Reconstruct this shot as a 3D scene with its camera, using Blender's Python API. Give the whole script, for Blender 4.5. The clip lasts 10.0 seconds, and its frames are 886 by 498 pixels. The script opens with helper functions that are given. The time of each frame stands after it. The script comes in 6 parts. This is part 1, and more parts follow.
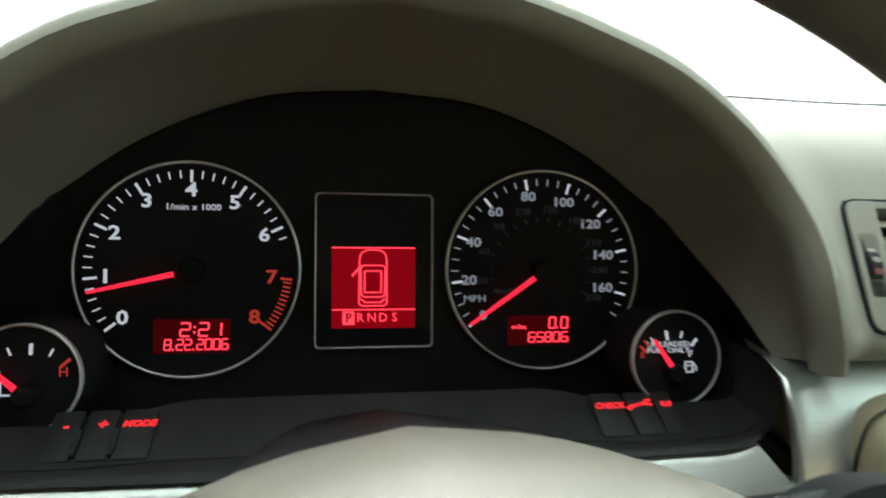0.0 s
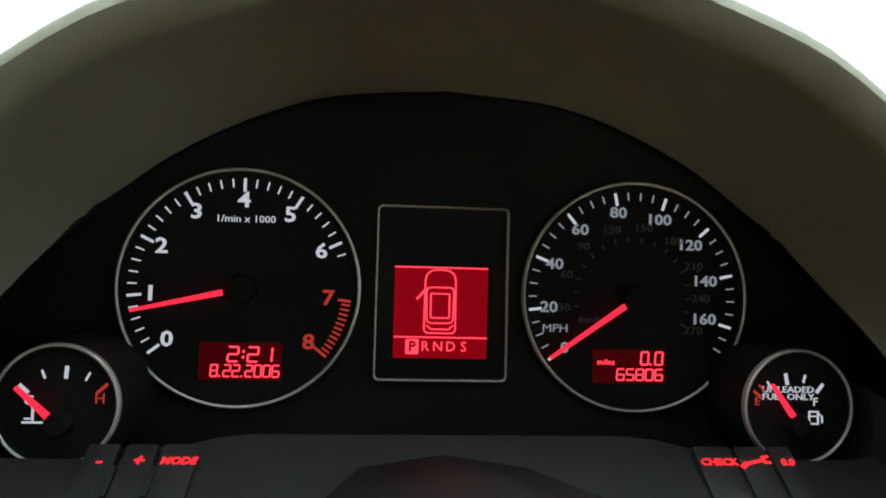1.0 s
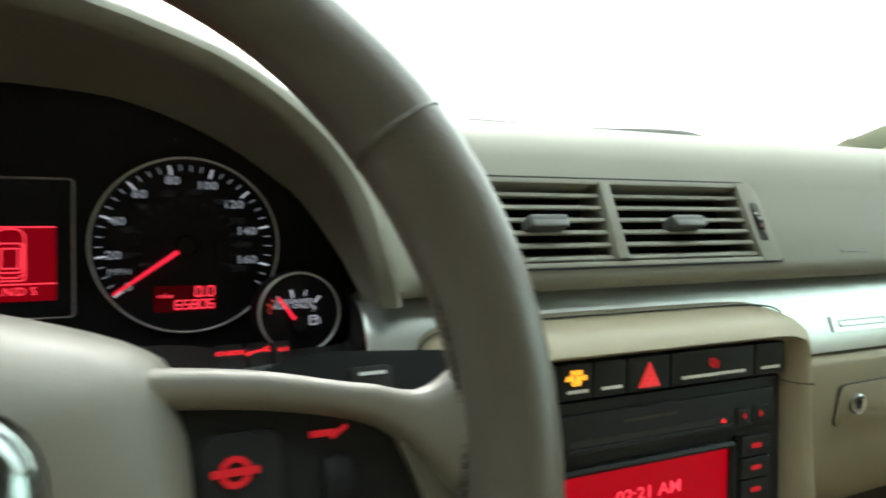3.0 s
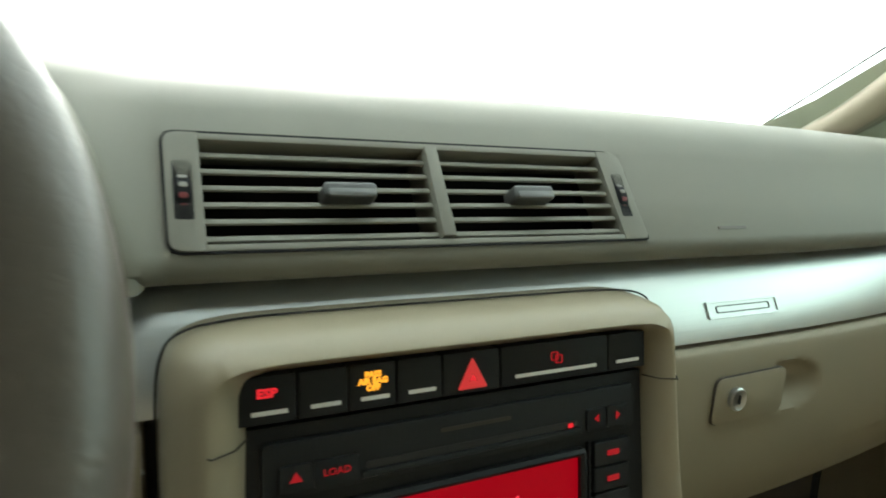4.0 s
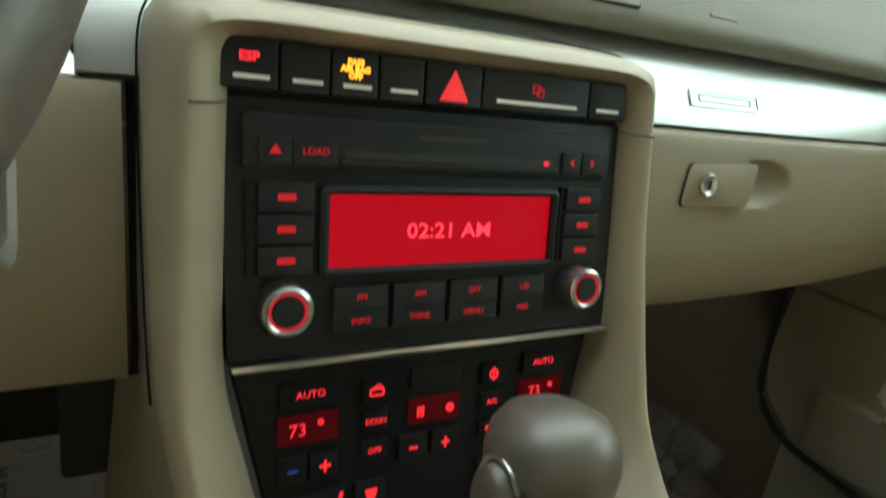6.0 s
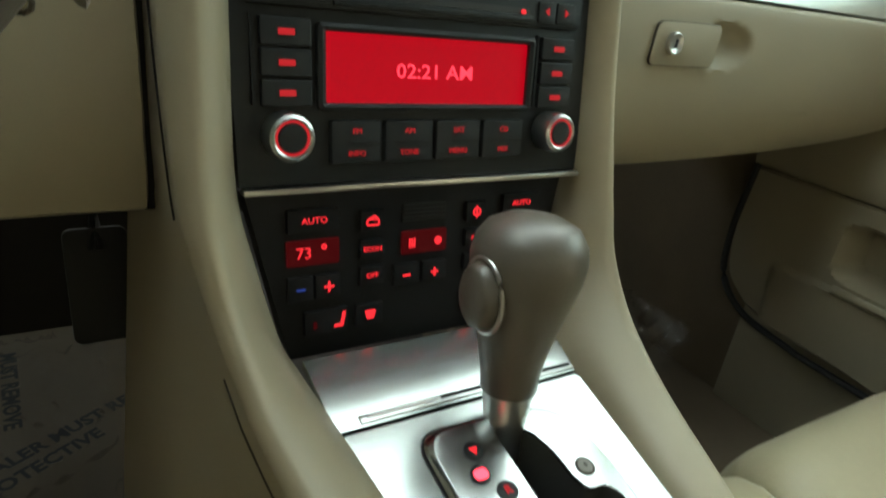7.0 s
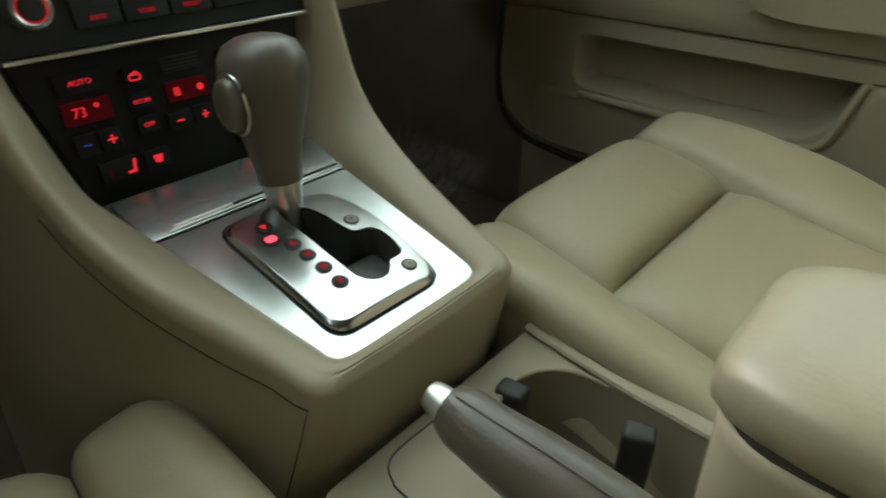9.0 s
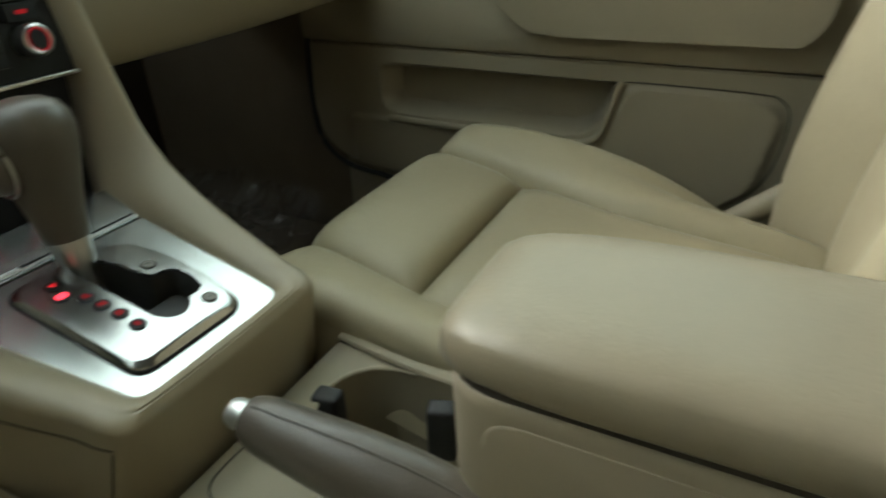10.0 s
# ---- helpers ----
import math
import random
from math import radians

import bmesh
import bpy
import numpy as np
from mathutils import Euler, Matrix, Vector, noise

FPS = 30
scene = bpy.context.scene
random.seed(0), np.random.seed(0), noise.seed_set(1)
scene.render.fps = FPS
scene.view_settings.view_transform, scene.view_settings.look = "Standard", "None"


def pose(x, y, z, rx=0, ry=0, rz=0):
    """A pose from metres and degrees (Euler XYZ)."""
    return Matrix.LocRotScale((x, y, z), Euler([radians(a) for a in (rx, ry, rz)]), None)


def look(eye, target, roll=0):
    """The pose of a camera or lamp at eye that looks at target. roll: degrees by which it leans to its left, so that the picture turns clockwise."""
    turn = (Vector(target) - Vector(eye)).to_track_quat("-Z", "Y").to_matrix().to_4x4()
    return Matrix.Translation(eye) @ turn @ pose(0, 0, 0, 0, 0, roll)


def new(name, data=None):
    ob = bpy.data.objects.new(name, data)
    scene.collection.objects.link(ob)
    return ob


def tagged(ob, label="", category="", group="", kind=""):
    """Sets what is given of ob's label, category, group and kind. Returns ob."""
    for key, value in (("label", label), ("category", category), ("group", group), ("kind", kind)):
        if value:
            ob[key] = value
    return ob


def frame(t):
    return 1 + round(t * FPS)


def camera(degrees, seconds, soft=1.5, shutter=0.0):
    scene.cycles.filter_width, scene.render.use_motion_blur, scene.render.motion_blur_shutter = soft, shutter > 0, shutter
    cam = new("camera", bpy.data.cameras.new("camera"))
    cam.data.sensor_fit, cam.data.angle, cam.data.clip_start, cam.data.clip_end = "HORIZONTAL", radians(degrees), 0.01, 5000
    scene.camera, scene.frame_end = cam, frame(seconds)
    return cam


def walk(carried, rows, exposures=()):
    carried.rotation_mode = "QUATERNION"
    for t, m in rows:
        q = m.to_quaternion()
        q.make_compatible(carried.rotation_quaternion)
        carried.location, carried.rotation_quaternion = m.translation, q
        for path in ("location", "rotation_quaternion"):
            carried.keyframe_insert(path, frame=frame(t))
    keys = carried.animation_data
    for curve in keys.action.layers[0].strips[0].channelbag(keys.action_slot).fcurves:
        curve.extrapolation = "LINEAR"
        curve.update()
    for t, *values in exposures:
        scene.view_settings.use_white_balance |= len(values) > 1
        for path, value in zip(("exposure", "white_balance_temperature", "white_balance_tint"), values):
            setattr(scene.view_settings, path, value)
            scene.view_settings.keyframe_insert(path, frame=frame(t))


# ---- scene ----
cam = camera(71.0, 10.0, soft=1.8, shutter=0.5)
METRES, EYE, TILT, LEAN, TURN = 0.72, 0.75, -15.0, -2.9, -9.2
ROWS = [
    (0.0, 0.0, 0.0, 0.0, -0.0, -0.0, -0.0),
    (0.5, -0.0087, 0.0369, 0.0039, 3.33, 0.95, -0.61),
    (1.0, -0.014, 0.0496, 0.0019, 4.99, 1.57, -1.19),
    (1.5, -0.0086, 0.0063, -0.0126, 2.24, 1.54, -0.66),
    (2.0, 0.0329, -0.0426, -0.0222, -3.25, 1.22, 0.29),
    (2.5, 0.0869, -0.0787, -0.0351, -8.74, 1.1, 1.17),
    (3.0, 0.1556, -0.0914, -0.0545, -13.5, 2.9, 2.79),
    (4.5, 0.3167, -0.014, -0.0958, -17.95, 2.91, 3.6),
    (5.0, 0.3096, -0.0176, -0.1326, -17.97, 2.46, 1.74),
    (5.5, 0.2994, -0.0274, -0.1733, -18.31, -0.27, 0.44),
    (6.0, 0.287, -0.0393, -0.2153, -18.76, -4.43, -0.01),
    (7.5, 0.253, -0.1269, -0.2992, -22.79, -14.67, 2.69),
    (8.0, 0.2499, -0.1712, -0.3238, -25.58, -17.66, 5.7),
    (8.5, 0.2491, -0.2201, -0.3338, -30.9, -19.88, 8.04),
    (9.0, 0.2481, -0.2708, -0.343, -37.77, -21.64, 11.21),
    (9.5, 0.2494, -0.3108, -0.3479, -43.85, -21.93, 13.79),
    (10.0, 0.2618, -0.365, -0.3542, -52.58, -22.5, 15.56),
]
walk(cam, [(t, pose(0, 0, EYE, TILT, LEAN, TURN) @ pose(METRES * x, METRES * y, METRES * z, 90 + pitch, roll, yaw)) for t, x, y, z, yaw, pitch, roll in ROWS],
     [(0.0, 2.35), (0.6, 2.3), (1.0, 2.4), (1.5, 2.8), (2.2, 2.83), (2.5, 2.35), (3.0, 2.2), (3.2, 2.15), (4.3, 1.8), (5.0, 1.95), (5.5, 2.15), (6.2, 2.42), (7.4, 2.35), (8.0, 2.05), (8.5, 1.9), (9.5, 1.7), (10.0, 1.6)])

# ---- world and light ----
world = bpy.data.worlds.new("overcast_sky")
scene.world = world
world.use_nodes = True
wn = world.node_tree.nodes
wl = world.node_tree.links
wn.clear()
w_out = wn.new("ShaderNodeOutputWorld")
w_bg = wn.new("ShaderNodeBackground")
w_sky = wn.new("ShaderNodeTexSky")
w_sky.sky_type = "NISHITA"
w_sky.sun_disc = False
w_sky.sun_elevation = radians(30)
w_sky.sun_rotation = radians(3)
w_sky.air_density, w_sky.dust_density = 1.0, 6.0
w_mix = wn.new("ShaderNodeMix")
w_mix.data_type = "RGBA"
w_mix.inputs[0].default_value = 0.85
w_mix.inputs[7].default_value = (7.7, 9.1, 8.8, 1)
wl.new(w_sky.outputs[0], w_mix.inputs[6])
wl.new(w_mix.outputs[2], w_bg.inputs[0])
w_bg.inputs[1].default_value = 0.15
wl.new(w_bg.outputs[0], w_out.inputs[0])

sun = new("sun", bpy.data.lights.new("sun", "SUN"))
sun.data.energy, sun.data.angle, sun.data.color = 1.15, radians(40), (1, 0.99, 0.96)
sun.matrix_world = look((0.6, 5.0, 3.2), (0.355, 0.2, 0.5))


# ---- materials ----
def material(name, colour, rough=0.5, metal=0.0, vary=0.12, grain=400.0, bump=0.15, blotch=9.0, spec=0.5, coat=0.0, emit=None, power=0.0, stretch=None, rand=0.0):
    """Principled surface with fine grain relief and a slow change of tone, both at real size."""
    m = bpy.data.materials.new(name)
    m.use_nodes = True
    nt = m.node_tree
    n, l = nt.nodes, nt.links
    b = n["Principled BSDF"]
    b.inputs["Roughness"].default_value = rough
    b.inputs["Metallic"].default_value = metal
    b.inputs["Specular IOR Level"].default_value = spec
    b.inputs["Coat Weight"].default_value = coat
    tc = n.new("ShaderNodeTexCoord")
    mp = n.new("ShaderNodeMapping")
    l.new(tc.outputs["Object"], mp.inputs[0])
    if stretch:
        mp.inputs["Scale"].default_value = stretch
    big = n.new("ShaderNodeTexNoise")
    big.inputs["Scale"].default_value, big.inputs["Detail"].default_value = blotch, 4
    l.new(tc.outputs["Object"], big.inputs[0])
    fine = n.new("ShaderNodeTexNoise")
    fine.inputs["Scale"].default_value, fine.inputs["Detail"].default_value = grain, 3
    l.new(mp.outputs[0], fine.inputs[0])
    dark = tuple(c * (1 - vary) for c in colour)
    light = tuple(min(1, c * (1 + vary)) for c in colour)
    mix = n.new("ShaderNodeMix")
    mix.data_type = "RGBA"
    mix.inputs[6].default_value, mix.inputs[7].default_value = (*dark, 1), (*light, 1)
    add = n.new("ShaderNodeMath")
    add.operation = "MULTIPLY_ADD"
    l.new(fine.outputs[0], add.inputs[0])
    add.inputs[1].default_value = 0.35
    half = n.new("ShaderNodeMath")
    half.operation = "MULTIPLY"
    half.inputs[1].default_value = 0.65
    l.new(big.outputs[0], half.inputs[0])
    l.new(half.outputs[0], add.inputs[2])
    l.new(add.outputs[0], mix.inputs[0])
    l.new(mix.outputs[2], b.inputs["Base Color"])
    rr = n.new("ShaderNodeMapRange")
    spread = 0.012 if metal > 0.5 else 0.08
    rr.inputs[3].default_value, rr.inputs[4].default_value = max(0.02, rough - spread), min(1, rough + spread)
    l.new(big.outputs[0], rr.inputs[0])
    l.new(rr.outputs[0], b.inputs["Roughness"])
    if bump:
        bp = n.new("ShaderNodeBump")
        bp.inputs["Strength"].default_value, bp.inputs["Distance"].default_value = bump, 0.0006
        l.new(fine.outputs[0], bp.inputs["Height"])
        l.new(bp.outputs[0], b.inputs["Normal"])
    if emit:
        b.inputs["Emission Color"].default_value, b.inputs["Emission Strength"].default_value = (*emit, 1), power
    return m


def leather(name, colour, rough=0.45, cell=260.0, crease=0.35):
    """Leather: pebbled cells under soft creases."""
    m = material(name, colour, rough, vary=0.1, grain=180, bump=0, blotch=7, spec=0.3)
    n, l = m.node_tree.nodes, m.node_tree.links
    tc = n["Texture Coordinate"]
    vor = n.new("ShaderNodeTexVoronoi")
    vor.feature = "DISTANCE_TO_EDGE"
    vor.inputs["Scale"].default_value = cell
    l.new(tc.outputs["Object"], vor.inputs["Vector"])
    soft = n.new("ShaderNodeTexNoise")
    soft.inputs["Scale"].default_value, soft.inputs["Detail"].default_value = 38, 5
    l.new(tc.outputs["Object"], soft.inputs[0])
    b1 = n.new("ShaderNodeBump")
    b1.inputs["Strength"].default_value, b1.inputs["Distance"].default_value = 0.25, 0.0005
    l.new(vor.outputs["Distance"], b1.inputs["Height"])
    b2 = n.new("ShaderNodeBump")
    b2.inputs["Strength"].default_value, b2.inputs["Distance"].default_value = crease, 0.003
    l.new(soft.outputs[0], b2.inputs["Height"])
    l.new(b1.outputs[0], b2.inputs["Normal"])
    l.new(b2.outputs[0], n["Principled BSDF"].inputs["Normal"])
    return m


def glow(name, colour, power, base=None):
    return material(name, base or tuple(c * 0.03 for c in colour), 0.6, vary=0.05, bump=0, spec=0.12, emit=colour, power=power * 0.78)


PAD = material("dash_pad_plastic", (0.180, 0.174, 0.142), 0.6, grain=1200, bump=0.15, spec=0.35)
BEIGE = material("beige_soft_plastic", (0.245, 0.213, 0.150), 0.56, grain=1200, bump=0.12, spec=0.3)
TAN = material("tan_frame_plastic", (0.262, 0.222, 0.150), 0.46, grain=1200, bump=0.1, spec=0.45)
CREAM = leather("cream_seat_leather", (0.305, 0.266, 0.176), 0.45)
ARMLEA = leather("cream_armrest_leather", (0.215, 0.188, 0.130), 0.36, crease=0.2)
TAUPE = leather("taupe_wheel_leather", (0.085, 0.073, 0.058), 0.38, crease=0.15)
TAUPE.node_tree.nodes["Principled BSDF"].inputs["Specular IOR Level"].default_value = 0.5
HUBPL = material("taupe_hub_plastic", (0.165, 0.155, 0.128), 0.48, grain=1100, bump=0.08)
BLACK = material("black_matt_plastic", (0.0095, 0.0095, 0.0105), 0.6, grain=900, bump=0.25, spec=0.16)
DIAL = material("black_dial_face", (0.0075, 0.0078, 0.0105), 0.6, vary=0.2, bump=0.1, spec=0.2)
LEDGE = material("dark_grey_ledge_plastic", (0.021, 0.021, 0.022), 0.55, grain=1000, bump=0.2, spec=0.3)
CHAR = material("charcoal_button_plastic", (0.017, 0.019, 0.020), 0.48, grain=1200, bump=0.15, spec=0.17)
DISPLAY = material("dark_display_glass", (0.006, 0.006, 0.009), 0.3, bump=0, spec=0.2)
ALU = material("brushed_aluminium", (0.56, 0.58, 0.56), 0.36, metal=0.9, vary=0.06, grain=700, bump=0.12, stretch=(0.02, 1, 1))
ALUG = material("satin_aluminium_plate", (0.45, 0.475, 0.46), 0.24, metal=0.9, vary=0.05, grain=900, bump=0.06, stretch=(0.03, 1, 1))
STEEL = material("satin_nickel", (0.50, 0.50, 0.49), 0.28, metal=1.0, vary=0.05, bump=0)
POLISH = material("polished_emblem_metal", (0.30, 0.34, 0.325), 0.16, metal=1.0, vary=0.04, bump=0)
GATEMET = material("brushed_nickel_gate", (0.40, 0.41, 0.40), 0.22, metal=1.0, vary=0.05, grain=900, bump=0.04, stretch=(1, 0.03, 1))
TABGREY = material("grey_soft_touch_plastic", (0.050, 0.051, 0.048), 0.42, grain=900, bump=0.1, spec=0.5)
TABTIP = material("ribbed_grey_tab_front", (0.115, 0.118, 0.112), 0.42, grain=300, bump=0.5, spec=0.5, stretch=(0.02, 1, 1))
SILVER = material("silver_paint_line", (0.78, 0.79, 0.78), 0.4, metal=0.0, vary=0.05, bump=0)
RINGM = material("dial_ring_metal", (0.62, 0.63, 0.65), 0.45, metal=0.6, vary=0.05, bump=0)
CARPET = material("beige_carpet", (0.135, 0.104, 0.068), 0.95, vary=0.3, grain=500, bump=1.0, blotch=14)
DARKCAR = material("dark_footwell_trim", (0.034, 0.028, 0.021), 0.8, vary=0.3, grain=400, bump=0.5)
GATEIN = material("grey_gate_lining", (0.045, 0.046, 0.045), 0.5, bump=0.1)
RUBBER = material("black_rubber", (0.012, 0.012, 0.012), 0.6, bump=0.2)
HEAD = material("headliner_cloth", (0.21, 0.197, 0.16), 0.9, grain=800, bump=0.4)
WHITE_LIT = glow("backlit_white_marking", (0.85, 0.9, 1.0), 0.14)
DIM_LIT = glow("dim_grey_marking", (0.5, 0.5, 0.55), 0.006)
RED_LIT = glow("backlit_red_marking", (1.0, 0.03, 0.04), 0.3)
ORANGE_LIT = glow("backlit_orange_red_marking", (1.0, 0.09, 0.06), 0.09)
LAMP_LIT = glow("bright_red_lamp", (1.0, 0.045, 0.07), 1.2)
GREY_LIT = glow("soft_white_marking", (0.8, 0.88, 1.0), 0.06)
NEEDLE = glow("glowing_red_needle", (1.0, 0.025, 0.06), 0.30)
LCD_RED = glow("red_display_backlight", (1.0, 0.0, 0.02), 0.055)
LCD_DIM = glow("dim_red_display_backlight", (1.0, 0.0, 0.02), 0.009)
LCD_TXT = glow("bright_red_display_segment", (1.0, 0.045, 0.075), 0.5)
RADIO_RED = glow("red_radio_backlight", (1.0, 0.0, 0.018), 0.11)
RADIO_TXT = glow("pale_red_radio_segment", (1.0, 0.05, 0.08), 0.42)
BTN_RED = glow("red_button_symbol", (1.0, 0.03, 0.04), 0.12)
AMBER = glow("amber_warning_symbol", (1.0, 0.40, 0.03), 0.5)
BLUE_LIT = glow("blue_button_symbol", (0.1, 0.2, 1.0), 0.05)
HAZ = material("red_hazard_lens", (0.75, 0.03, 0.04), 0.3, bump=0, emit=(1.0, 0.03, 0.04), power=0.08)
DULLRED = material("dull_red_print", (0.16, 0.028, 0.028), 0.5, bump=0)
INK = material("black_print", (0.01, 0.01, 0.01), 0.6, bump=0)


def glass(name, colour=(1, 1, 1), rough=0.0):
    m = bpy.data.materials.new(name)
    m.use_nodes = True
    b = m.node_tree.nodes["Principled BSDF"]
    b.inputs["Base Color"].default_value = (*colour, 1)
    b.inputs["Transmission Weight"].default_value = 1
    b.inputs["Roughness"].default_value = rough
    b.inputs["IOR"].default_value = 1.45
    return m


GLASS = glass("window_glass", (0.97, 1.0, 0.98))
FILM = glass("clear_protective_film", (0.95, 0.96, 0.97), 0.07)
FILM.node_tree.nodes["Principled BSDF"].inputs["Alpha"].default_value = 0.28
FILM.node_tree.nodes["Principled BSDF"].inputs["Transmission Weight"].default_value = 0.88


def tinted(name, colour):
    """Thin tinted pane: what passes straight through is dimmed, the rest is a weak mirror."""
    m = bpy.data.materials.new(name)
    m.use_nodes = True
    n, l = m.node_tree.nodes, m.node_tree.links
    n.remove(n["Principled BSDF"])
    clear, shine, mix, edge = n.new("ShaderNodeBsdfTransparent"), n.new("ShaderNodeBsdfGlossy"), n.new("ShaderNodeMixShader"), n.new("ShaderNodeFresnel")
    clear.inputs[0].default_value = (*colour, 1)
    shine.inputs["Roughness"].default_value = 0.02
    edge.inputs[0].default_value = 1.45
    l.new(edge.outputs[0], mix.inputs[0])
    l.new(clear.outputs[0], mix.inputs[1])
    l.new(shine.outputs[0], mix.inputs[2])
    l.new(mix.outputs[0], n["Material Output"].inputs[0])
    return m


SIDEGLASS = tinted("tinted_side_glass", (0.84, 0.90, 0.87))


# ---- mesh helpers ----
def lerp(a, b, t):
    return a + (b - a) * t


def curve_at(table, t):
    """Smooth value of a table of (t, value...) rows at t."""
    if t <= table[0][0]:
        return table[0][1:]
    for i in range(len(table) - 1):
        a, b = table[i], table[i + 1]
        if t <= b[0]:
            k = (t - a[0]) / (b[0] - a[0])
            p = table[max(0, i - 1)]
            q = table[min(len(table) - 1, i + 2)]
            out = []
            for j in range(1, len(a)):
                ma = (b[j] - p[j]) / (b[0] - p[0]) * (b[0] - a[0])
                mb = (q[j] - a[j]) / (q[0] - a[0]) * (b[0] - a[0])
                h = k * k * (3 - 2 * k)
                out.append(a[j] * (1 - h) + b[j] * h + ma * k * (1 - k) ** 2 - mb * k * k * (1 - k))
            return tuple(out)
    return table[-1][1:]


def smooth_path(points, n):
    """n points along a smooth line through the given ones."""
    rows = [(i, *p) for i, p in enumerate(points)]
    return [Vector(curve_at(rows, (len(points) - 1) * i / (n - 1))) for i in range(n)]


def grid(rows, bm=None, wrap=False, caps=False):
    """A skin over rows of points; wrap closes each row into a ring."""
    bm = bm or bmesh.new()
    vs = [[bm.verts.new(p) for p in r] for r in rows]
    w = len(vs[0])
    for i in range(len(vs) - 1):
        for j in range(w if wrap else w - 1):
            k = (j + 1) % w
            bm.faces.new((vs[i][j], vs[i][k], vs[i + 1][k], vs[i + 1][j]))
    if caps and wrap:
        bm.faces.new(vs[0])
        bm.faces.new(list(reversed(vs[-1])))
    return bm


def slab(outline, n0, n1, bm=None, bevel=0.0, seg=2):
    """A prism over a flat outline (u, v), from depth n0 to its rounded front at n1."""
    own = bmesh.new()
    lo = [own.verts.new((u, v, n0)) for u, v in outline]
    hi = [own.verts.new((u, v, n1)) for u, v in outline]
    m = len(outline)
    own.faces.new(list(reversed(lo)))
    front = own.faces.new(hi)
    for i in range(m):
        own.faces.new((lo[i], lo[(i + 1) % m], hi[(i + 1) % m], hi[i]))
    if bevel:
        bmesh.ops.bevel(own, geom=list(front.edges), offset=bevel, segments=seg, affect="EDGES", profile=0.6)
    return merge(bm, own)


def merge(bm, own):
    if bm is None:
        return own
    t = bpy.data.meshes.new("t")
    own.to_mesh(t)
    own.free()
    bm.from_mesh(t)
    bpy.data.meshes.remove(t)
    return bm


def box(x0, y0, z0, x1, y1, z1, bm=None, bevel=0.0, seg=2):
    own = bmesh.new()
    bmesh.ops.create_cube(own, size=1)
    for v in own.verts:
        v.co = Vector((lerp(x0, x1, v.co.x + 0.5), lerp(y0, y1, v.co.y + 0.5), lerp(z0, z1, v.co.z + 0.5)))
    if bevel:
        bmesh.ops.bevel(own, geom=list(own.edges), offset=bevel, segments=seg, affect="EDGES", profile=0.6)
    return merge(bm, own)


def rrect(cx, cy, w, h, r, seg=4):
    """Rounded rectangle outline."""
    out = []
    for sx, sy, a in ((1, 1, 0), (-1, 1, 90), (-1, -1, 180), (1, -1, 270)):
        for i in range(seg + 1):
            t = radians(a + 90 * i / seg)
            out.append((cx + sx * (w / 2 - r) + r * math.cos(t), cy + sy * (h / 2 - r) + r * math.sin(t)))
    return out


def round_poly(points, r, seg=4):
    """Outline of a convex-cornered polygon with its corners rounded."""
    out = []
    m = len(points)
    for i in range(m):
        p, a, b = Vector(points[i]), Vector(points[i - 1]), Vector(points[(i + 1) % m])
        rad = r[i] if isinstance(r, (list, tuple)) else r
        da, db = (a - p), (b - p)
        k = min(rad, da.length * 0.48, db.length * 0.48)
        s, e = p + da.normalized() * k, p + db.normalized() * k
        for j in range(seg + 1):
            t = j / seg
            q = s * (1 - t) ** 2 + p * 2 * t * (1 - t) + e * t * t
            out.append((q.x, q.y))
    return out


def circle(cx, cy, r, n=40):
    return [(cx + r * math.cos(2 * math.pi * i / n), cy + r * math.sin(2 * math.pi * i / n)) for i in range(n)]


def ring(inner, outer, n0, n1, bm=None, crown=0.0):
    """A frame between two outlines of the same count, with a crowned front."""
    rows = [[(u, v, n0) for u, v in outer], [(u, v, n1) for u, v in outer]]
    if crown:
        rows.append([((a + c) / 2, (b + d) / 2, n1 + crown) for (a, b), (c, d) in zip(inner, outer)])
    rows += [[(u, v, n1) for u, v in inner], [(u, v, n0) for u, v in inner]]
    return grid(rows, bm, wrap=True)


def stroke(points, width, n0, n1, bm=None, close=False):
    """Flat line of a given width along (u, v) points."""
    own = bmesh.new()
    pts = [Vector(p) for p in points]
    m = len(pts)
    for i in range(m if close else m - 1):
        a, b = pts[i], pts[(i + 1) % m]
        d = (b - a).normalized() * width / 2
        s = Vector((-d.y, d.x))
        a2, b2 = a - d * 0.6, b + d * 0.6
        slab([tuple(a2 - s), tuple(b2 - s), tuple(b2 + s), tuple(a2 + s)], n0, n1, own)
    return merge(bm, own)


def tube(points, radius, n=12, bm=None, caps=True, flat=1.0, side=None):
    """A round bar along points; radius may be a list; side and flat give an oval section."""
    pts = [Vector(p) for p in points]
    rows = []
    for i, p in enumerate(pts):
        d = (pts[min(i + 1, len(pts) - 1)] - pts[max(i - 1, 0)]).normalized()
        a = Vector(side) if side else (Vector((0, 0, 1)) if abs(d.z) < 0.9 else Vector((0, 1, 0)))
        a = (a - d * a.dot(d)).normalized()
        b = d.cross(a)
        r = radius[i] if isinstance(radius, (list, tuple)) else radius
        rows.append([p + (a * math.cos(t) * flat + b * math.sin(t)) * r for t in (2 * math.pi * k / n for k in range(n))])
    return grid(rows, bm, wrap=True, caps=caps)


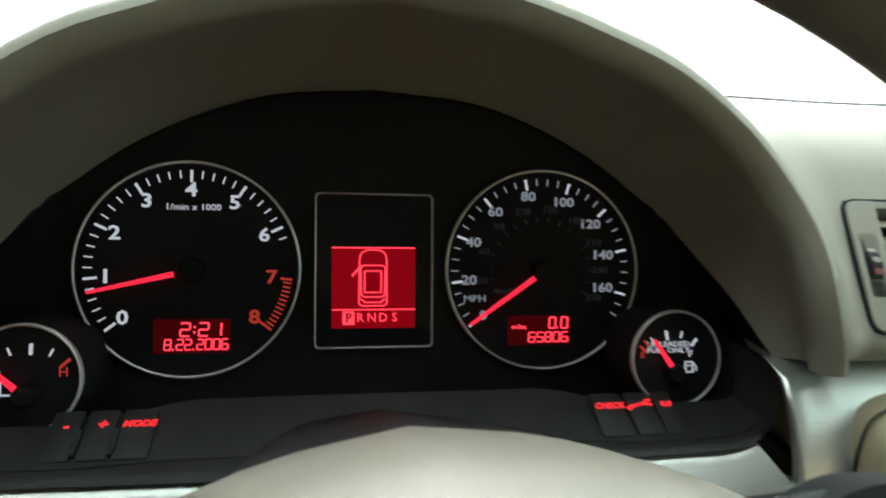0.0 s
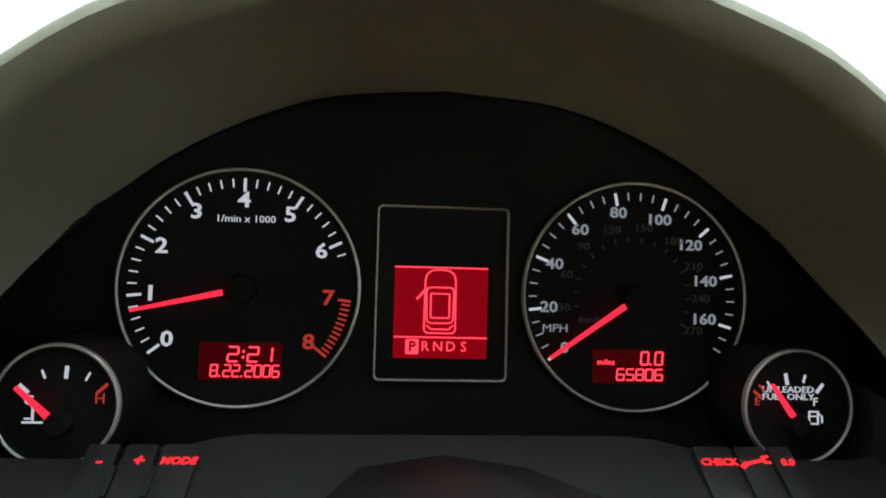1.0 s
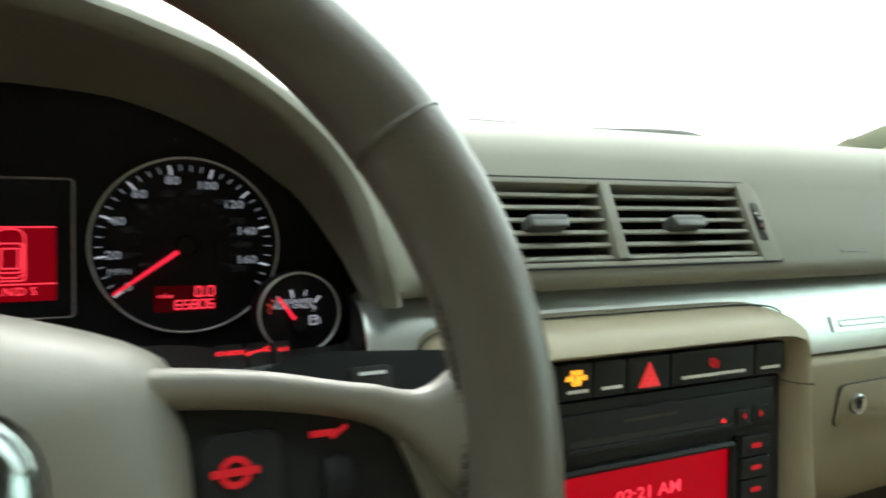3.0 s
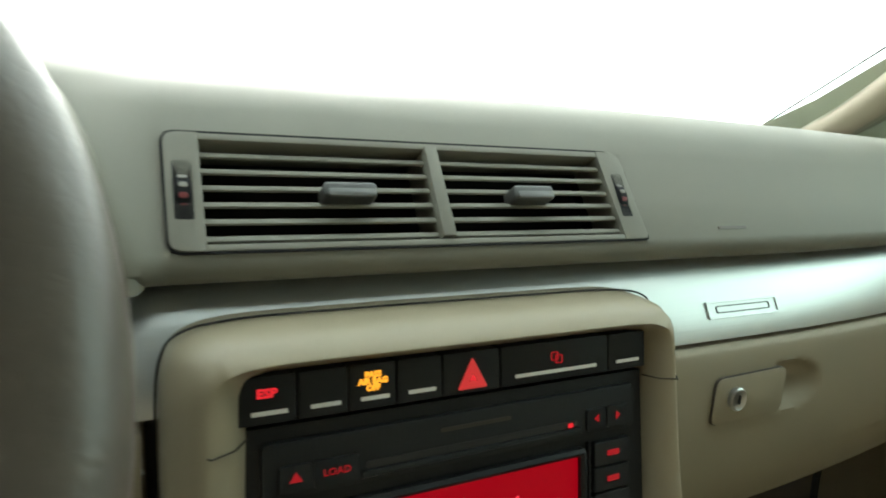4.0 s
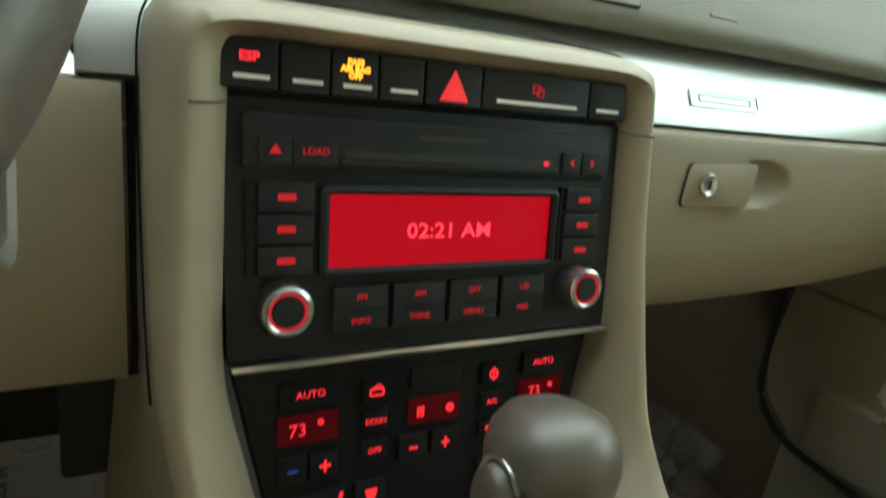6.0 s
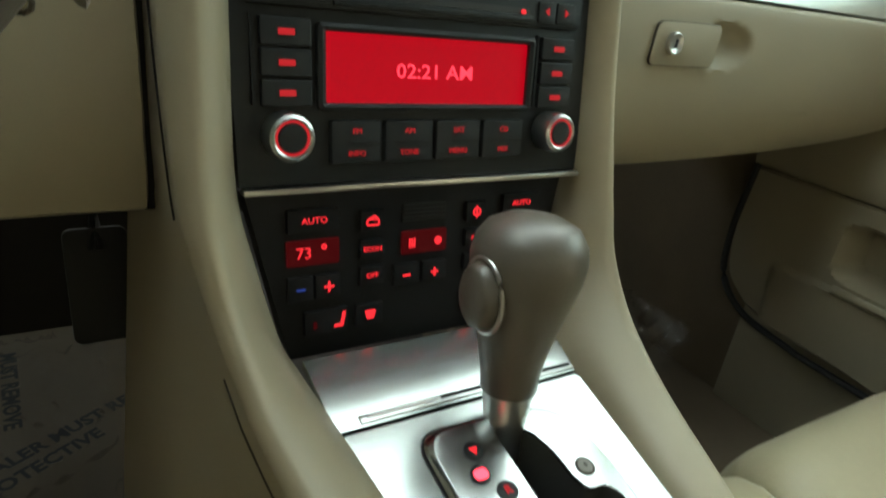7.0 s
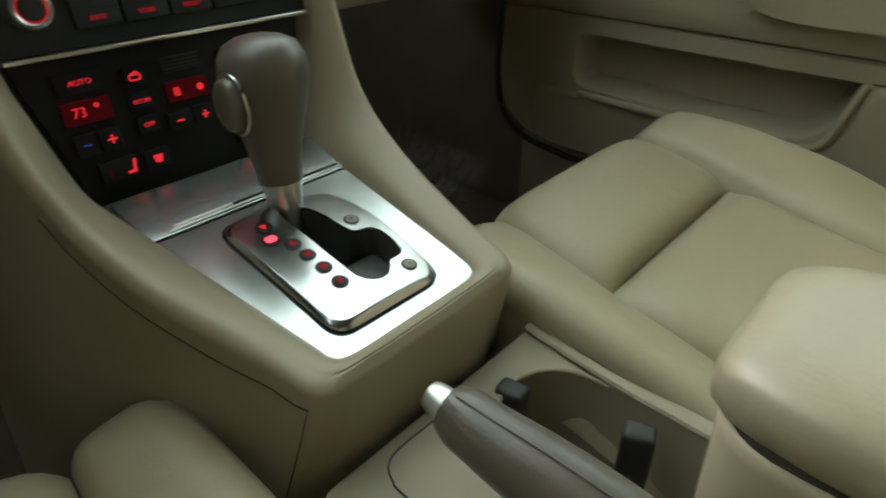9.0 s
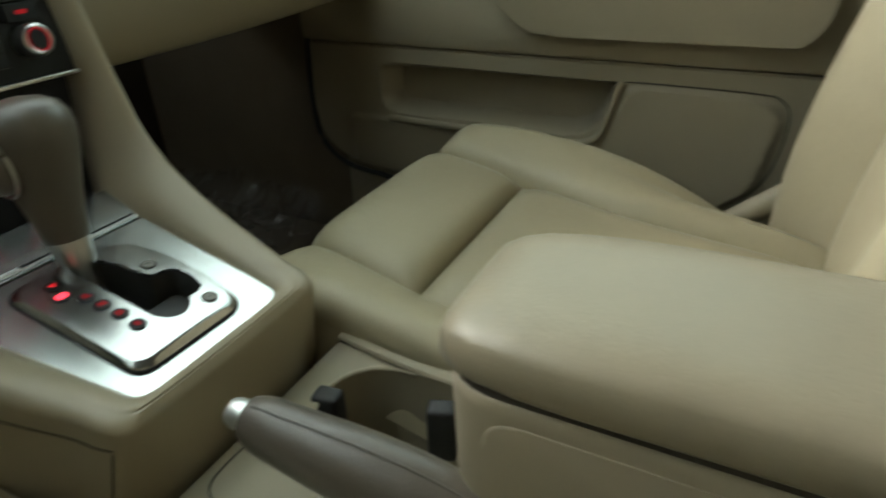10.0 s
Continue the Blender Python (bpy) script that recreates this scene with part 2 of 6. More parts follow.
def lathe(profile, n=32, bm=None):
    """Turned body: (radius, height) rows round the local n axis."""
    rows = [[(r * math.cos(2 * math.pi * k / n), r * math.sin(2 * math.pi * k / n), h) for k in range(n)] for r, h in profile]
    return grid(rows, bm, wrap=True, caps=True)


def pillow(surface, nu=18, nv=18, puff=0.012, edge=0.012, under=0.04, bm=None, power=5):
    """A stuffed panel on surface(u, v) -> (point, normal): full in the middle, drawn in along its seams."""
    rows = []
    def lift(t):
        return 1 - abs(2 * t - 1) ** power
    us = [0.5 - 0.5 * math.cos(math.pi * i / (nu - 1)) for i in range(nu)]
    vs = [0.5 - 0.5 * math.cos(math.pi * i / (nv - 1)) for i in range(nv)]
    for u in us:
        r = []
        for v in vs:
            p, q = surface(u, v)
            k = lift(u) * lift(v)
            r.append(Vector(p) + Vector(q) * (puff * k - edge * (1 - k) ** 2))
        rows.append(r)
    bm = grid(rows, bm)
    ringed = [rows[i][0] for i in range(nu)] + rows[-1][1:] + [rows[i][-1] for i in range(nu - 2, -1, -1)] + list(reversed(rows[0][1:-1]))
    _, q = surface(0.5, 0.5)
    grid([ringed, [p - Vector(q) * under for p in ringed]], bm, wrap=True)
    return bm


def finish(bm, name, mat, smooth=38):
    bmesh.ops.remove_doubles(bm, verts=bm.verts, dist=1e-6)
    bmesh.ops.recalc_face_normals(bm, faces=bm.faces)
    me = bpy.data.meshes.new(name)
    bm.to_mesh(me)
    bm.free()
    me.materials.append(mat)
    if smooth:
        me.shade_smooth()
        me.set_sharp_from_angle(angle=radians(smooth))
    return me


def thing(name, base, label, category, group="", kind=""):
    ob = new(name)
    ob.location = base
    ob.empty_display_size = 0.02
    return tagged(ob, label, category, group, kind)


def part(name, bm, mat, parent, label="", frame_m=None, smooth=38):
    """One mesh as a part of a thing or of another part; frame_m lays local (u, v, n) into the place."""
    if frame_m is not None:
        bmesh.ops.transform(bm, matrix=frame_m, verts=bm.verts)
    ob = new(name, finish(bm, name, mat, smooth))
    ob.parent = parent
    if parent.data is None:
        ob.matrix_parent_inverse = Matrix.Translation(parent.location).inverted()
    return tagged(ob, label)


def single(name, bm, mat, label, category, kind="", frame_m=None, smooth=38, group=""):
    """A thing that is one mesh."""
    if frame_m is not None:
        bmesh.ops.transform(bm, matrix=frame_m, verts=bm.verts)
    return tagged(new(name, finish(bm, name, mat, smooth)), label, category, group, kind)


def plane_frame(origin, v_dir, n_dir):
    v, n = Vector(v_dir).normalized(), Vector(n_dir).normalized()
    u = v.cross(n)
    return Matrix(((u.x, v.x, n.x, origin[0]), (u.y, v.y, n.y, origin[1]), (u.z, v.z, n.z, origin[2]), (0, 0, 0, 1)))


def lettering(body, size, mat, parent, m, u, v, n=0.0006, turn=0.0, name="lettering", wide=1.0, depth=0.0002, shear=0.0, bold=0.0):
    """Raised print in the built-in typeface, centred at (u, v) of a frame."""
    cu = bpy.data.curves.new("type", "FONT")
    cu.body, cu.size, cu.align_x, cu.align_y, cu.extrude, cu.shear, cu.offset = body, size, "CENTER", "CENTER", depth, shear, bold
    cu.resolution_u = 2
    tmp = bpy.data.objects.new("type", cu)
    me = bpy.data.meshes.new_from_object(tmp)
    bpy.data.objects.remove(tmp)
    bpy.data.curves.remove(cu)
    bm = bmesh.new()
    bm.from_mesh(me)
    bpy.data.meshes.remove(me)
    bmesh.ops.transform(bm, matrix=m @ pose(u, v, n, 0, 0, turn) @ Matrix.Diagonal((wide, 1, 1, 1)), verts=bm.verts)
    return part(name, bm, mat, parent, smooth=0)


MID = 0.355          # middle of the dashboard
WHEEL_X = 0.018      # middle of the instruments and the wheel


# ---- the car's shell ----
def dash_back(x):
    """How far the dashboard falls back towards the doors."""
    return 0.22 * max(0.0, abs(x - MID) - 0.22) ** 2


def build_shell():
    floor = box(-0.40, -1.25, -0.03, 1.10, 0.95, 0.0, bevel=0.004)
    single("floor", floor, CARPET, "beige carpet on the car's floor", "floor", "structure")
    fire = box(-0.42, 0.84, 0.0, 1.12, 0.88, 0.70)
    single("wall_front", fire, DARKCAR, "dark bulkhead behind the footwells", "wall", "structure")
    # unseen end wall, added dark so little light bounces forward from behind
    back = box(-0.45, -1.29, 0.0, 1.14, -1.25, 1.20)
    single("wall_rear_light_block", back, DARKCAR, "unseen dark wall added behind the seats to cut light from behind", "wall", "structure")
    dl = box(-0.45, -1.25, -0.02, -0.40, 0.84, 0.70, bevel=0.006)
    # unseen upper part fills the driver's window opening to keep side light out
    grid([[(-0.45, y, 0.69), (-0.405, y, 0.69), (lerp(-0.405, -0.30, (z - 0.69) / 0.5), y, z), (lerp(-0.45, -0.34, (z - 0.69) / 0.5), y, z)] for y, z in ((-1.25, 1.20), (-0.6, 1.20), (-0.18, 1.17), (0.0, 1.09), (0.2, 0.97), (0.45, 0.83), (0.66, 0.72))], dl, wrap=True, caps=True)
    single("wall_driver_side_block", dl, BEIGE, "beige driver's door trim, closed up to the roof to block side light", "wall", "structure")
    # unseen walls over the rear side windows, added to reduce fill light
    for x, top in ((-0.42, 1.20), (1.10, 1.20)):
        single("wall_rear_side_block", box(x - 0.02, -1.25, 0.70, x + 0.02, -0.52, top), HEAD, "unseen pale side wall added to shut out rear window light", "wall", "structure")
    single("wall_kick", box(1.055, 0.30, 0.0, 1.09, 0.86, 0.735, bevel=0.01), CARPET, "beige carpeted kick panel beside the footwell", "wall", "structure")
    single("ground", box(-60, -60, -0.50, 60, 60, -0.45), DARKCAR, "dark asphalt ground around the car", "ground", "structure")
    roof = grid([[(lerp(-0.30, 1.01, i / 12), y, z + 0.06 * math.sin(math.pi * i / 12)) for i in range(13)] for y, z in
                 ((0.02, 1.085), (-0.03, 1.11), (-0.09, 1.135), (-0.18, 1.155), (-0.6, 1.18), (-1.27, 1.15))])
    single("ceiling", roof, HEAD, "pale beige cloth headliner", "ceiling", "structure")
    for s in (1, -1):
        xm = lambda x: MID + s * (x - MID)
        path = smooth_path([(xm(1.130), 0.66, 0.636), (xm(1.122), 0.57, 0.694), (xm(1.115), 0.49, 0.743), (xm(1.108), 0.42, 0.786), (xm(1.07), 0.20, 0.945), (xm(1.04), 0.0, 1.06)], 16)
        seal = [p + Vector((-s * 0.021, 0.002, 0.0175)) for p in path]
        single("trim_seal", tube(seal, 0.0045, 8), RUBBER, "black seal along the windscreen pillar", "seal", "structure", group="windscreen seals")
        single("a_pillar", tube(path, 0.045, 14, flat=0.7), BEIGE, "beige trim of the windscreen pillar", "pillar", "structure", group="windscreen pillars")
        post = smooth_path([(xm(1.07), -0.42, 0.68), (xm(1.05), -0.47, 0.9), (xm(1.0), -0.52, 1.12)], 8)
        single("b_pillar", tube(post, 0.05, 12, flat=0.6), BEIGE, "beige trim of the door pillar", "pillar", "structure", group="door pillars")
    bm = bmesh.new()
    sheets = []
    for off in (0.0, 0.005):
        sheets.append([[(MID + k * w, y + 0.10 * (1 - k * k) + off, z + off) for k in (-1, -0.75, -0.5, -0.25, 0, 0.25, 0.5, 0.75, 1)] for w, y, z in
                       ((0.79, 0.66, 0.735), (0.775, 0.45, 0.86), (0.735, 0.22, 0.985), (0.69, 0.0, 1.10))])
    inner, outer = sheets
    grid(inner, bm)
    grid(outer, bm)
    edge = lambda g: g[0] + [r[-1] for r in g[1:]] + list(reversed(g[-1][:-1])) + [r[0] for r in reversed(g[1:-1])]
    grid([edge(inner), edge(outer)], bm, wrap=True)
    ws = single("window_1", bm, GLASS, "clear sloping windscreen over the dashboard", "window", "structure")
    ws.visible_shadow = False
    pane = [(0.60, 0.66, 0.745), (0.30, 0.66, 0.90), (0.02, 0.66, 1.09), (-0.30, 0.66, 1.16), (-0.54, 0.66, 1.17)]
    bm = bmesh.new()
    for off in (0.0, 0.004):
        grid([[(1.088 - 0.16 * (z - 0.70) + off, y, z) for z in (lo, lerp(lo, hi, 0.5), hi)] for y, lo, hi in pane], bm)
    single("window_2", bm, SIDEGLASS, "closed, faintly green side window on the passenger's side", "window", "structure")
    sail = grid([[(1.085 + 0.01 * (z - 0.7), y, z) for z in (0.66, 0.72, lerp(0.74, 0.99, k))] for y, k in ((0.62, 0.0), (0.5, 0.22), (0.4, 0.46), (0.3, 0.70), (0.22, 0.95))])
    single("trim_sail", sail, BEIGE, "beige corner trim under the windscreen pillar", "trim", "structure")


def pad_profile():
    return [(0.235, 0.645), (0.219, 0.6430), (0.2125, 0.6437), (0.2088, 0.6468), (0.2072, 0.6505), (0.2069, 0.6548), (0.2079, 0.6585), (0.223, 0.681), (0.2395, 0.7085),
            (0.249, 0.7205), (0.264, 0.731), (0.29, 0.7385), (0.33, 0.742), (0.40, 0.7435), (0.50, 0.7425), (0.60, 0.739), (0.70, 0.733), (0.80, 0.724)]


# right half of the visor's lip, of the rim round the dials and of the dial panel, as offset and height
LIP = [(0.0, 0.7875), (0.045, 0.7815), (0.083, 0.7705), (0.110, 0.760), (0.138, 0.742), (0.158, 0.7235), (0.1715, 0.703), (0.1785, 0.6825), (0.1842, 0.6645), (0.1885, 0.651), (0.1897, 0.6425)]
RIMB = [(0.0, 0.7447), (0.056, 0.7389), (0.1085, 0.7176), (0.150, 0.687), (0.166, 0.664), (0.174, 0.646), (0.1772, 0.637), (0.1766, 0.627), (0.172, 0.617), (0.164, 0.610)]
PANEL = [(0.0, 0.7445), (0.06, 0.7385), (0.113, 0.7175), (0.162, 0.683), (0.186, 0.656), (0.197, 0.632), (0.2, 0.605), (0.195, 0.588)]


def lip_y(z):
    return curve_at([(0.640, 0.2036), (0.648, 0.2036), (0.6645, 0.2040), (0.6825, 0.2065), (0.703, 0.2135), (0.724, 0.2205), (0.75, 0.222), (0.80, 0.222)], z)[0]


def rim_y(z):
    return curve_at([(0.600, 0.206), (0.617, 0.216), (0.627, 0.224), (0.637, 0.232), (0.646, 0.243), (0.655, 0.2545), (0.672, 0.2825), (0.690, 0.3045), (0.70, 0.3080), (0.7445, 0.3195), (0.80, 0.334)], z)[0]


def panel_y(z):
    return 0.1086 + 0.2917 * z


def lip_x(z):
    """Half width of the hood's lip at a height."""
    return curve_at([(b, a) for a, b in reversed(LIP)], z)[0]


def build_dashboard():
    dash = thing("dashboard", (MID, 0.35, 0.0), "two-tone beige and brushed aluminium car dashboard under the windscreen", "dashboard")
    prof = pad_profile()
    # right of the instruments: soft pad with an opening for the centre vents
    xs = [0.2205, 0.25, 0.30, 0.355, 0.41, 0.46, 0.4895] + [0.4895 + 0.0475 * i for i in range(1, 13)]
    bm = bmesh.new()
    rows = []
    for i in range(10):                                        # flank that runs into the visor's lip
        k = 1 - i / 10
        e = k * k * (3 - 2 * k)
        row = []
        for y, z in prof:
            if z < 0.742 and y < 0.30:
                f = max(0.0, min(1.0, (z - 0.6432) / 0.0075)) * e
                row.append((lerp(0.2205, WHEEL_X + lip_x(z) - 0.0040, k), lerp(y, max(lip_y(z) - 0.0024, 0.2045 + 1.1 * (z - 0.69)), f), z))
            else:
                row.append((lerp(0.2205, 0.185, k), y, z))
        rows.append(row)
    for x in xs:
        d = dash_back(x)
        rows.append([(x, y + d * (1 if y < 0.5 else 0.3), z) for y, z in prof])
    grid(rows, bm)
    gone = [f for f in bm.faces if 0.2205 < f.calc_center_median().x < 0.4895 and 0.6585 < f.calc_center_median().z < 0.7085 and f.calc_center_median().y < 0.245]
    bmesh.ops.delete(bm, geom=gone, context="FACES")
    part("upper_pad", bm, PAD, dash, "soft grained beige upper pad")
    # left of the instruments
    rows = []
    for i in range(8):
        x = -0.155 - 0.03 * i
        d = dash_back(2 * WHEEL_X - x + 0.15) * 0.6
        rows.append([(x, y + d, z) for y, z in prof])
    part("upper_pad", grid(rows), PAD, dash)
    # top behind the hood
    rows = [[(lerp(-0.17, 0.20, i / 16), y, z) for y, z in ((0.40, 0.7), (0.38, 0.732), (0.42, 0.7435), (0.50, 0.7425), (0.60, 0.739), (0.70, 0.733), (0.80, 0.724))] for i in range(17)]
    part("upper_pad", grid(rows), PAD, dash)

    # aluminium band
    band = [(0.240, 0.649), (0.228, 0.6435), (0.216, 0.634), (0.2065, 0.622), (0.1985, 0.608), (0.1945, 0.598), (0.193, 0.592), (0.2, 0.589)]
    for x0, x1, n in ((0.192, 1.05, 170), (-0.40, -0.155, 12)):
        rows = []
        for i in range(n + 1):
            x = lerp(x0, x1, i / n)
            rows.append([(x, y + dash_back(x), min(z, 0.6375) if x < 0.205 else z) for y, z in band])
        if x0 > 0:
            # the end turns forward, away from the wheel
            for dx, dy in ((-0.0012, 0.0004), (-0.0018, 0.002), (-0.001, 0.004), (0.004, 0.014)):
                rows.insert(0, [(x0 + dx, y + dy, min(z, 0.6375)) for y, z in band])
        part("trim_band", grid(rows), ALU, dash, "brushed aluminium trim band")
    # dark joint below the pad
    for x0, x1 in ((0.203, 1.05),):
        rows = [[(lerp(x0, x1, i / 20), y + dash_back(lerp(x0, x1, i / 20)), z) for y, z in ((0.24, 0.640), (0.24, 0.652))] for i in range(21)]
        part("joint", grid(rows), BLACK, dash)

    # glovebox side
    low = [(0.200, 0.5895), (0.189, 0.588), (0.1855, 0.583), (0.1825, 0.565), (0.180, 0.54), (0.1795, 0.51), (0.183, 0.485), (0.191, 0.466), (0.205, 0.4555), (0.235, 0.4525), (0.33, 0.449), (0.45, 0.46), (0.60, 0.50)]
    rows = []
    fine = smooth_path([(y, z, 0) for y, z in low], 90)
    for i in range(151):
        x = lerp(0.478, 1.05, i / 150)
        lift = 0.012 * ((x - 0.478) / 0.57) ** 2
        row = []
        for p in fine:
            y, z = p.x, p.y
            q = ((x - 0.617) / 0.036) ** 2 + ((z - 0.5565) / 0.0165) ** 2
            scoop = 0.010 * max(0.0, 1 - q) ** 0.7 if x > 0.603 else 0.0
            row.append((x, y + dash_back(x) * 0.8 + scoop, z + (lift if z < 0.5 else 0)))
        rows.append(row)
    glove = part("glovebox_door", grid(rows), BEIGE, dash, "smooth beige glovebox door")
    # handle plate with lock
    gm = plane_frame((0.5712, 0.1800, 0.5555), (0, 0.10, 1), (0, -1, 0.10))
    plate = round_poly([(-0.036, -0.0155), (0.033, -0.0155), (0.038, 0.0155), (-0.031, 0.0145)], 0.006)
    part("handle_plate", slab(plate, -0.004, 0.0010, bevel=0.0007), BEIGE, glove, frame_m=gm)
    line = round_poly([(-0.0363, -0.0158), (0.0333, -0.0158), (0.0383, 0.0158), (-0.0313, 0.0148)], 0.0061)
    part("joint", slab(line, -0.004, 0.0003), DARKCAR, glove, frame_m=gm)
    cyl = lathe([(0.0, 0.0), (0.0078, 0.0), (0.0078, 0.0034), (0.0068, 0.0042), (0.0058, 0.0036), (0.0, 0.0036)], 24)
    part("lock", cyl, STEEL, glove, "round metal keylock", frame_m=gm @ pose(-0.0138, 0.0, 0))
    part("keyhole", slab(rrect(0, 0, 0.0017, 0.0062, 0.0008), 0.0036, 0.0044), INK, glove, frame_m=gm @ pose(-0.0138, 0.0, 0, 0, 0, -8))
    # badge
    bm_ = plane_frame((0.5795, 0.2005 + dash_back(0.5795), 0.6100), (0, 0.46, 0.89), (0, -0.89, 0.46))
    outer, inner = rrect(0, 0, 0.071, 0.0118, 0.0012, 2), rrect(0, 0, 0.0685, 0.0094, 0.0008, 2)
    badge = part("badge", slab(rrect(0, 0, 0.070, 0.011, 0.001, 2), -0.004, 0.0012), ALU, dash, "small satin metal name badge", frame_m=bm_)
    part("badge_rim", ring(inner, outer, -0.004, 0.0020), STEEL, badge, frame_m=bm_)
    part("badge_sign", ring(rrect(0, 0, 0.0525, 0.0036, 0.001, 2), rrect(0, 0, 0.054, 0.0050, 0.0015, 2), 0.001, 0.0016), GATEIN, badge, "dark outline of a plain bar", frame_m=bm_)

    # small embossed airbag sign on the pad
    am = plane_frame((0.572, 0.2112 + dash_back(0.572), 0.664), (0, 0.557, 0.83), (0, -0.83, 0.557))
    part("pad_sign", stroke([(-0.013, 0), (0.013, 0)], 0.0020, -0.001, 0.0003), TAUPE, dash, "faint grey plain bar", frame_m=am)
    # driver's lower panel
    low2 = [(0.200, 0.5895), (0.190, 0.588), (0.187, 0.583), (0.185, 0.56), (0.183, 0.53), (0.184, 0.50), (0.188, 0.465), (0.195, 0.450), (0.21, 0.443), (0.30, 0.445), (0.5, 0.46)]
    rows = [[(x, y, z) for y, z in low2] for x in (-0.40, -0.3, -0.2, -0.1, 0.0, 0.08, 0.14, 0.18, 0.2, 0.2065)]
    rows.append([(0.2085, y + 0.012, z) for y, z in low2])
    part("lower_panel", grid(rows), BEIGE, dash, "smooth beige knee panel")
    part("joint", box(0.2060, 0.205, 0.445, 0.2150, 0.30, 0.592), BLACK, dash)
    return dash



def arch(table, n):
    """Points (u, z) over an arch given by its right half, spread evenly along it."""
    half = smooth_path([(u, z, 0) for u, z in table], n)
    return [(-p.x, p.y) for p in reversed(half)][:-1] + [(p.x, p.y) for p in half]


def build_hood(hood):
    """The visor over the instruments, a part of the dashboard."""
    n = 28
    lip, back, full = arch(LIP, n), arch(RIMB[:7], n), arch(RIMB, n)
    rows = []
    m = len(lip)
    nx = []
    for i in range(m):
        a, b = lip[max(0, i - 1)], lip[min(m - 1, i + 1)]
        d = Vector((b[0] - a[0], b[1] - a[1])).normalized()
        nx.append(Vector((-d.y, d.x)))
    def row(f):
        return [Vector(f(i)) for i in range(m)]
    yb = rim_y
    X = WHEEL_X
    rows.append(row(lambda i: (X + back[i][0] + nx[i].x * 0.003, yb(back[i][1]) + 0.01, back[i][1] + nx[i].y * 0.003)))
    for k, bulge in ((0.0, 0), (0.2, 0.004), (0.45, 0.007), (0.7, 0.006), (0.88, 0.003)):
        rows.append(row(lambda i: (X + lerp(back[i][0], lip[i][0] - nx[i].x * 0.012, k) + nx[i].x * bulge, lerp(yb(back[i][1]), 0.009 + lip_y(lip[i][1]), k), lerp(back[i][1], lip[i][1] - nx[i].y * 0.012, k) + nx[i].y * bulge)))
    for a in (0, 30, 60, 90):
        r = 0.009
        t = radians(a)
        rows.append(row(lambda i: (X + lip[i][0] + nx[i].x * (-0.012 + r * (1 - math.cos(t))), 0.007 + lip_y(lip[i][1]) - r * math.sin(t), lip[i][1] + nx[i].y * (-0.012 + r * (1 - math.cos(t))))))
    # outer side sweeps forward and down into the dashboard
    for y, out, k in ((0.222, 0.0, 0.0), (0.2265, 0.002, 0.0), (0.240, 0.004, 0.03), (0.27, 0.006, 0.12), (0.32, 0.0095, 0.34), (0.38, 0.008, 0.62), (0.45, 0.005, 0.92), (0.50, 0.0, 1.10)):
        rows.append(row(lambda i: (X + lip[i][0] + nx[i].x * out, lerp(y, y - 0.222 + lip_y(lip[i][1]), max(0, 1 - (y - 0.222) / 0.06)), lerp(lip[i][1] + nx[i].y * out, min(0.743, lip[i][1]), k))))
    pan = arch(PANEL, n)
    wall = [row(lambda i: (X + full[i][0] * 0.998, yb(full[i][1]) - 0.0006, full[i][1] - 0.0006)), row(lambda i: (X + lerp(full[i][0], pan[i][0], 0.5), lerp(yb(full[i][1]), panel_y(pan[i][1]), 0.4), lerp(full[i][1], pan[i][1], 0.5))),
            row(lambda i: (X + pan[i][0], panel_y(pan[i][1]), pan[i][1]))]
    part("dial_surround", grid(wall), BLACK, hood, "matt black surround of the dials")
    part("hood_shell", grid(rows), PAD, hood, "grained beige visor shell, shaded inside")


# ---- instruments ----
CM = plane_frame((WHEEL_X, 0.3005, 0.66), (0, 0.28, 0.96), (0, -0.96, 0.28))
TUBE = 0.027         # how far the two small gauges stand out of the panel
SG = CM @ pose(0, 0, TUBE)


def polar(cx, cy, r, a):
    return (cx + r * math.cos(radians(a)), cy + r * math.sin(radians(a)))


def dial(cluster, cx, cy, r, name, label, m=CM):
    face = part(name, slab(circle(cx, cy, r, 56), -0.003, 0.0012), DIAL, cluster, label, frame_m=m)
    part("bezel", ring(circle(cx, cy, r - 0.0006, 64), circle(cx, cy, r + 0.0007, 64), 0.0, 0.0035, crown=0.0004), RINGM, face, "thin bright metal ring", frame_m=m)
    part("bezel_wall", ring(circle(cx, cy, r - 0.0009, 64), circle(cx, cy, r - 0.0005, 64), 0.0, 0.003), BLACK, face, frame_m=m)
    return face


def ticks(face, cx, cy, r, marks, mat, name="scale_mark", m=CM):
    for a, ln, w in marks:
        part(name, stroke([polar(cx, cy, r - ln, a), polar(cx, cy, r, a)], w, 0.0011, 0.0017), mat, face, frame_m=m, smooth=0)


def needle(face, cx, cy, a, r0, r1, w=0.0026, m=CM, hub=0.0062):
    p, q = Vector(polar(cx, cy, r0, a)), Vector(polar(cx, cy, r1, a))
    d = (q - p).normalized()
    s = Vector((-d.y, d.x)) * w / 2
    out = [tuple(p - s), tuple(q - s * 0.55), tuple(q + s * 0.55), tuple(p + s)]
    part("needle", slab(out, 0.0042, 0.0056), NEEDLE, face, "glowing red pointer", frame_m=m, smooth=0)
    part("needle_hub", lathe([(0, 0), (hub, 0), (hub, 0.004), (hub - 0.001, 0.0058), (0, 0.0062)], 24), BLACK, face, frame_m=m @ pose(cx, cy, 0.001))


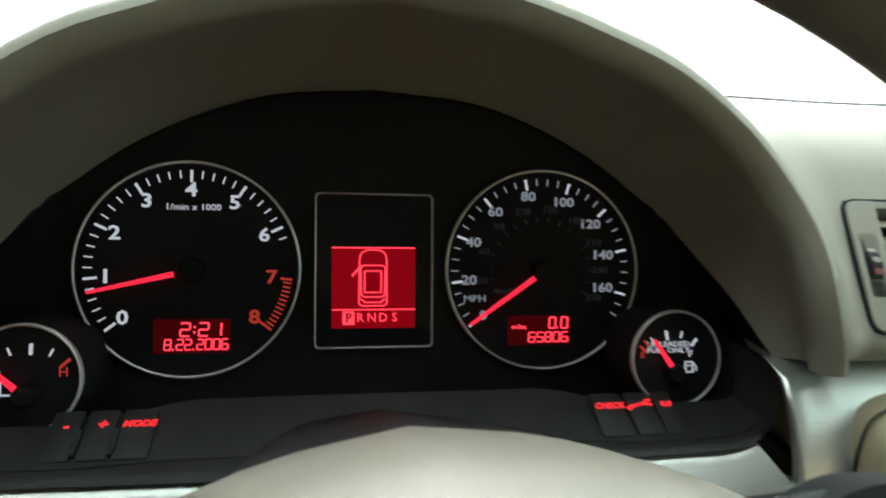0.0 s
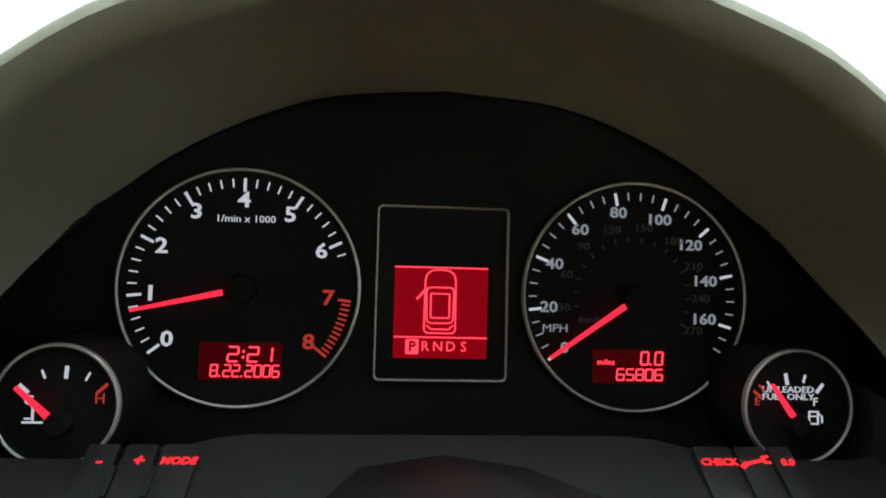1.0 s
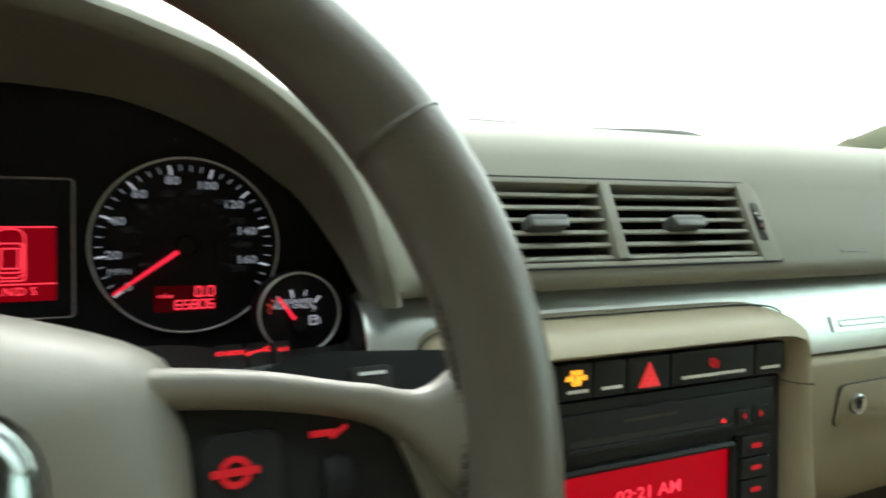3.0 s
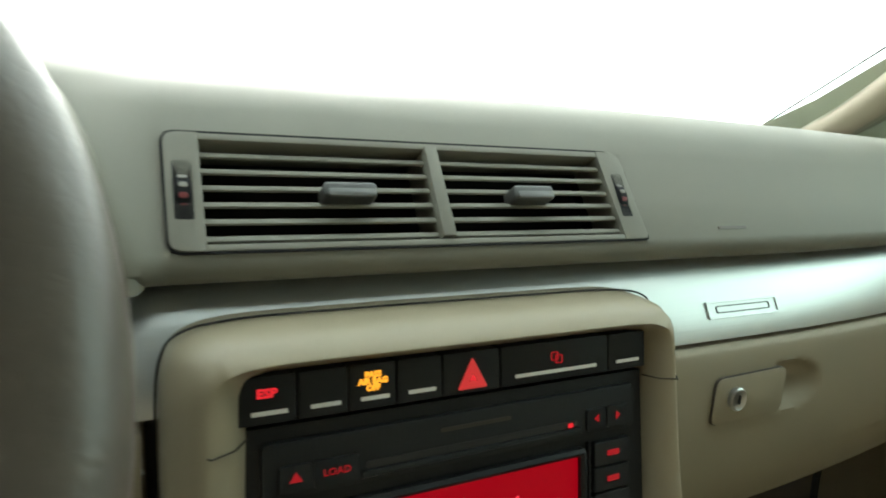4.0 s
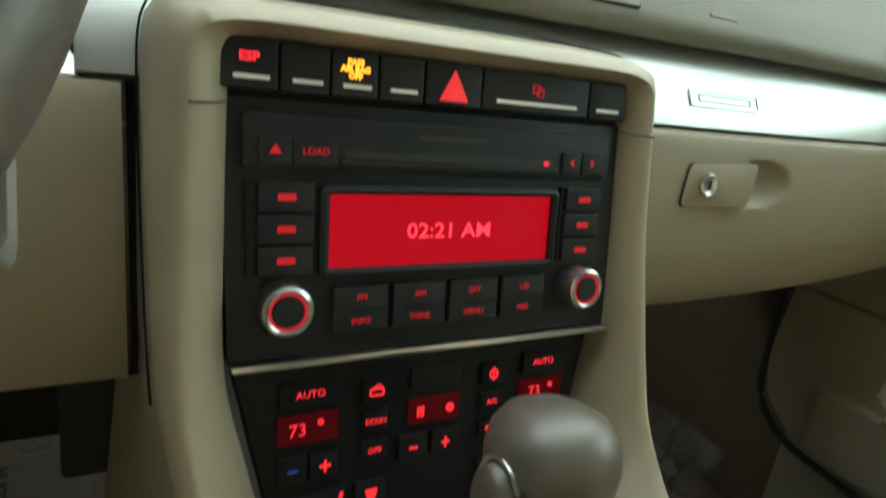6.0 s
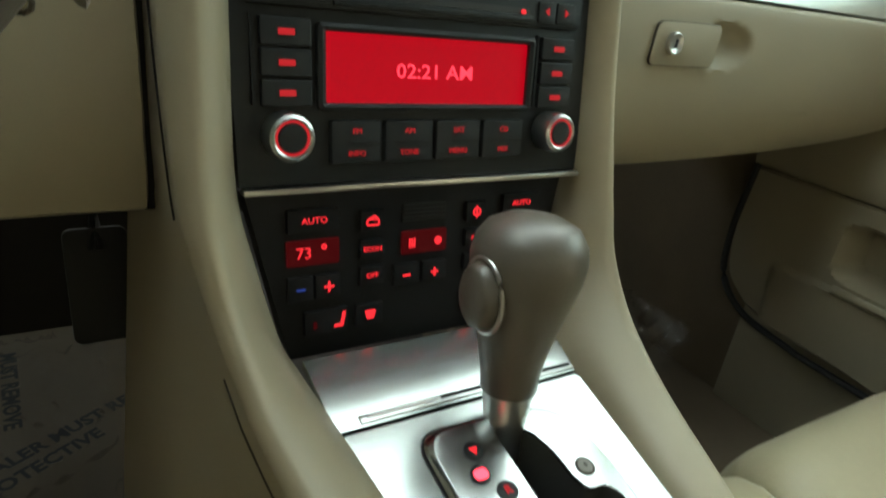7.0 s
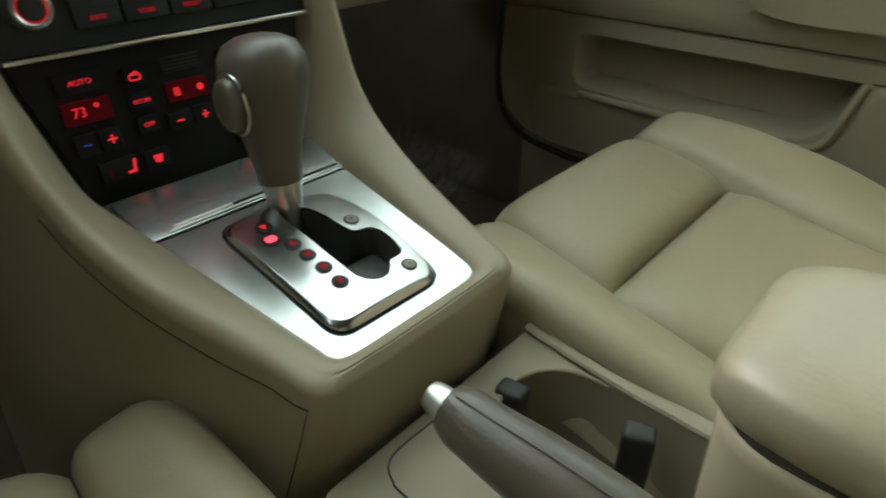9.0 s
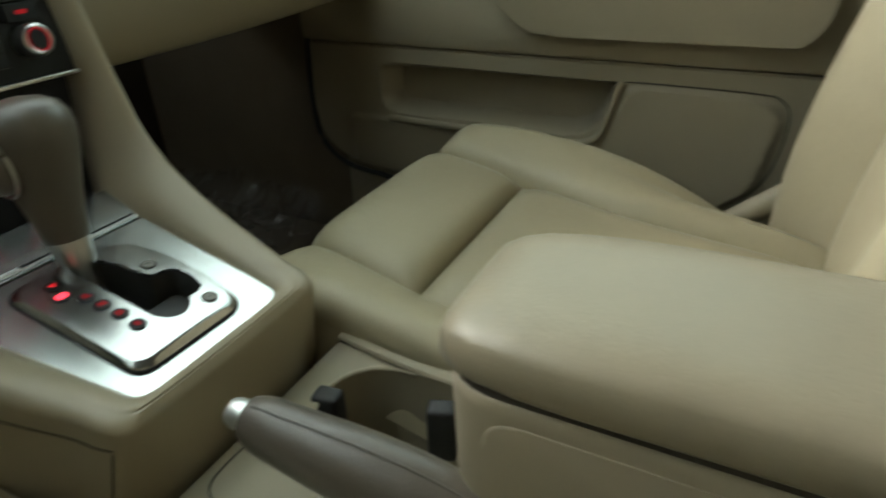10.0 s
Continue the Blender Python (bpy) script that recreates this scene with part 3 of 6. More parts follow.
SEGMENTS = {"0": "abcdef", "1": "bc", "2": "abged", "3": "abgcd", "4": "fgbc", "5": "afgcd", "6": "afgedc", "7": "abc", "8": "abcdefg", "9": "abcdfg"}


def segments(text, height, width, mat, parent, m, u, v, n=0.0017, name="figure", bold=0.13, lean=0.06):
    """Seven-segment figures spread over a width, centred at (u, v)."""
    own = bmesh.new()
    units = [0.45 if c in ".:" else 1.0 for c in text]
    pitch = width / (sum(units) - 0.22)
    w, h, b = pitch * 0.74, height, height * bold
    x = u - width / 2
    skew = lambda p: (p[0] + (p[1] - v) * lean, p[1])
    for c, k in zip(text, units):
        if c == ".":
            stroke([skew((x + 0.02 * pitch, v - h / 2 - b * 0.1)), skew((x + 0.02 * pitch, v - h / 2 + b * 0.5))], b * 1.1, n - 0.0004, n, own)
        elif c == ":":
            for d in (-0.2, 0.2):
                stroke([skew((x + 0.1 * pitch, v + d * h - b * 0.35)), skew((x + 0.1 * pitch, v + d * h + b * 0.35))], b * 1.1, n - 0.0004, n, own)
        else:
            t, l, r, g = h / 2, x, x + w, b * 0.42
            ends = {"a": ((l + g, v + t), (r - g, v + t)), "d": ((l + g, v - t), (r - g, v - t)), "g": ((l + g, v), (r - g, v)), "f": ((l, v + t - g), (l, v + g)),
                    "b": ((r, v + t - g), (r, v + g)), "e": ((l, v - g), (l, v - t + g)), "c": ((r, v - g), (r, v - t + g))}
            for q in SEGMENTS[c]:
                stroke([skew(p) for p in ends[q]], b, n - 0.0004, n, own)
        x += pitch * k
    return part(name, own, mat, parent, frame_m=m, smooth=0)


def gauge_tube(cluster, cx, cy, r):
    """The short dark tube on which a small gauge stands."""
    part("gauge_tube", grid([[(u, v, -0.02 - TUBE) for u, v in circle(cx, cy, r + 0.0030, 48)], [(u, v, -0.004) for u, v in circle(cx, cy, r + 0.0022, 48)],
                             [(u, v, 0.0012) for u, v in circle(cx, cy, r + 0.0012, 48)], [(u, v, 0.0010) for u, v in circle(cx, cy, r - 0.0004, 48)]], wrap=True), BLACK, cluster, "matt black tube of the gauge", frame_m=SG)


def build_cluster():
    cl = thing("instrument_cluster", (WHEEL_X, 0.29, 0.6), "lit instrument cluster with red pointers and white figures", "instrument cluster")
    edge = arch([(u * 1.03, z + 0.002) for u, z in PANEL], 20)
    outline = [(u, (z - 0.66) / 0.96) for u, z in edge]
    part("face_panel", slab(outline, -0.012, -0.0005), BLACK, cl, "matt black face panel", frame_m=CM)

    # revolution counter
    cx, cy, r = -0.0872, -0.0024, 0.0510
    f = dial(cl, cx, cy, r, "rev_counter", "rev counter with white figures and a red zone")
    ang = lambda k: 217.5 - 31.95 * k
    ticks(f, cx, cy, 0.0471, [(ang(k), 0.0052, 0.0012) for k in range(7)], WHITE_LIT)
    ticks(f, cx, cy, 0.0471, [(ang(k / 5), 0.0034, 0.0006) for k in range(32) if k % 5], WHITE_LIT)
    ticks(f, cx, cy, 0.0474, [(ang(7.07 + k * 0.085), 0.0034, 0.0008) for k in range(11)], ORANGE_LIT)
    ticks(f, cx, cy, 0.0474, [(ang(7), 0.0050, 0.0011), (ang(8), 0.0062, 0.0011)], ORANGE_LIT)
    for k in range(9):
        lettering(str(k), 0.0092, ORANGE_LIT if k > 6 else WHITE_LIT, f, CM, *polar(cx, cy, 0.0378, ang(k)), n=0.0014, name="numeral", wide=1.18, bold=0.0002)
    lettering("1/min x 1000", 0.0044, WHITE_LIT, f, CM, -0.0861, 0.0272, n=0.0014, wide=1.1)
    needle(f, cx + 0.0010, cy - 0.0006, 192.6, 0.008, 0.0465)
    part("clock_display", slab(rrect(-0.0860, -0.0343, 0.0350, 0.0162, 0.001), 0.0, 0.0014), LCD_DIM, f, "dim red clock and date display", frame_m=CM)
    segments("2:21", 0.0062, 0.0188, LCD_TXT, f, CM, -0.0819, -0.0312)
    segments("8.22.2006", 0.0049, 0.0289, LCD_TXT, f, CM, -0.0839, -0.0383)

    # speedometer
    cx, cy, r = 0.0882, -0.0022, 0.0514
    f = dial(cl, cx, cy, r, "speedometer", "speedometer in miles with dim inner kilometre scale")
    ang = lambda v: 216.8 - 1.453 * v
    sx, sy = cx - 0.0008, cy - 0.0006
    ticks(f, sx, sy, 0.0478, [(ang(k * 20), 0.0050, 0.0012) for k in range(9)], WHITE_LIT)
    ticks(f, sx, sy, 0.0478, [(ang(k * 5), 0.0032, 0.0006) for k in range(35) if k % 4], GREY_LIT)
    for k in range(9):
        lettering(str(k * 20), 0.0068, GREY_LIT, f, CM, *polar(sx, sy, 0.0390 - 0.0042 * max(0.0, min(1.0, (k - 4) / 3)), ang(k * 20)), n=0.0014, name="numeral", wide=1.18, bold=0.00015)
    for k in range(10):
        a = ang(k * 30 / 1.609)
        lettering(str(k * 30), 0.0052, DIM_LIT, f, CM, *polar(sx, sy, 0.0322, a), n=0.0014, name="numeral", wide=1.15)
    ticks(f, sx, sy, 0.0275, [(ang(k * 15 / 1.609), 0.002, 0.0006) for k in range(19)], DIM_LIT)
    lettering("MPH", 0.0050, GREY_LIT, f, CM, 0.0517, -0.0175, n=0.0014, wide=1.2)
    lettering("km/h", 0.0046, DIM_LIT, f, CM, 0.0682, -0.0134, n=0.0014, wide=1.15)
    needle(f, cx - 0.0008, cy - 0.0012, 215, 0.004, 0.0470)
    part("trip_display", slab(rrect(0.0861, -0.0340, 0.0338, 0.0152, 0.001), 0.0, 0.0014), LCD_DIM, f, "dim red trip and mileage display", frame_m=CM)
    segments("0.0", 0.0056, 0.0101, LCD_TXT, f, CM, 0.0967, -0.0302)
    lettering("miles", 0.0036, LCD_TXT, f, CM, 0.0753, -0.0322, n=0.0016, wide=1.1)
    segments("65806", 0.0049, 0.0213, LCD_TXT, f, CM, 0.0911, -0.0376)

    # coolant gauge
    cx, cy, r = -0.1465, -0.0477, 0.0226
    gauge_tube(cl, cx, cy, r)
    f = dial(cl, cx, cy, r, "temperature_gauge", "small coolant temperature gauge", SG)
    px, py = cx + 0.0015, cy - 0.0068
    ticks(f, px, py, 0.0210, [(138, 0.004, 0.0011), (87, 0.004, 0.0013), (112, 0.003, 0.0007), (63, 0.003, 0.0007)], WHITE_LIT, m=SG)
    ticks(f, px, py, 0.0215, [(42, 0.0045, 0.0012)], ORANGE_LIT, m=SG)
    lettering("C", 0.0052, WHITE_LIT, f, SG, cx - 0.0106, cy + 0.0013, n=0.0014, name="numeral")
    lettering("H", 0.0056, ORANGE_LIT, f, SG, cx + 0.0151, cy + 0.0022, n=0.0014, name="numeral")
    bm = stroke([(cx - 0.0090, cy - 0.001), (cx - 0.0090, cy - 0.006)], 0.0008, 0.0011, 0.0017)
    stroke([(cx - 0.0125, cy - 0.0068), (cx - 0.0055, cy - 0.0068)], 0.0007, 0.0011, 0.0017, bm)
    stroke([(cx - 0.0118, cy - 0.0054), (cx - 0.0100, cy - 0.0054)], 0.0006, 0.0011, 0.0017, bm)
    part("coolant_symbol", bm, WHITE_LIT, f, frame_m=SG, smooth=0)
    needle(f, px, py, 138, 0.004, 0.0205, 0.0024, SG, 0.0048)

    # fuel gauge
    cx, cy, r = 0.1472, -0.0455, 0.0230
    gauge_tube(cl, cx, cy, r)
    f = dial(cl, cx, cy, r, "fuel_gauge", "small fuel gauge with white and orange marks", SG)
    px, py = cx - 0.0010, cy - 0.0072
    ticks(f, px, py, 0.0205, [(100, 0.004, 0.0013), (52, 0.004, 0.0012), (124, 0.003, 0.0007), (76, 0.003, 0.0007)], WHITE_LIT, m=SG)
    ticks(f, px, py, 0.0215, [(143, 0.004, 0.0012), (134, 0.003, 0.0008)], ORANGE_LIT, m=SG)
    lettering("UNLEADED", 0.0037, WHITE_LIT, f, SG, cx - 0.0034, cy + 0.0066, n=0.0014, wide=1.2)
    lettering("FUEL ONLY", 0.0037, WHITE_LIT, f, SG, cx - 0.0034, cy + 0.0036, n=0.0014, wide=1.2)
    lettering("E", 0.0048, ORANGE_LIT, f, SG, cx - 0.0168, cy + 0.0016, n=0.0014, name="numeral")
    lettering("F", 0.0048, WHITE_LIT, f, SG, cx + 0.0085, cy + 0.0016, n=0.0014, name="numeral")
    qx, qy = cx - 0.0012, cy + 0.0002
    bm = stroke([(qx + 0.007, qy - 0.0075), (qx + 0.007, qy - 0.0025), (qx + 0.0108, qy - 0.0025), (qx + 0.0108, qy - 0.0075)], 0.0006, 0.0011, 0.0017, close=True)
    stroke([(qx + 0.007, qy - 0.0044), (qx + 0.0108, qy - 0.0044)], 0.0005, 0.0011, 0.0017, bm)
    stroke([(qx + 0.0108, qy - 0.003), (qx + 0.0126, qy - 0.0045), (qx + 0.0126, qy - 0.007)], 0.0005, 0.0011, 0.0017, bm)
    part("pump_symbol", bm, WHITE_LIT, f, frame_m=SG, smooth=0)
    needle(f, px, py, 125, 0.003, 0.0200, 0.0024, SG, 0.0048)

    # centre display
    lcd = part("centre_display", slab(rrect(0.0003, -0.0030, 0.0570, 0.0752, 0.0015), -0.002, 0.0008), DISPLAY, cl, "driver display showing a red car with an open door", frame_m=CM)
    part("display_frame", ring(rrect(0.0003, -0.0030, 0.0573, 0.0757, 0.0018), rrect(0.0003, -0.0030, 0.0588, 0.0772, 0.0024), 0.0, 0.003, crown=0.0003), RINGM, lcd, frame_m=CM)
    part("lit_field", slab(rrect(0.0, -0.0116, 0.0415, 0.0402, 0.0006), 0.0, 0.0011), LCD_RED, lcd, "red lit display field", frame_m=CM)
    part("dark_field", slab(rrect(0.0, 0.0172, 0.0415, 0.0160, 0.0006), 0.0, 0.0010), DIAL, lcd, frame_m=CM)
    bm = stroke([(-0.0207, 0.0084), (0.0205, 0.0084)], 0.0006, 0.0011, 0.0015)
    stroke([(-0.0203, -0.0225), (0.0206, -0.0225)], 0.0006, 0.0011, 0.0015, bm)
    SH = Matrix.Translation((-0.0004, -0.0044, 0)) @ Matrix.Diagonal((1.12, 1, 1, 1))
    car = bmesh.new()
    body = round_poly([(-0.0062, -0.0162), (0.0062, -0.0162), (0.0060, 0.0118), (-0.0060, 0.0118)], [0.002, 0.002, 0.005, 0.005])
    stroke(body, 0.0006, 0.0011, 0.0015, car, close=True)
    cabin = round_poly([(-0.0052, -0.0118), (0.0052, -0.0118), (0.0055, 0.0040), (-0.0055, 0.0040)], 0.0022)
    stroke(cabin, 0.0006, 0.0011, 0.0015, car, close=True)
    stroke(round_poly([(-0.0037, -0.0095), (0.0037, -0.0095), (0.0037, 0.0012), (-0.0037, 0.0012)], 0.0005), 0.0006, 0.0011, 0.0015, car, close=True)
    stroke([(-0.0055, 0.0035), (-0.0092, -0.0012)], 0.0009, 0.0011, 0.0015, car)
    stroke([(-0.0052, -0.0128), (-0.0035, -0.0145), (0.0035, -0.0145), (0.0052, -0.0128)], 0.0006, 0.0011, 0.0015, car)
    bmesh.ops.transform(car, matrix=SH, verts=car.verts)
    part("car_symbol", merge(bm, car), LCD_TXT, lcd, "outline of a car with one door open", frame_m=CM, smooth=0)
    part("gear_box", slab(rrect(-0.0124, -0.0267, 0.0058, 0.0066, 0.0004), 0.0011, 0.0014), RADIO_TXT, lcd, frame_m=CM)
    lettering("P", 0.0062, LCD_RED, lcd, CM, -0.0124, -0.0267, n=0.0016, name="letter", bold=0.0002)
    for i, ch in enumerate("RNDS"):
        lettering(ch, 0.0062, LCD_TXT, lcd, CM, -0.0067 + 0.0057 * i, -0.0266, n=0.0014, name="letter")

    # ledge with push buttons under the dials
    right = [((0.199, 0.268, 0.630), (0.1935, 0.229, 0.637)), ((0.201, 0.262, 0.621), (0.1938, 0.222, 0.6245)), ((0.199, 0.259, 0.616), (0.1900, 0.2178, 0.6108)), ((0.188, 0.2585, 0.614), (0.1825, 0.2168, 0.6030)),
             ((0.172, 0.2585, 0.614), (0.170, 0.2168, 0.6000)), ((0.150, 0.2585, 0.614), (0.150, 0.2175, 0.5990)), ((0.10, 0.2585, 0.614), (0.10, 0.2175, 0.5978)), ((WHEEL_X, 0.2585, 0.614), (WHEEL_X, 0.2175, 0.5970))]
    ins = smooth_path([r[0] for r in right], 40)
    outs = smooth_path([r[1] for r in right], 40)
    rows = []
    for p, q in list(zip(ins, outs)) + [(Vector((2 * WHEEL_X - p.x, p.y, p.z)), Vector((2 * WHEEL_X - q.x, q.y, q.z))) for p, q in reversed(list(zip(ins, outs))[:-1])]:
        corner = max(0.0, min(1.0, (p.z - 0.6142) / 0.004))
        notch = max(0.0, min(1.0, (abs(p.x - WHEEL_X) - 0.075) / 0.050))
        notch *= notch * (3 - 2 * notch) * (1 - corner)
        p = p.lerp(q, 0.27 * notch) - Vector((0, 0, 0.003 * (1 - corner)))
        up = lambda k, h: p.lerp(q, k) + Vector((0, 0, h))
        fall = Vector((p.x, 0.285, p.z - 0.017)).lerp(p + Vector((0, 0.034, 0.004)), corner)
        rows.append([fall, p + Vector((0, 0.004, -0.005 * (1 - corner))), p, up(0.4, 0.0002), up(0.735, 0.0002), up(0.745, -0.0016), up(0.755, -0.0016), up(0.765, 0.0002), up(0.90, 0.0012), up(0.96, 0.0010), q, q + Vector((0, 0.003, -0.003)), q + Vector((0, 0.03, -0.004))])
    part("ledge", grid(rows), LEDGE, cl, "matt black ledge under the dials")
    # the trim flows out from under the ledge and round its corners
    rows = []
    for p, q in zip(ins, outs):
        o = Vector((q.x - 0.165, 0, q.z - 0.628)).normalized() if q.x > 0.165 else Vector((0, 0, -1))
        if o.z > -0.76:
            continue
        rows.append([q + o * k + Vector((0, d, 0)) for k, d in ((0.0006, 0.006), (0.0018, 0.0022), (0.005, -0.0012), (0.011, -0.008), (0.020, -0.017), (0.040, -0.030))])
    rows += [[Vector((2 * WHEEL_X - v.x, v.y, v.z)) for v in r] for r in reversed(rows[:-1])]
    part("lower_trim", grid(rows), ALU, cl, "aluminium trim below the instruments")
    LM = plane_frame((0, 0.2435, 0.6055), (0, 0.93, 0.40), (0, -0.40, 0.93))
    for x, w, word in ((-0.1075, 0.0125, "-"), (-0.0940, 0.0125, "+"), (-0.0798, 0.0145, "MODE"), (0.1245, 0.0165, "CHECK"), (0.1400, 0.0135, ""), (0.1525, 0.0105, "0.0")):
        b = part("push_button", slab(rrect(x, -0.0035, w - 0.0012, 0.0235, 0.0012), -0.004, 0.0034, bevel=0.0005), LEDGE, cl, frame_m=LM)
        if word:
            lettering(word, 0.0041 if len(word) > 1 else 0.0065, RED_LIT, b, LM, x + 0.0005, 0.0008, n=0.0037, wide=1.1, shear=0.15, bold=0.00012)
        else:
            bm = stroke([(x - 0.0045, 0.0), (x + 0.004, 0.002)], 0.0013, 0.0034, 0.0039)
            stroke([(x + 0.0035, 0.0008), (x + 0.006, 0.0008)], 0.0009, 0.0034, 0.0039, bm)
            stroke([(x + 0.0035, 0.0032), (x + 0.006, 0.0034)], 0.0009, 0.0034, 0.0039, bm)
            stroke([(x - 0.006, -0.0012), (x - 0.0042, 0.0002)], 0.002, 0.0034, 0.0039, bm)
            part("spanner_symbol", bm, RED_LIT, b, frame_m=LM, smooth=0)
    for x in (-0.1010, -0.0872):
        part("button_divider", slab(rrect(x, -0.0075, 0.0026, 0.0125, 0.0012), 0.0, 0.0046, bevel=0.0008), CHAR, cl, frame_m=LM)
    return cl


# ---- steering wheel ----
WM = plane_frame((WHEEL_X, 0.0559, 0.6474), (0, 0.432, 0.902), (0, -0.902, 0.432))


def curve_rows(table, n):
    """Rows of a table, read off smoothly at n even steps of its first column."""
    a, b = table[0][0], table[-1][0]
    return [(x, *curve_at(table, x)) for x in (lerp(a, b, i / (n - 1)) for i in range(n))]


def build_wheel():
    sw = thing("steering_wheel", (WHEEL_X, 0.10, 0.60), "taupe leather steering wheel with a padded hub and metal emblem frame", "steering wheel")
    RU, RV, r = 0.1689, 0.1604, 0.0150
    RM = plane_frame((0.0206, 0.0616, 0.6584), (0, 0.4726, 0.8813), (0, -0.8813, 0.4726))
    rows = []
    for i in range(96):
        t = 2 * math.pi * i / 96
        c = Vector((RU * math.cos(t), RV * math.sin(t), 0))
        o = Vector((math.cos(t), math.sin(t), 0))
        fat = 1 + 0.10 * math.exp(-((math.degrees(t) % 360 - 25) / 18) ** 2) + 0.10 * math.exp(-((math.degrees(t) % 360 - 155) / 18) ** 2)
        rows.append([c + (o * math.cos(a) * 1.0 + Vector((0, 0, 1)) * math.sin(a) * 1.12) * r * fat for a in (2 * math.pi * k / 16 for k in range(16))])
    rows.append(rows[0])
    rim = part("rim", grid(rows, wrap=True), TAUPE, sw, "taupe leather rim with worn stitching", frame_m=RM)
    for a in (31, 149, 215, 325):
        t = radians(a)
        c = Vector((RU * math.cos(t), RV * math.sin(t), 0))
        o = Vector((math.cos(t), math.sin(t), 0))
        loop = [c + (o * math.cos(q) + Vector((0, 0, 1)) * math.sin(q) * 1.12) * r * 1.075 for q in (2 * math.pi * k / 24 for k in range(25))]
        part("seam", tube(loop, 0.0007, 6, caps=False), TAUPE, rim, frame_m=RM)
    # stitches along the inner side
    bm = bmesh.new()
    for k in range(60):
        t = radians(-28 + k * 0.95)
        o = Vector((math.cos(t), math.sin(t), 0))
        p = Vector((RU * math.cos(t), RV * math.sin(t), 0)) - o * r * 1.02
        box(-0.0008, -0.0010, -0.0022, 0.0008, 0.0010, 0.0022, own := bmesh.new())
        bmesh.ops.transform(own, matrix=Matrix.Translation(p) @ pose(0, 0, 0, 25, 0, math.degrees(t)), verts=own.verts)
        merge(bm, own)
    part("stitching", bm, TAUPE, rim, frame_m=RM, smooth=0)

    # hub pad: domed, rounded at the top, straight at the sides
    out = smooth_path([(0.0, 0.0550, 0), (0.030, 0.0505, 0), (0.055, 0.0425, 0), (0.073, 0.0345, 0), (0.0815, 0.026, 0), (0.0850, 0.006, 0), (0.0845, -0.02, 0), (0.079, -0.05, 0), (0.066, -0.075, 0), (0.035, -0.094, 0), (0.0, -0.098, 0)], 26)
    outline = [Vector((p.x, p.y)) for p in out] + [Vector((-p.x, p.y)) for p in reversed(out[1:-1])]
    tip = Matrix.Rotation(radians(2.5), 2)
    outline = [tip @ p for p in outline]
    mid = Vector((0, -0.02))
    rows = []
    for k, h, g in ((0.90, -0.056, -0.016), (0.97, -0.034, -0.024), (0.995, -0.0180, -0.028), (0.985, -0.0085, -0.022), (0.95, -0.0035, -0.013), (0.88, 0.0005, -0.006), (0.76, 0.0050, -0.001), (0.62, 0.0085, 0), (0.45, 0.0115, 0), (0.22, 0.0130, 0), (0.04, 0.0133, 0)):
        rows.append([(mid.x + (p.x - mid.x) * k, mid.y + (p.y - mid.y) * k, h + g * max(0.0, min(1.0, p.y / 0.05))) for p in outline])
    hub = part("hub_pad", grid(rows, wrap=True, caps=True), HUBPL, sw, "domed taupe airbag pad", frame_m=WM)
    rows = [[(mid.x + (p.x - mid.x) * k, mid.y + (p.y - mid.y) * k, h) for p in outline] for k, h in ((0.80, -0.09), (0.84, -0.070), (0.85, -0.052), (0.855, -0.048))]
    part("hub_back", grid(rows, wrap=True), BLACK, sw, "black back of the hub", frame_m=WM)
    # emblem: broad polished frame round a domed plate, in a dark groove
    em = [(-0.0600, 0.0240), (0.0600, 0.0240), (0.044, -0.062), (-0.044, -0.062)]
    inn = [(-0.0310, 0.0030), (0.0310, 0.0030), (0.0225, -0.046), (-0.0225, -0.046)]
    gv = [(-0.0612, 0.0252), (0.0612, 0.0252), (0.045, -0.0632), (-0.045, -0.0632)]
    ro, ri, rg = round_poly(em, 0.034, 10), round_poly(inn, 0.016, 10), round_poly(gv, 0.035, 10)
    cu, cv = 0.0, -0.0186
    dome = [[(cu + (p[0] - cu) * k, cv + (p[1] - cv) * k, 0.0122 + 0.0030 * (1 - k * k)) for p in ri] for k in (1.0, 0.85, 0.62, 0.32, 0.02)]
    part("emblem_plate", grid(dome, wrap=True, caps=True), ALUG, hub, "domed satin metal plate inside the frame", frame_m=WM)
    part("emblem_groove", grid([[(u, v, -0.004) for u, v in rg], [(u, v, 0.0078) for u, v in rg], [(u, v, 0.0068) for u, v in ro]], wrap=True), INK, hub, frame_m=WM)
    rows = []
    for q in range(15):
        f = q / 14
        rows.append([(lerp(o[0], i[0], f), lerp(o[1], i[1], f), 0.0062 + 0.0022 * min(1.0, f / 0.06) + 0.0092 * math.sin(math.pi * min(1.0, 0.12 + f * 0.82)) ** 0.8) for o, i in zip(ro, ri)])
    part("emblem_frame", grid(rows, wrap=True), POLISH, hub, "polished metal grille-shaped frame", frame_m=WM, smooth=60)

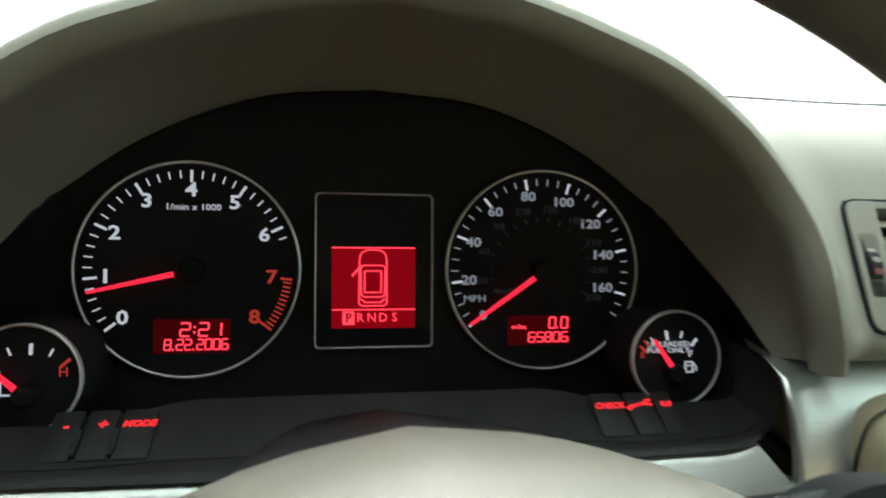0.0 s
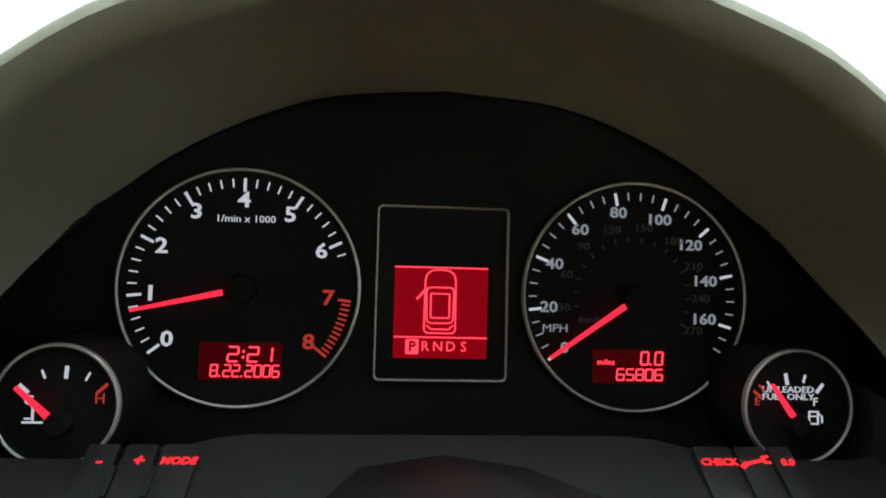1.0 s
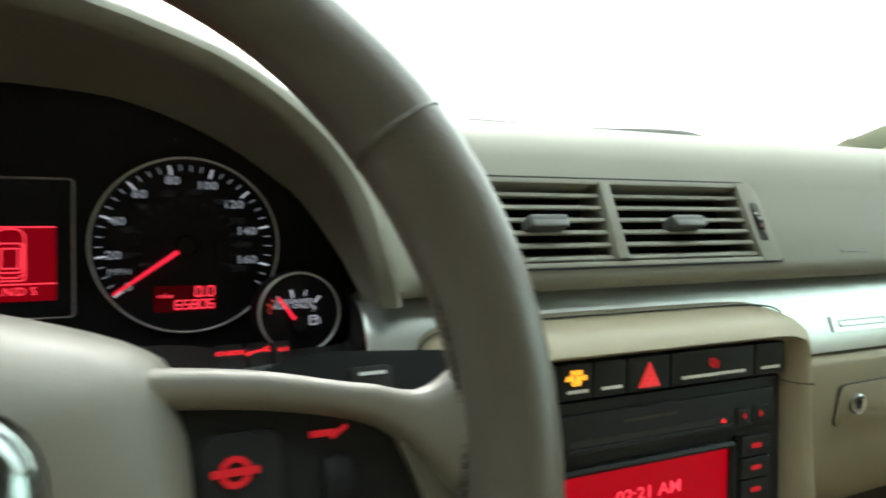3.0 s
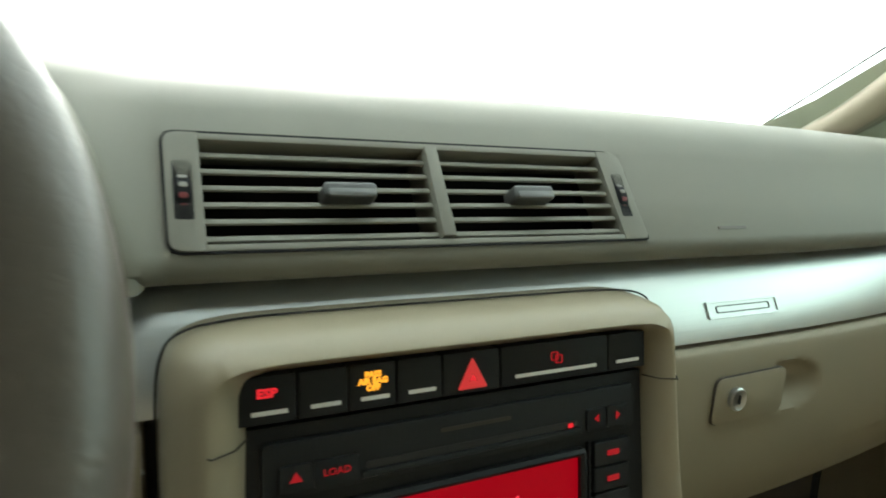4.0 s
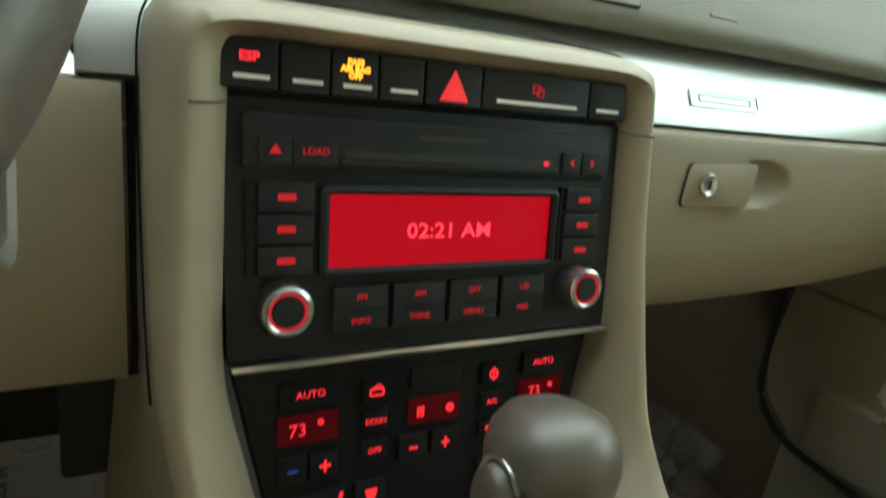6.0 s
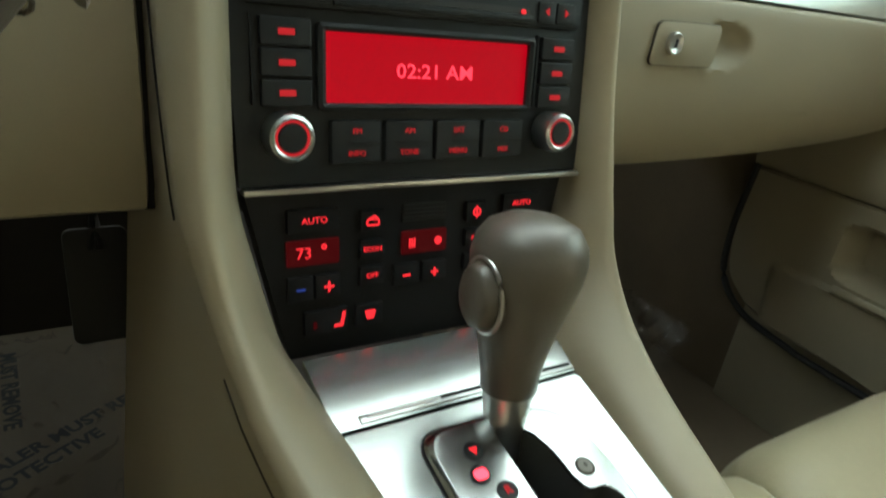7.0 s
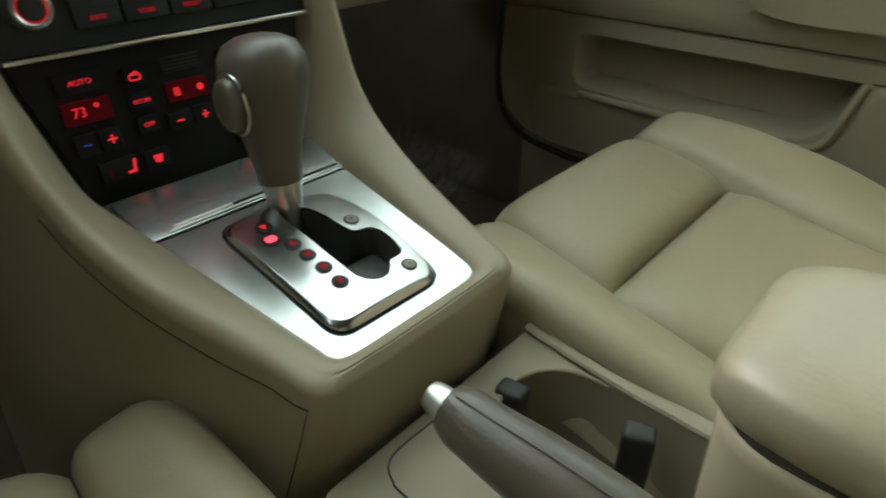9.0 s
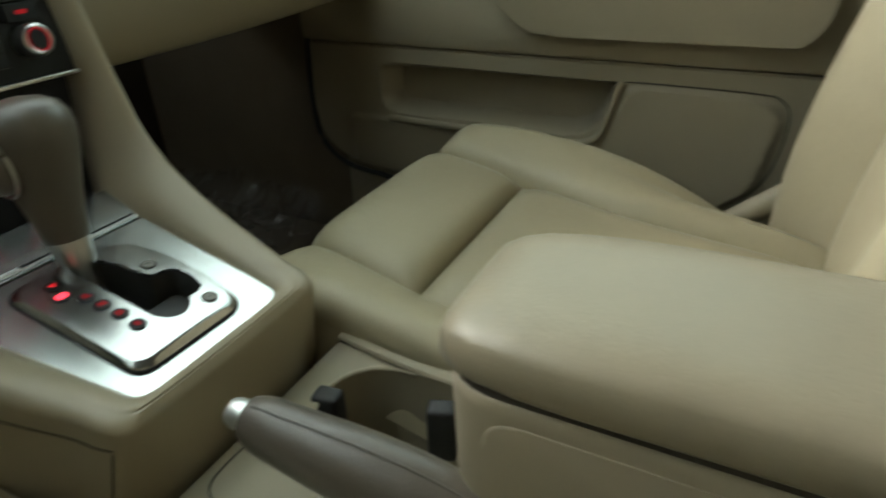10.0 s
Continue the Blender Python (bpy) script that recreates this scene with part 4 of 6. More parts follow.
    for s in (1, -1):
        rows = []
        for x, c, n0, hv, hn in curve_rows([(0.066, 0.0240, -0.018, 0.0062, 0.0095), (0.085, 0.0227, -0.017, 0.0058, 0.0090), (0.105, 0.0200, -0.016, 0.0056, 0.0085), (0.125, 0.0155, -0.0145, 0.0054, 0.0080), (0.135, 0.0125, -0.013, 0.0064, 0.0080),
                                            (0.142, 0.0085, -0.0115, 0.0082, 0.0082), (0.148, 0.0045, -0.010, 0.0115, 0.0085), (0.154, 0.0025, -0.007, 0.0165, 0.0088), (0.162, 0.0010, -0.003, 0.0240, 0.0085)], 26):
            ring_pts = []
            for q in range(20):
                t = 2 * math.pi * q / 20
                ring_pts.append((s * x, c + hv * math.copysign(abs(math.cos(t)) ** 0.8, math.cos(t)), n0 + hn * math.copysign(abs(math.sin(t)) ** 0.8, math.sin(t))))
            rows.append(ring_pts)
        sp = part("spoke", grid(rows, wrap=True, caps=True), HUBPL, sw, "taupe plastic spoke", frame_m=WM)
        web = round_poly([(s * 0.136, 0.010), (s * 0.166, 0.012), (s * 0.166, -0.085), (s * 0.150, -0.060), (s * 0.147, -0.014)], 0.01)
        part("spoke_web", slab(web if s > 0 else web[::-1], -0.022, -0.008, bevel=0.004), HUBPL, sp, frame_m=WM)
        pod = round_poly([(s * 0.078, 0.020), (s * 0.136, 0.012), (s * 0.149, -0.014), (s * 0.150, -0.055), (s * 0.078, -0.060)], [0.003, 0.018, 0.014, 0.012, 0.004], 6)
        p = part("button_pod", slab(pod if s < 0 else pod, -0.03, -0.0135, bevel=0.002), CHAR, sw, "charcoal control pod with red symbols", frame_m=WM)
        wheel = lathe([(0, -0.004), (0.0125, -0.004), (0.0135, 0), (0.0125, 0.004), (0, 0.004)], 28)
        part("thumbwheel", wheel, BLACK, p, "ribbed black thumbwheel", frame_m=WM @ pose(s * 0.122, -0.010, -0.020, 0, 90, 0))
        part("button", slab(rrect(s * 0.0965, -0.007, 0.022, 0.034, 0.005), -0.02, -0.0115, bevel=0.0012), CHAR, p, frame_m=WM)
        bm = stroke(circle(s * 0.0950, 0.0, 0.0034, 12), 0.0016, -0.0118, -0.0110, close=True)
        stroke([(s * 0.0950 - 0.0055, 0.0), (s * 0.0950 + 0.0055, 0.0)], 0.002, -0.0118, -0.0110, bm)
        part("symbol", bm, BTN_RED, p, frame_m=WM, smooth=0)
        bm = stroke([(s * 0.1205 - 0.0045, 0.0068), (s * 0.1205 + 0.0015, 0.0068)], 0.0018, -0.0138, -0.0128)
        stroke([(s * 0.1205 + 0.001, 0.0055), (s * 0.1205 + 0.0050, 0.0080)], 0.0012, -0.0138, -0.0128, bm)
        part("symbol", bm, BTN_RED, p, frame_m=WM, smooth=0)
    low = smooth_path([(0, -0.085, -0.02), (0, -0.12, -0.018), (0, -0.15, -0.008), (0, -0.170, 0.0)], 10)
    part("spoke", tube(low, [0.03, 0.028, 0.026, 0.024, 0.023, 0.022, 0.021, 0.02, 0.018, 0.016], 14, flat=0.4, side=(0, 0, 1)), HUBPL, sw, frame_m=WM)
    return sw


def build_column():
    col = thing("steering_column", (WHEEL_X, 0.19, 0.56), "black steering column shroud with control stalks", "steering column")
    prof = [(-0.062, -0.01), (-0.055, 0.028), (-0.034, 0.046), (0.0, 0.051), (0.034, 0.046), (0.055, 0.028), (0.062, -0.01), (0.055, -0.06), (0.03, -0.08), (-0.03, -0.08), (-0.055, -0.06)]
    rows = []
    for d, k in ((-0.040, 0.95), (-0.045, 1.03), (-0.07, 1.06), (-0.13, 1.0), (-0.24, 0.9)):
        rows.append([(u * k, v * k - 0.0, d) for u, v in prof])
    part("shroud", grid(rows, wrap=True, caps=True), BLACK, col, "matt black shroud", frame_m=WM)
    for s, nm in ((1, "wiper_stalk"), (-1, "indicator_stalk")):
        path = smooth_path([(s * 0.045, 0.012, -0.075), (s * 0.09, 0.022, -0.071), (s * 0.125, 0.0255, -0.065)], 8)
        st = part(nm, tube(path, [0.005, 0.0055, 0.006, 0.0064, 0.0066, 0.0066, 0.0064, 0.0060], 14, flat=0.9, side=(0, 0, 1)), CHAR, col, "charcoal plastic stalk", frame_m=WM)
        pad = round_poly([(s * 0.096, 0.0240), (s * 0.140, 0.0165), (s * 0.1790, 0.0118), (s * 0.1818, 0.0135), (s * 0.1815, 0.0285), (s * 0.1770, 0.0302), (s * 0.148, 0.0322), (s * 0.1235, 0.0337)], [0.003, 0.02, 0.002, 0.002, 0.003, 0.003, 0.02, 0.008], 5)
        part("paddle", slab(pad if s > 0 else pad[::-1], -0.0760, -0.0590, bevel=0.0032, seg=3), CHAR, st, "flat charcoal paddle", frame_m=WM)
        part("stalk_switch", slab(rrect(s * 0.1475, 0.0215, 0.0165, 0.0100, 0.002), -0.061, -0.0578, bevel=0.0008), INK, st, frame_m=WM)
        part("switch_mark", slab(rrect(s * 0.1480, 0.0238, 0.0105, 0.0013, 0.0005), -0.0582, -0.0573), SILVER, st, frame_m=WM)
    return col


# ---- centre vents ----
VM = plane_frame((MID, 0.2246, 0.6835), (0, 0.533, 0.846), (0, -0.846, 0.533))


def build_vent():
    vent = thing("air_vent", (MID, 0.24, 0.65), "pair of beige slatted air vents in one frame", "air vent")
    outer = round_poly([(-0.135, -0.0300), (0.1365, -0.0300), (0.1315, 0.0293), (-0.1355, 0.0284)], [0.006, 0.003, 0.014, 0.006], 6)
    gap = round_poly([(-0.1360, -0.0310), (0.1375, -0.0310), (0.1325, 0.0304), (-0.1366, 0.0295)], [0.007, 0.003, 0.015, 0.007], 6)
    part("joint", ring(outer, gap, -0.006, 0.0018), BLACK, vent, frame_m=VM)
    # frame: margins, top and bottom rails, middle post
    def rail(pts, name="frame_rail", n1=0.0022):
        part(name, slab(pts, -0.022, n1, bevel=0.0005), PAD, vent, frame_m=VM)
    rail(round_poly([(-0.135, -0.0300), (-0.1200, -0.0300), (-0.1205, 0.0284), (-0.1355, 0.0284)], [0.006, 0.0003, 0.0003, 0.006], 6), n1=0.0026)
    rail(round_poly([(0.1180, -0.0300), (0.1365, -0.0300), (0.1315, 0.0293), (0.1138, 0.0292)], [0.0003, 0.003, 0.014, 0.0003], 6), n1=0.0026)
    rail([(-0.1200, -0.0300), (0.1180, -0.0300), (0.1178, -0.0268), (-0.1200, -0.0268)])
    rail([(-0.1205, 0.0250), (0.1141, 0.0254), (0.1138, 0.0292), (-0.1205, 0.0284)])
    rail([(-0.0055, -0.0258), (0.0022, -0.0258), (0.0006, 0.0262), (-0.0066, 0.0262)], "middle_post", 0.0040)
    part("duct", box(-0.122, -0.029, -0.05, 0.120, 0.029, -0.030), BLACK, vent, "dark duct behind the slats", frame_m=VM)
    for x0, x1, y0, y1 in ((-0.122, 0.12, 0.0262, 0.0275), (-0.122, 0.12, -0.0275, -0.0262)):
        part("duct_wall", box(x0, y0, -0.05, x1, y1, -0.021), BLACK, vent, frame_m=VM)
    for x0, x1 in ((-0.1235, -0.1195), (0.1160, 0.1200)):
        part("duct_wall", box(x0, -0.0275, -0.05, x1, 0.0275, -0.0215), BLACK, vent, frame_m=VM)
    part("corner_fill", slab([(0.1270, -0.031), (0.1367, -0.031), (0.1367, 0.0318), (0.110, 0.0318), (0.110, 0.0285), (0.1270, 0.0285)], -0.006, 0.0003), PAD, vent, frame_m=VM)
    # slats, each an aerofoil blade tipped with its front edge down
    for side in (0, 1):
        for k in range(6):
            v = 0.0180 - 0.0084 * k
            a0, a1 = (-0.1202, -0.0060 + 0.0004 * (5 - k)) if side == 0 else (0.0012 + 0.0002 * k, 0.1150 + 0.0006 * k)
            sec = [(-0.0015, 0.0004), (-0.0004, 0.0014), (0.0010, 0.0011), (0.0017, 0.0001), (0.0012, -0.004), (0.0006, -0.014), (-0.0006, -0.014), (-0.0012, -0.004)]
            rows = [[(a, v + p - (q - 0.0014) * 0.50, q - 0.0020) for p, q in sec] for a in (a0, a1)]
            part("slat", grid(rows, wrap=True, caps=True), PAD, vent, frame_m=VM)
        # slide tab on a slat
        cu = -0.053 if side == 0 else 0.055
        tab = slab(rrect(cu, -0.0022, 0.027, 0.0082, 0.0024), -0.004, 0.0085, bevel=0.0022, seg=3)
        part("slide_tab", tab, TABGREY, vent, "grey soft-touch slide tab", frame_m=VM)
        part("tab_tip", slab(rrect(cu + 0.0005, -0.0040, 0.0240, 0.0040, 0.0012), 0.005, 0.0090, bevel=0.0004), TABTIP, vent, frame_m=VM)
    # thumb wheels
    for cu in (-0.1282, 0.1246):
        part("wheel_slot", slab(rrect(cu, -0.001, 0.0082, 0.0285, 0.001), 0.001, 0.0026), BLACK, vent, frame_m=VM)
        tw = part("thumbwheel", lathe([(0.0, -0.0034), (0.0115, -0.0034), (0.0125, -0.0026), (0.0125, 0.0026), (0.0115, 0.0034), (0.0, 0.0034)], 30), BLACK, vent, "black thumbwheel with red and white dots", frame_m=VM @ pose(cu, -0.001, -0.0080, 0, 90, 0))
        for i, mt in enumerate((DULLRED, DULLRED, HUBPL, HUBPL)):
            t = radians(-38 + 23 * i)
            part("dot", slab(rrect(0, 0, 0.0038, 0.0026, 0.0011), 0.0, 0.0004, bevel=0.0002), mt, tw, frame_m=VM @ pose(cu, -0.001 + 0.0124 * math.sin(t), -0.0080 + 0.0124 * math.cos(t), -math.degrees(t), 0, 0))
    return vent


# ---- centre stack and console ----
SM = plane_frame((MID, 0.1757, 0.60), (0, 0.157, 0.9876), (0, -0.9876, 0.157))


def sv(z):
    return (z - 0.60) * 1.0126


# right half of the surround: inner edge, crest and outer edge at each station
STATIONS = [
    ((0.355, 0.1776, 0.6136), (0.355, 0.1665, 0.6198), (0.355, 0.196, 0.6298)),
    ((0.400, 0.1776, 0.6136), (0.400, 0.1665, 0.6198), (0.400, 0.196, 0.6298)),
    ((0.446, 0.1776, 0.6135), (0.451, 0.1665, 0.6196), (0.456, 0.196, 0.6292)),
    ((0.4585, 0.1775, 0.6122), (0.469, 0.1663, 0.6168), (0.4795, 0.1945, 0.6255)),
    ((0.4634, 0.1770, 0.6070), (0.4768, 0.1657, 0.6100), (0.4878, 0.1925, 0.6165)),
    ((0.4645, 0.1748, 0.594), (0.479, 0.1637, 0.594), (0.4905, 0.1885, 0.594)),
    ((0.466, 0.165, 0.53), (0.4805, 0.1520, 0.528), (0.4905, 0.172, 0.528)),
    ((0.466, 0.155, 0.47), (0.4800, 0.1350, 0.472), (0.4895, 0.152, 0.47)),
    ((0.458, 0.1486, 0.43), (0.4785, 0.1260, 0.450), (0.4875, 0.139, 0.446)),
    ((0.447, 0.142, 0.388), (0.4765, 0.1154, 0.4285), (0.485, 0.126, 0.423)),
    ((0.4400, 0.122, 0.3752), (0.4740, 0.0990, 0.4095), (0.482, 0.108, 0.403)),
    ((0.4345, 0.088, 0.3684), (0.4705, 0.0780, 0.3925), (0.4785, 0.084, 0.385)),
    ((0.4310, 0.045, 0.360), (0.4640, 0.0410, 0.3735), (0.4725, 0.043, 0.365)),
    ((0.4270, -0.010, 0.349), (0.4530, -0.0120, 0.3580), (0.4620, -0.011, 0.349)),
    ((0.4235, -0.048, 0.341), (0.4440, -0.0500, 0.3478), (0.4530, -0.050, 0.341)),
    ((0.4215, -0.0595, 0.3388), (0.4410, -0.0660, 0.3445), (0.4495, -0.0690, 0.3375)),
    ((0.4160, -0.0645, 0.3382), (0.4330, -0.0745, 0.3420), (0.4410, -0.0800, 0.3350)),
    ((0.4020, -0.0661, 0.3379), (0.4090, -0.0758, 0.3404), (0.4130, -0.0815, 0.3340)),
    ((0.355, -0.0661, 0.3379), (0.355, -0.0758, 0.3398), (0.355, -0.0815, 0.3335)),
]


def build_console():
    con = thing("centre_console", (MID, 0.05, 0.0), "beige centre console sweeping from the radio down to the gear lever", "console")
    right = [tuple(Vector(p) for p in s) for s in STATIONS]
    n = 70
    dense = []
    for j in range(3):
        dense.append(smooth_path([tuple(s[j]) for s in right], n))
    stations = list(zip(*dense))
    flip = lambda p: Vector((2 * MID - p.x, p.y, p.z))
    def left(s):
        k = max(0.0, min(1.0, (s[1].z - 0.40) / 0.06))
        r = max(0.0, min(1.0, (0.08 - s[1].y) / 0.13)) * (1 if s[1].z < 0.4 else 0) * max(0.0, min(1.0, (s[1].x - 0.36) / 0.04))
        return tuple(flip(p) + Vector((-d * k + 0.0125 * r, 0, 0)) for p, d in zip(s, (0.0, 0.003, 0.0055)))
    loop = stations + [left(s) for s in reversed(stations[1:-1])]
    rows = []
    for I, K, O in loop:
        side = 1 if O.x >= MID else -1
        low = max(0.0, min(1.0, (0.47 - K.z) / 0.10))          # 0 on the stack, 1 on the tunnel
        rear = max(0.0, min(1.0, (-0.070 - K.y) / 0.012)) * max(0.0, min(1.0, (0.062 - abs(K.x - MID)) / 0.012 + 0.3))
        top = 1.0 if K.z > 0.612 else 0.0
        deep = Vector((0, 0.012, -0.004)) * (1 - low) + Vector((0, 0.0, -0.006)) * low
        I0 = I + deep
        ik = I.lerp(K, 0.5) + Vector((0, -0.003, 0.002)) * (1 - low) + Vector((-side * 0.004, 0, 0.002)) * low * (1 - rear)
        k1 = I.lerp(K, 0.85) + Vector((0, -0.0015, 0.0015))
        k2 = K.lerp(O, 0.35) + Vector((0, -0.0045 * (1 - low), 0.003))
        k3 = K.lerp(O, 0.75) + Vector((side * 0.002, -0.003 * (1 - low), 0.0015))
        w1s = O + (Vector((side * 0.003, 0.05, 0)) if not top else Vector((0, 0.04, 0)))
        w2s = O + (Vector((side * 0.004, 0.16, 0)) if not top else Vector((0, 0.08, -0.01)))
        w1t = O + Vector((side * 0.007, 0.012, -0.05))
        w2t = Vector((O.x + side * (0.024 if side > 0 else 0.085), O.y + 0.05, 0.02))
        w1r = O + Vector((0, -0.0065, -0.035))
        w2r = Vector((O.x, O.y - 0.018, 0.20))
        w1 = (w1s * (1 - low) + w1t * low) * (1 - rear) + w1r * rear
        w2 = (w2s * (1 - low) + w2t * low) * (1 - rear) + w2r * rear
        rows.append([I0, I, ik, k1, K, k2, k3, O, w1, (w1 + w2) / 2, w2])
    flank = [(r[7], r[8], r[10]) for r in rows if r[7].x < MID - 0.06 and r[7].z < 0.40 and r[7].y > -0.076]
    flank.sort(key=lambda f: -f[0].y)
    rows.append(rows[0])
    part("surround", grid(rows), TAN, con, "tan surround flowing down both sides", smooth=60)
    # joint line across the frame below the switches
    for s in (1, -1):
        pts = [(MID + s * (x - MID), y, z) for x, y, z in ((0.4642, 0.1735, 0.5865), (0.4700, 0.1655, 0.5865), (0.4795, 0.1612, 0.5865), (0.4880, 0.172, 0.5865), (0.4915, 0.19, 0.5865))]
        part("joint", tube(pts[:4], 0.0004, 6), DARKCAR, con)
    # dark gap where the frame meets the dashboard
    rim = [s[2] for s in loop if s[2].z > 0.455]
    k = max(range(len(rim)), key=lambda i: (rim[i] - rim[i - 1]).length)
    rim = rim[k:] + rim[:k]
    part("joint", tube([p + Vector(((0.0016 if p.x > MID else -0.0016) if p.z < 0.628 else 0, 0.004, 0.0012 if p.z > 0.61 else 0)) for p in rim], 0.0006, 6), BLACK, con)
    # seam along the left flank
    out = Vector((-0.0004, 0, 0.0003))
    seam = [o.lerp(w, 0.20) + out for o, w, f in flank]
    o, w, f = flank[-1]
    seam += [o.lerp(w, k) + out for k in (0.26, 0.36, 0.6, 1.0)] + [w.lerp(f, 0.2) + out]
    part("seam", tube(seam, 0.00045, 6), DARKCAR, con)
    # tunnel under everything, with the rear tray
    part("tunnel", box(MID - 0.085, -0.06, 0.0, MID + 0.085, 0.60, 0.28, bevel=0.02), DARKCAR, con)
    # aluminium floor of the gear well
    plate = round_poly([(-0.0640, -0.0685), (0.0652, -0.0685), (0.0740, 0.081), (-0.0838, 0.081)], [0.016, 0.016, 0.002, 0.002], 5)
    core = GATE_CORE
    o1, o2, inn = rayed(plate, core), rayed([(p[0] * 0.994, p[1] * 0.994) for p in plate], core), rayed(gate_outline(0.96), core)
    face = grid([[(u, v, -0.006) for u, v in o1], [(u, v, -0.0006) for u, v in o1], [(u, v, 0.0) for u, v in o2], [(u, v, 0.0) for u, v in inn], [(u, v, -0.006) for u, v in inn]], wrap=True)
    part("selector_plate", face, ALUG, con, "satin aluminium plate round the gear lever", frame_m=GM, smooth=0)
    part("plate_joint", ring(plate, [(p[0] * 1.015, p[1] * 1.015 + 0.0001) for p in plate], -0.007, -0.0012), BLACK, con, frame_m=GM)
    lid = [(-0.0840, 0.0835), (0.0745, 0.0835), (0.0850, 0.136), (-0.0850, 0.136)]
    ash = part("ashtray_lid", slab(lid, -0.006, 0.0, bevel=0.001), ALUG, con, "satin aluminium lid in front of the gear lever", frame_m=GM)
    part("lid_grip", slab([(-0.0700, 0.0850), (0.0735, 0.0850), (0.0735, 0.0900), (-0.0700, 0.0900)], -0.001, 0.0016, bevel=0.0007), STEEL, ash, frame_m=GM)
    part("lid_slot", slab([(-0.0660, 0.0868), (0.0715, 0.0868), (0.0715, 0.0888), (-0.0660, 0.0888)], 0.0, 0.0021), BLACK, ash, frame_m=GM)
    part("lid_slide", slab([(-0.0660, 0.0866), (-0.022, 0.0866), (-0.022, 0.0890), (-0.0660, 0.0890)], 0.0, 0.0026, bevel=0.0004), SILVER, ash, frame_m=GM)
    return con


# gear plane: u right, v forward, n up, centred under the stack
GM = plane_frame((0.3585, 0.0, 0.351), (0, 1, 0.198), (0, -0.198, 1))


def rayed(poly, c, n=200):
    """Points where rays from c at even angles meet the outline."""
    out = []
    for i in range(n):
        d = Vector((math.cos(2 * math.pi * i / n), math.sin(2 * math.pi * i / n)))
        best = 0.0
        for p, q in zip(poly, poly[1:] + poly[:1]):
            e = Vector(q) - Vector(p)
            w = Vector(p) - c
            det = d.x * -e.y + d.y * e.x
            if abs(det) < 1e-12:
                continue
            t = (w.x * -e.y + w.y * e.x) / det
            k = (d.x * w.y - d.y * w.x) / det
            if t > 0 and -1e-6 <= k <= 1 + 1e-6:
                best = max(best, t)
        out.append(tuple(c + d * best))
    return out


GATE_CORE = Vector((0.005, -0.005))


def gate_outline(k):
    o = round_poly([(-0.0460, -0.0530), (0.0400, -0.0548), (0.0490, 0.0200), (0.0395, 0.0640), (-0.0465, 0.0690)], [0.014, 0.016, 0.05, 0.025, 0.016], 6)
    return [(p[0] * k, 0.008 + (p[1] - 0.008) * k) for p in o]


def switch(row, u0, u1, v0, v1, round_left=False):
    pts = [(u0, v0), (u1, v0), (u1, v1), (u0, v1)]
    return part("switch", slab(round_poly(pts, [0.0012, 0.0012, 0.0012, 0.006 if round_left else 0.0012], 3), -0.006, 0.0035, bevel=0.0009), CHAR, row, frame_m=SM)


def build_switches():
    row = thing("switch_row", (MID, 0.17, 0.591), "row of charcoal push switches above the radio", "switch panel")
    part("backing", slab(round_poly([(-0.116, -0.0100), (0.110, -0.0100), (0.110, 0.0136), (-0.116, 0.0136)], [0.001, 0.001, 0.006, 0.006]), -0.014, -0.004), BLACK, row, frame_m=SM)
    ux = [-0.1140, -0.0889, -0.0664, -0.0436, -0.0202, 0.0118, 0.0812, 0.1085]
    v0, v1 = -0.0078, 0.0124
    for i in range(7):
        a, b = ux[i] + 0.0005, ux[i + 1] - 0.0005
        sw = switch(row, a, b, v0, v1, i == 0)
        c = (a + b) / 2
        if i == 4:
            tri = [(c - 0.0082, v0 + 0.0022), (c + 0.0082, v0 + 0.0022), (c, v1 - 0.0028)]
            part("hazard_lens", slab(round_poly(tri, 0.0012), 0.0030, 0.0042), HAZ, sw, "red hazard triangle", frame_m=SM)
            part("hazard_line", slab([(c - 0.002, v0 + 0.006), (c + 0.002, v0 + 0.006), (c, v0 + 0.0095)], 0.0040, 0.0045), RED_LIT, sw, frame_m=SM)
            continue
        ln = (b - a) * (0.62 if i != 5 else 0.76)
        part("lamp_bar", slab(rrect(c + 0.001 * (i < 4), v0 + 0.0048, ln, 0.0018, 0.0003), 0.0030, 0.0040), SILVER, sw, "pale grey indicator bar", frame_m=SM)
        if i == 0:
            lettering("ESP", 0.0052, RED_LIT, sw, SM, c, v0 + 0.0128, n=0.0037, wide=1.1, bold=0.0002)
        if i == 2:
            for j, wd in enumerate(("PASS", "AIR BAG", "OFF")):
                lettering(wd, 0.0036, AMBER, sw, SM, c, v0 + 0.0152 - 0.0030 * j, n=0.0037, wide=1.02, bold=0.00022)
        if i == 5:
            bm = stroke(rrect(c - 0.0015, v0 + 0.0125, 0.004, 0.004, 0.0006), 0.0006, 0.0034, 0.0039, close=True)
            stroke(rrect(c + 0.0012, v0 + 0.0108, 0.004, 0.004, 0.0006), 0.0006, 0.0034, 0.0039, bm, close=True)
            part("symbol", bm, BTN_RED, sw, frame_m=SM, smooth=0)
    return row


def sbox(parent, name, x0, z0, x1, z1, n0, n1, mat, label="", r=0.0015, bevel=0.0007):
    """A rounded block on the stack's face, by its place in the car."""
    o = rrect((x0 + x1) / 2 - MID, sv((z0 + z1) / 2), x1 - x0, abs(z1 - z0), r, 3)
    return part(name, slab(o, n0, n1, bevel=bevel), mat, parent, label, frame_m=SM)


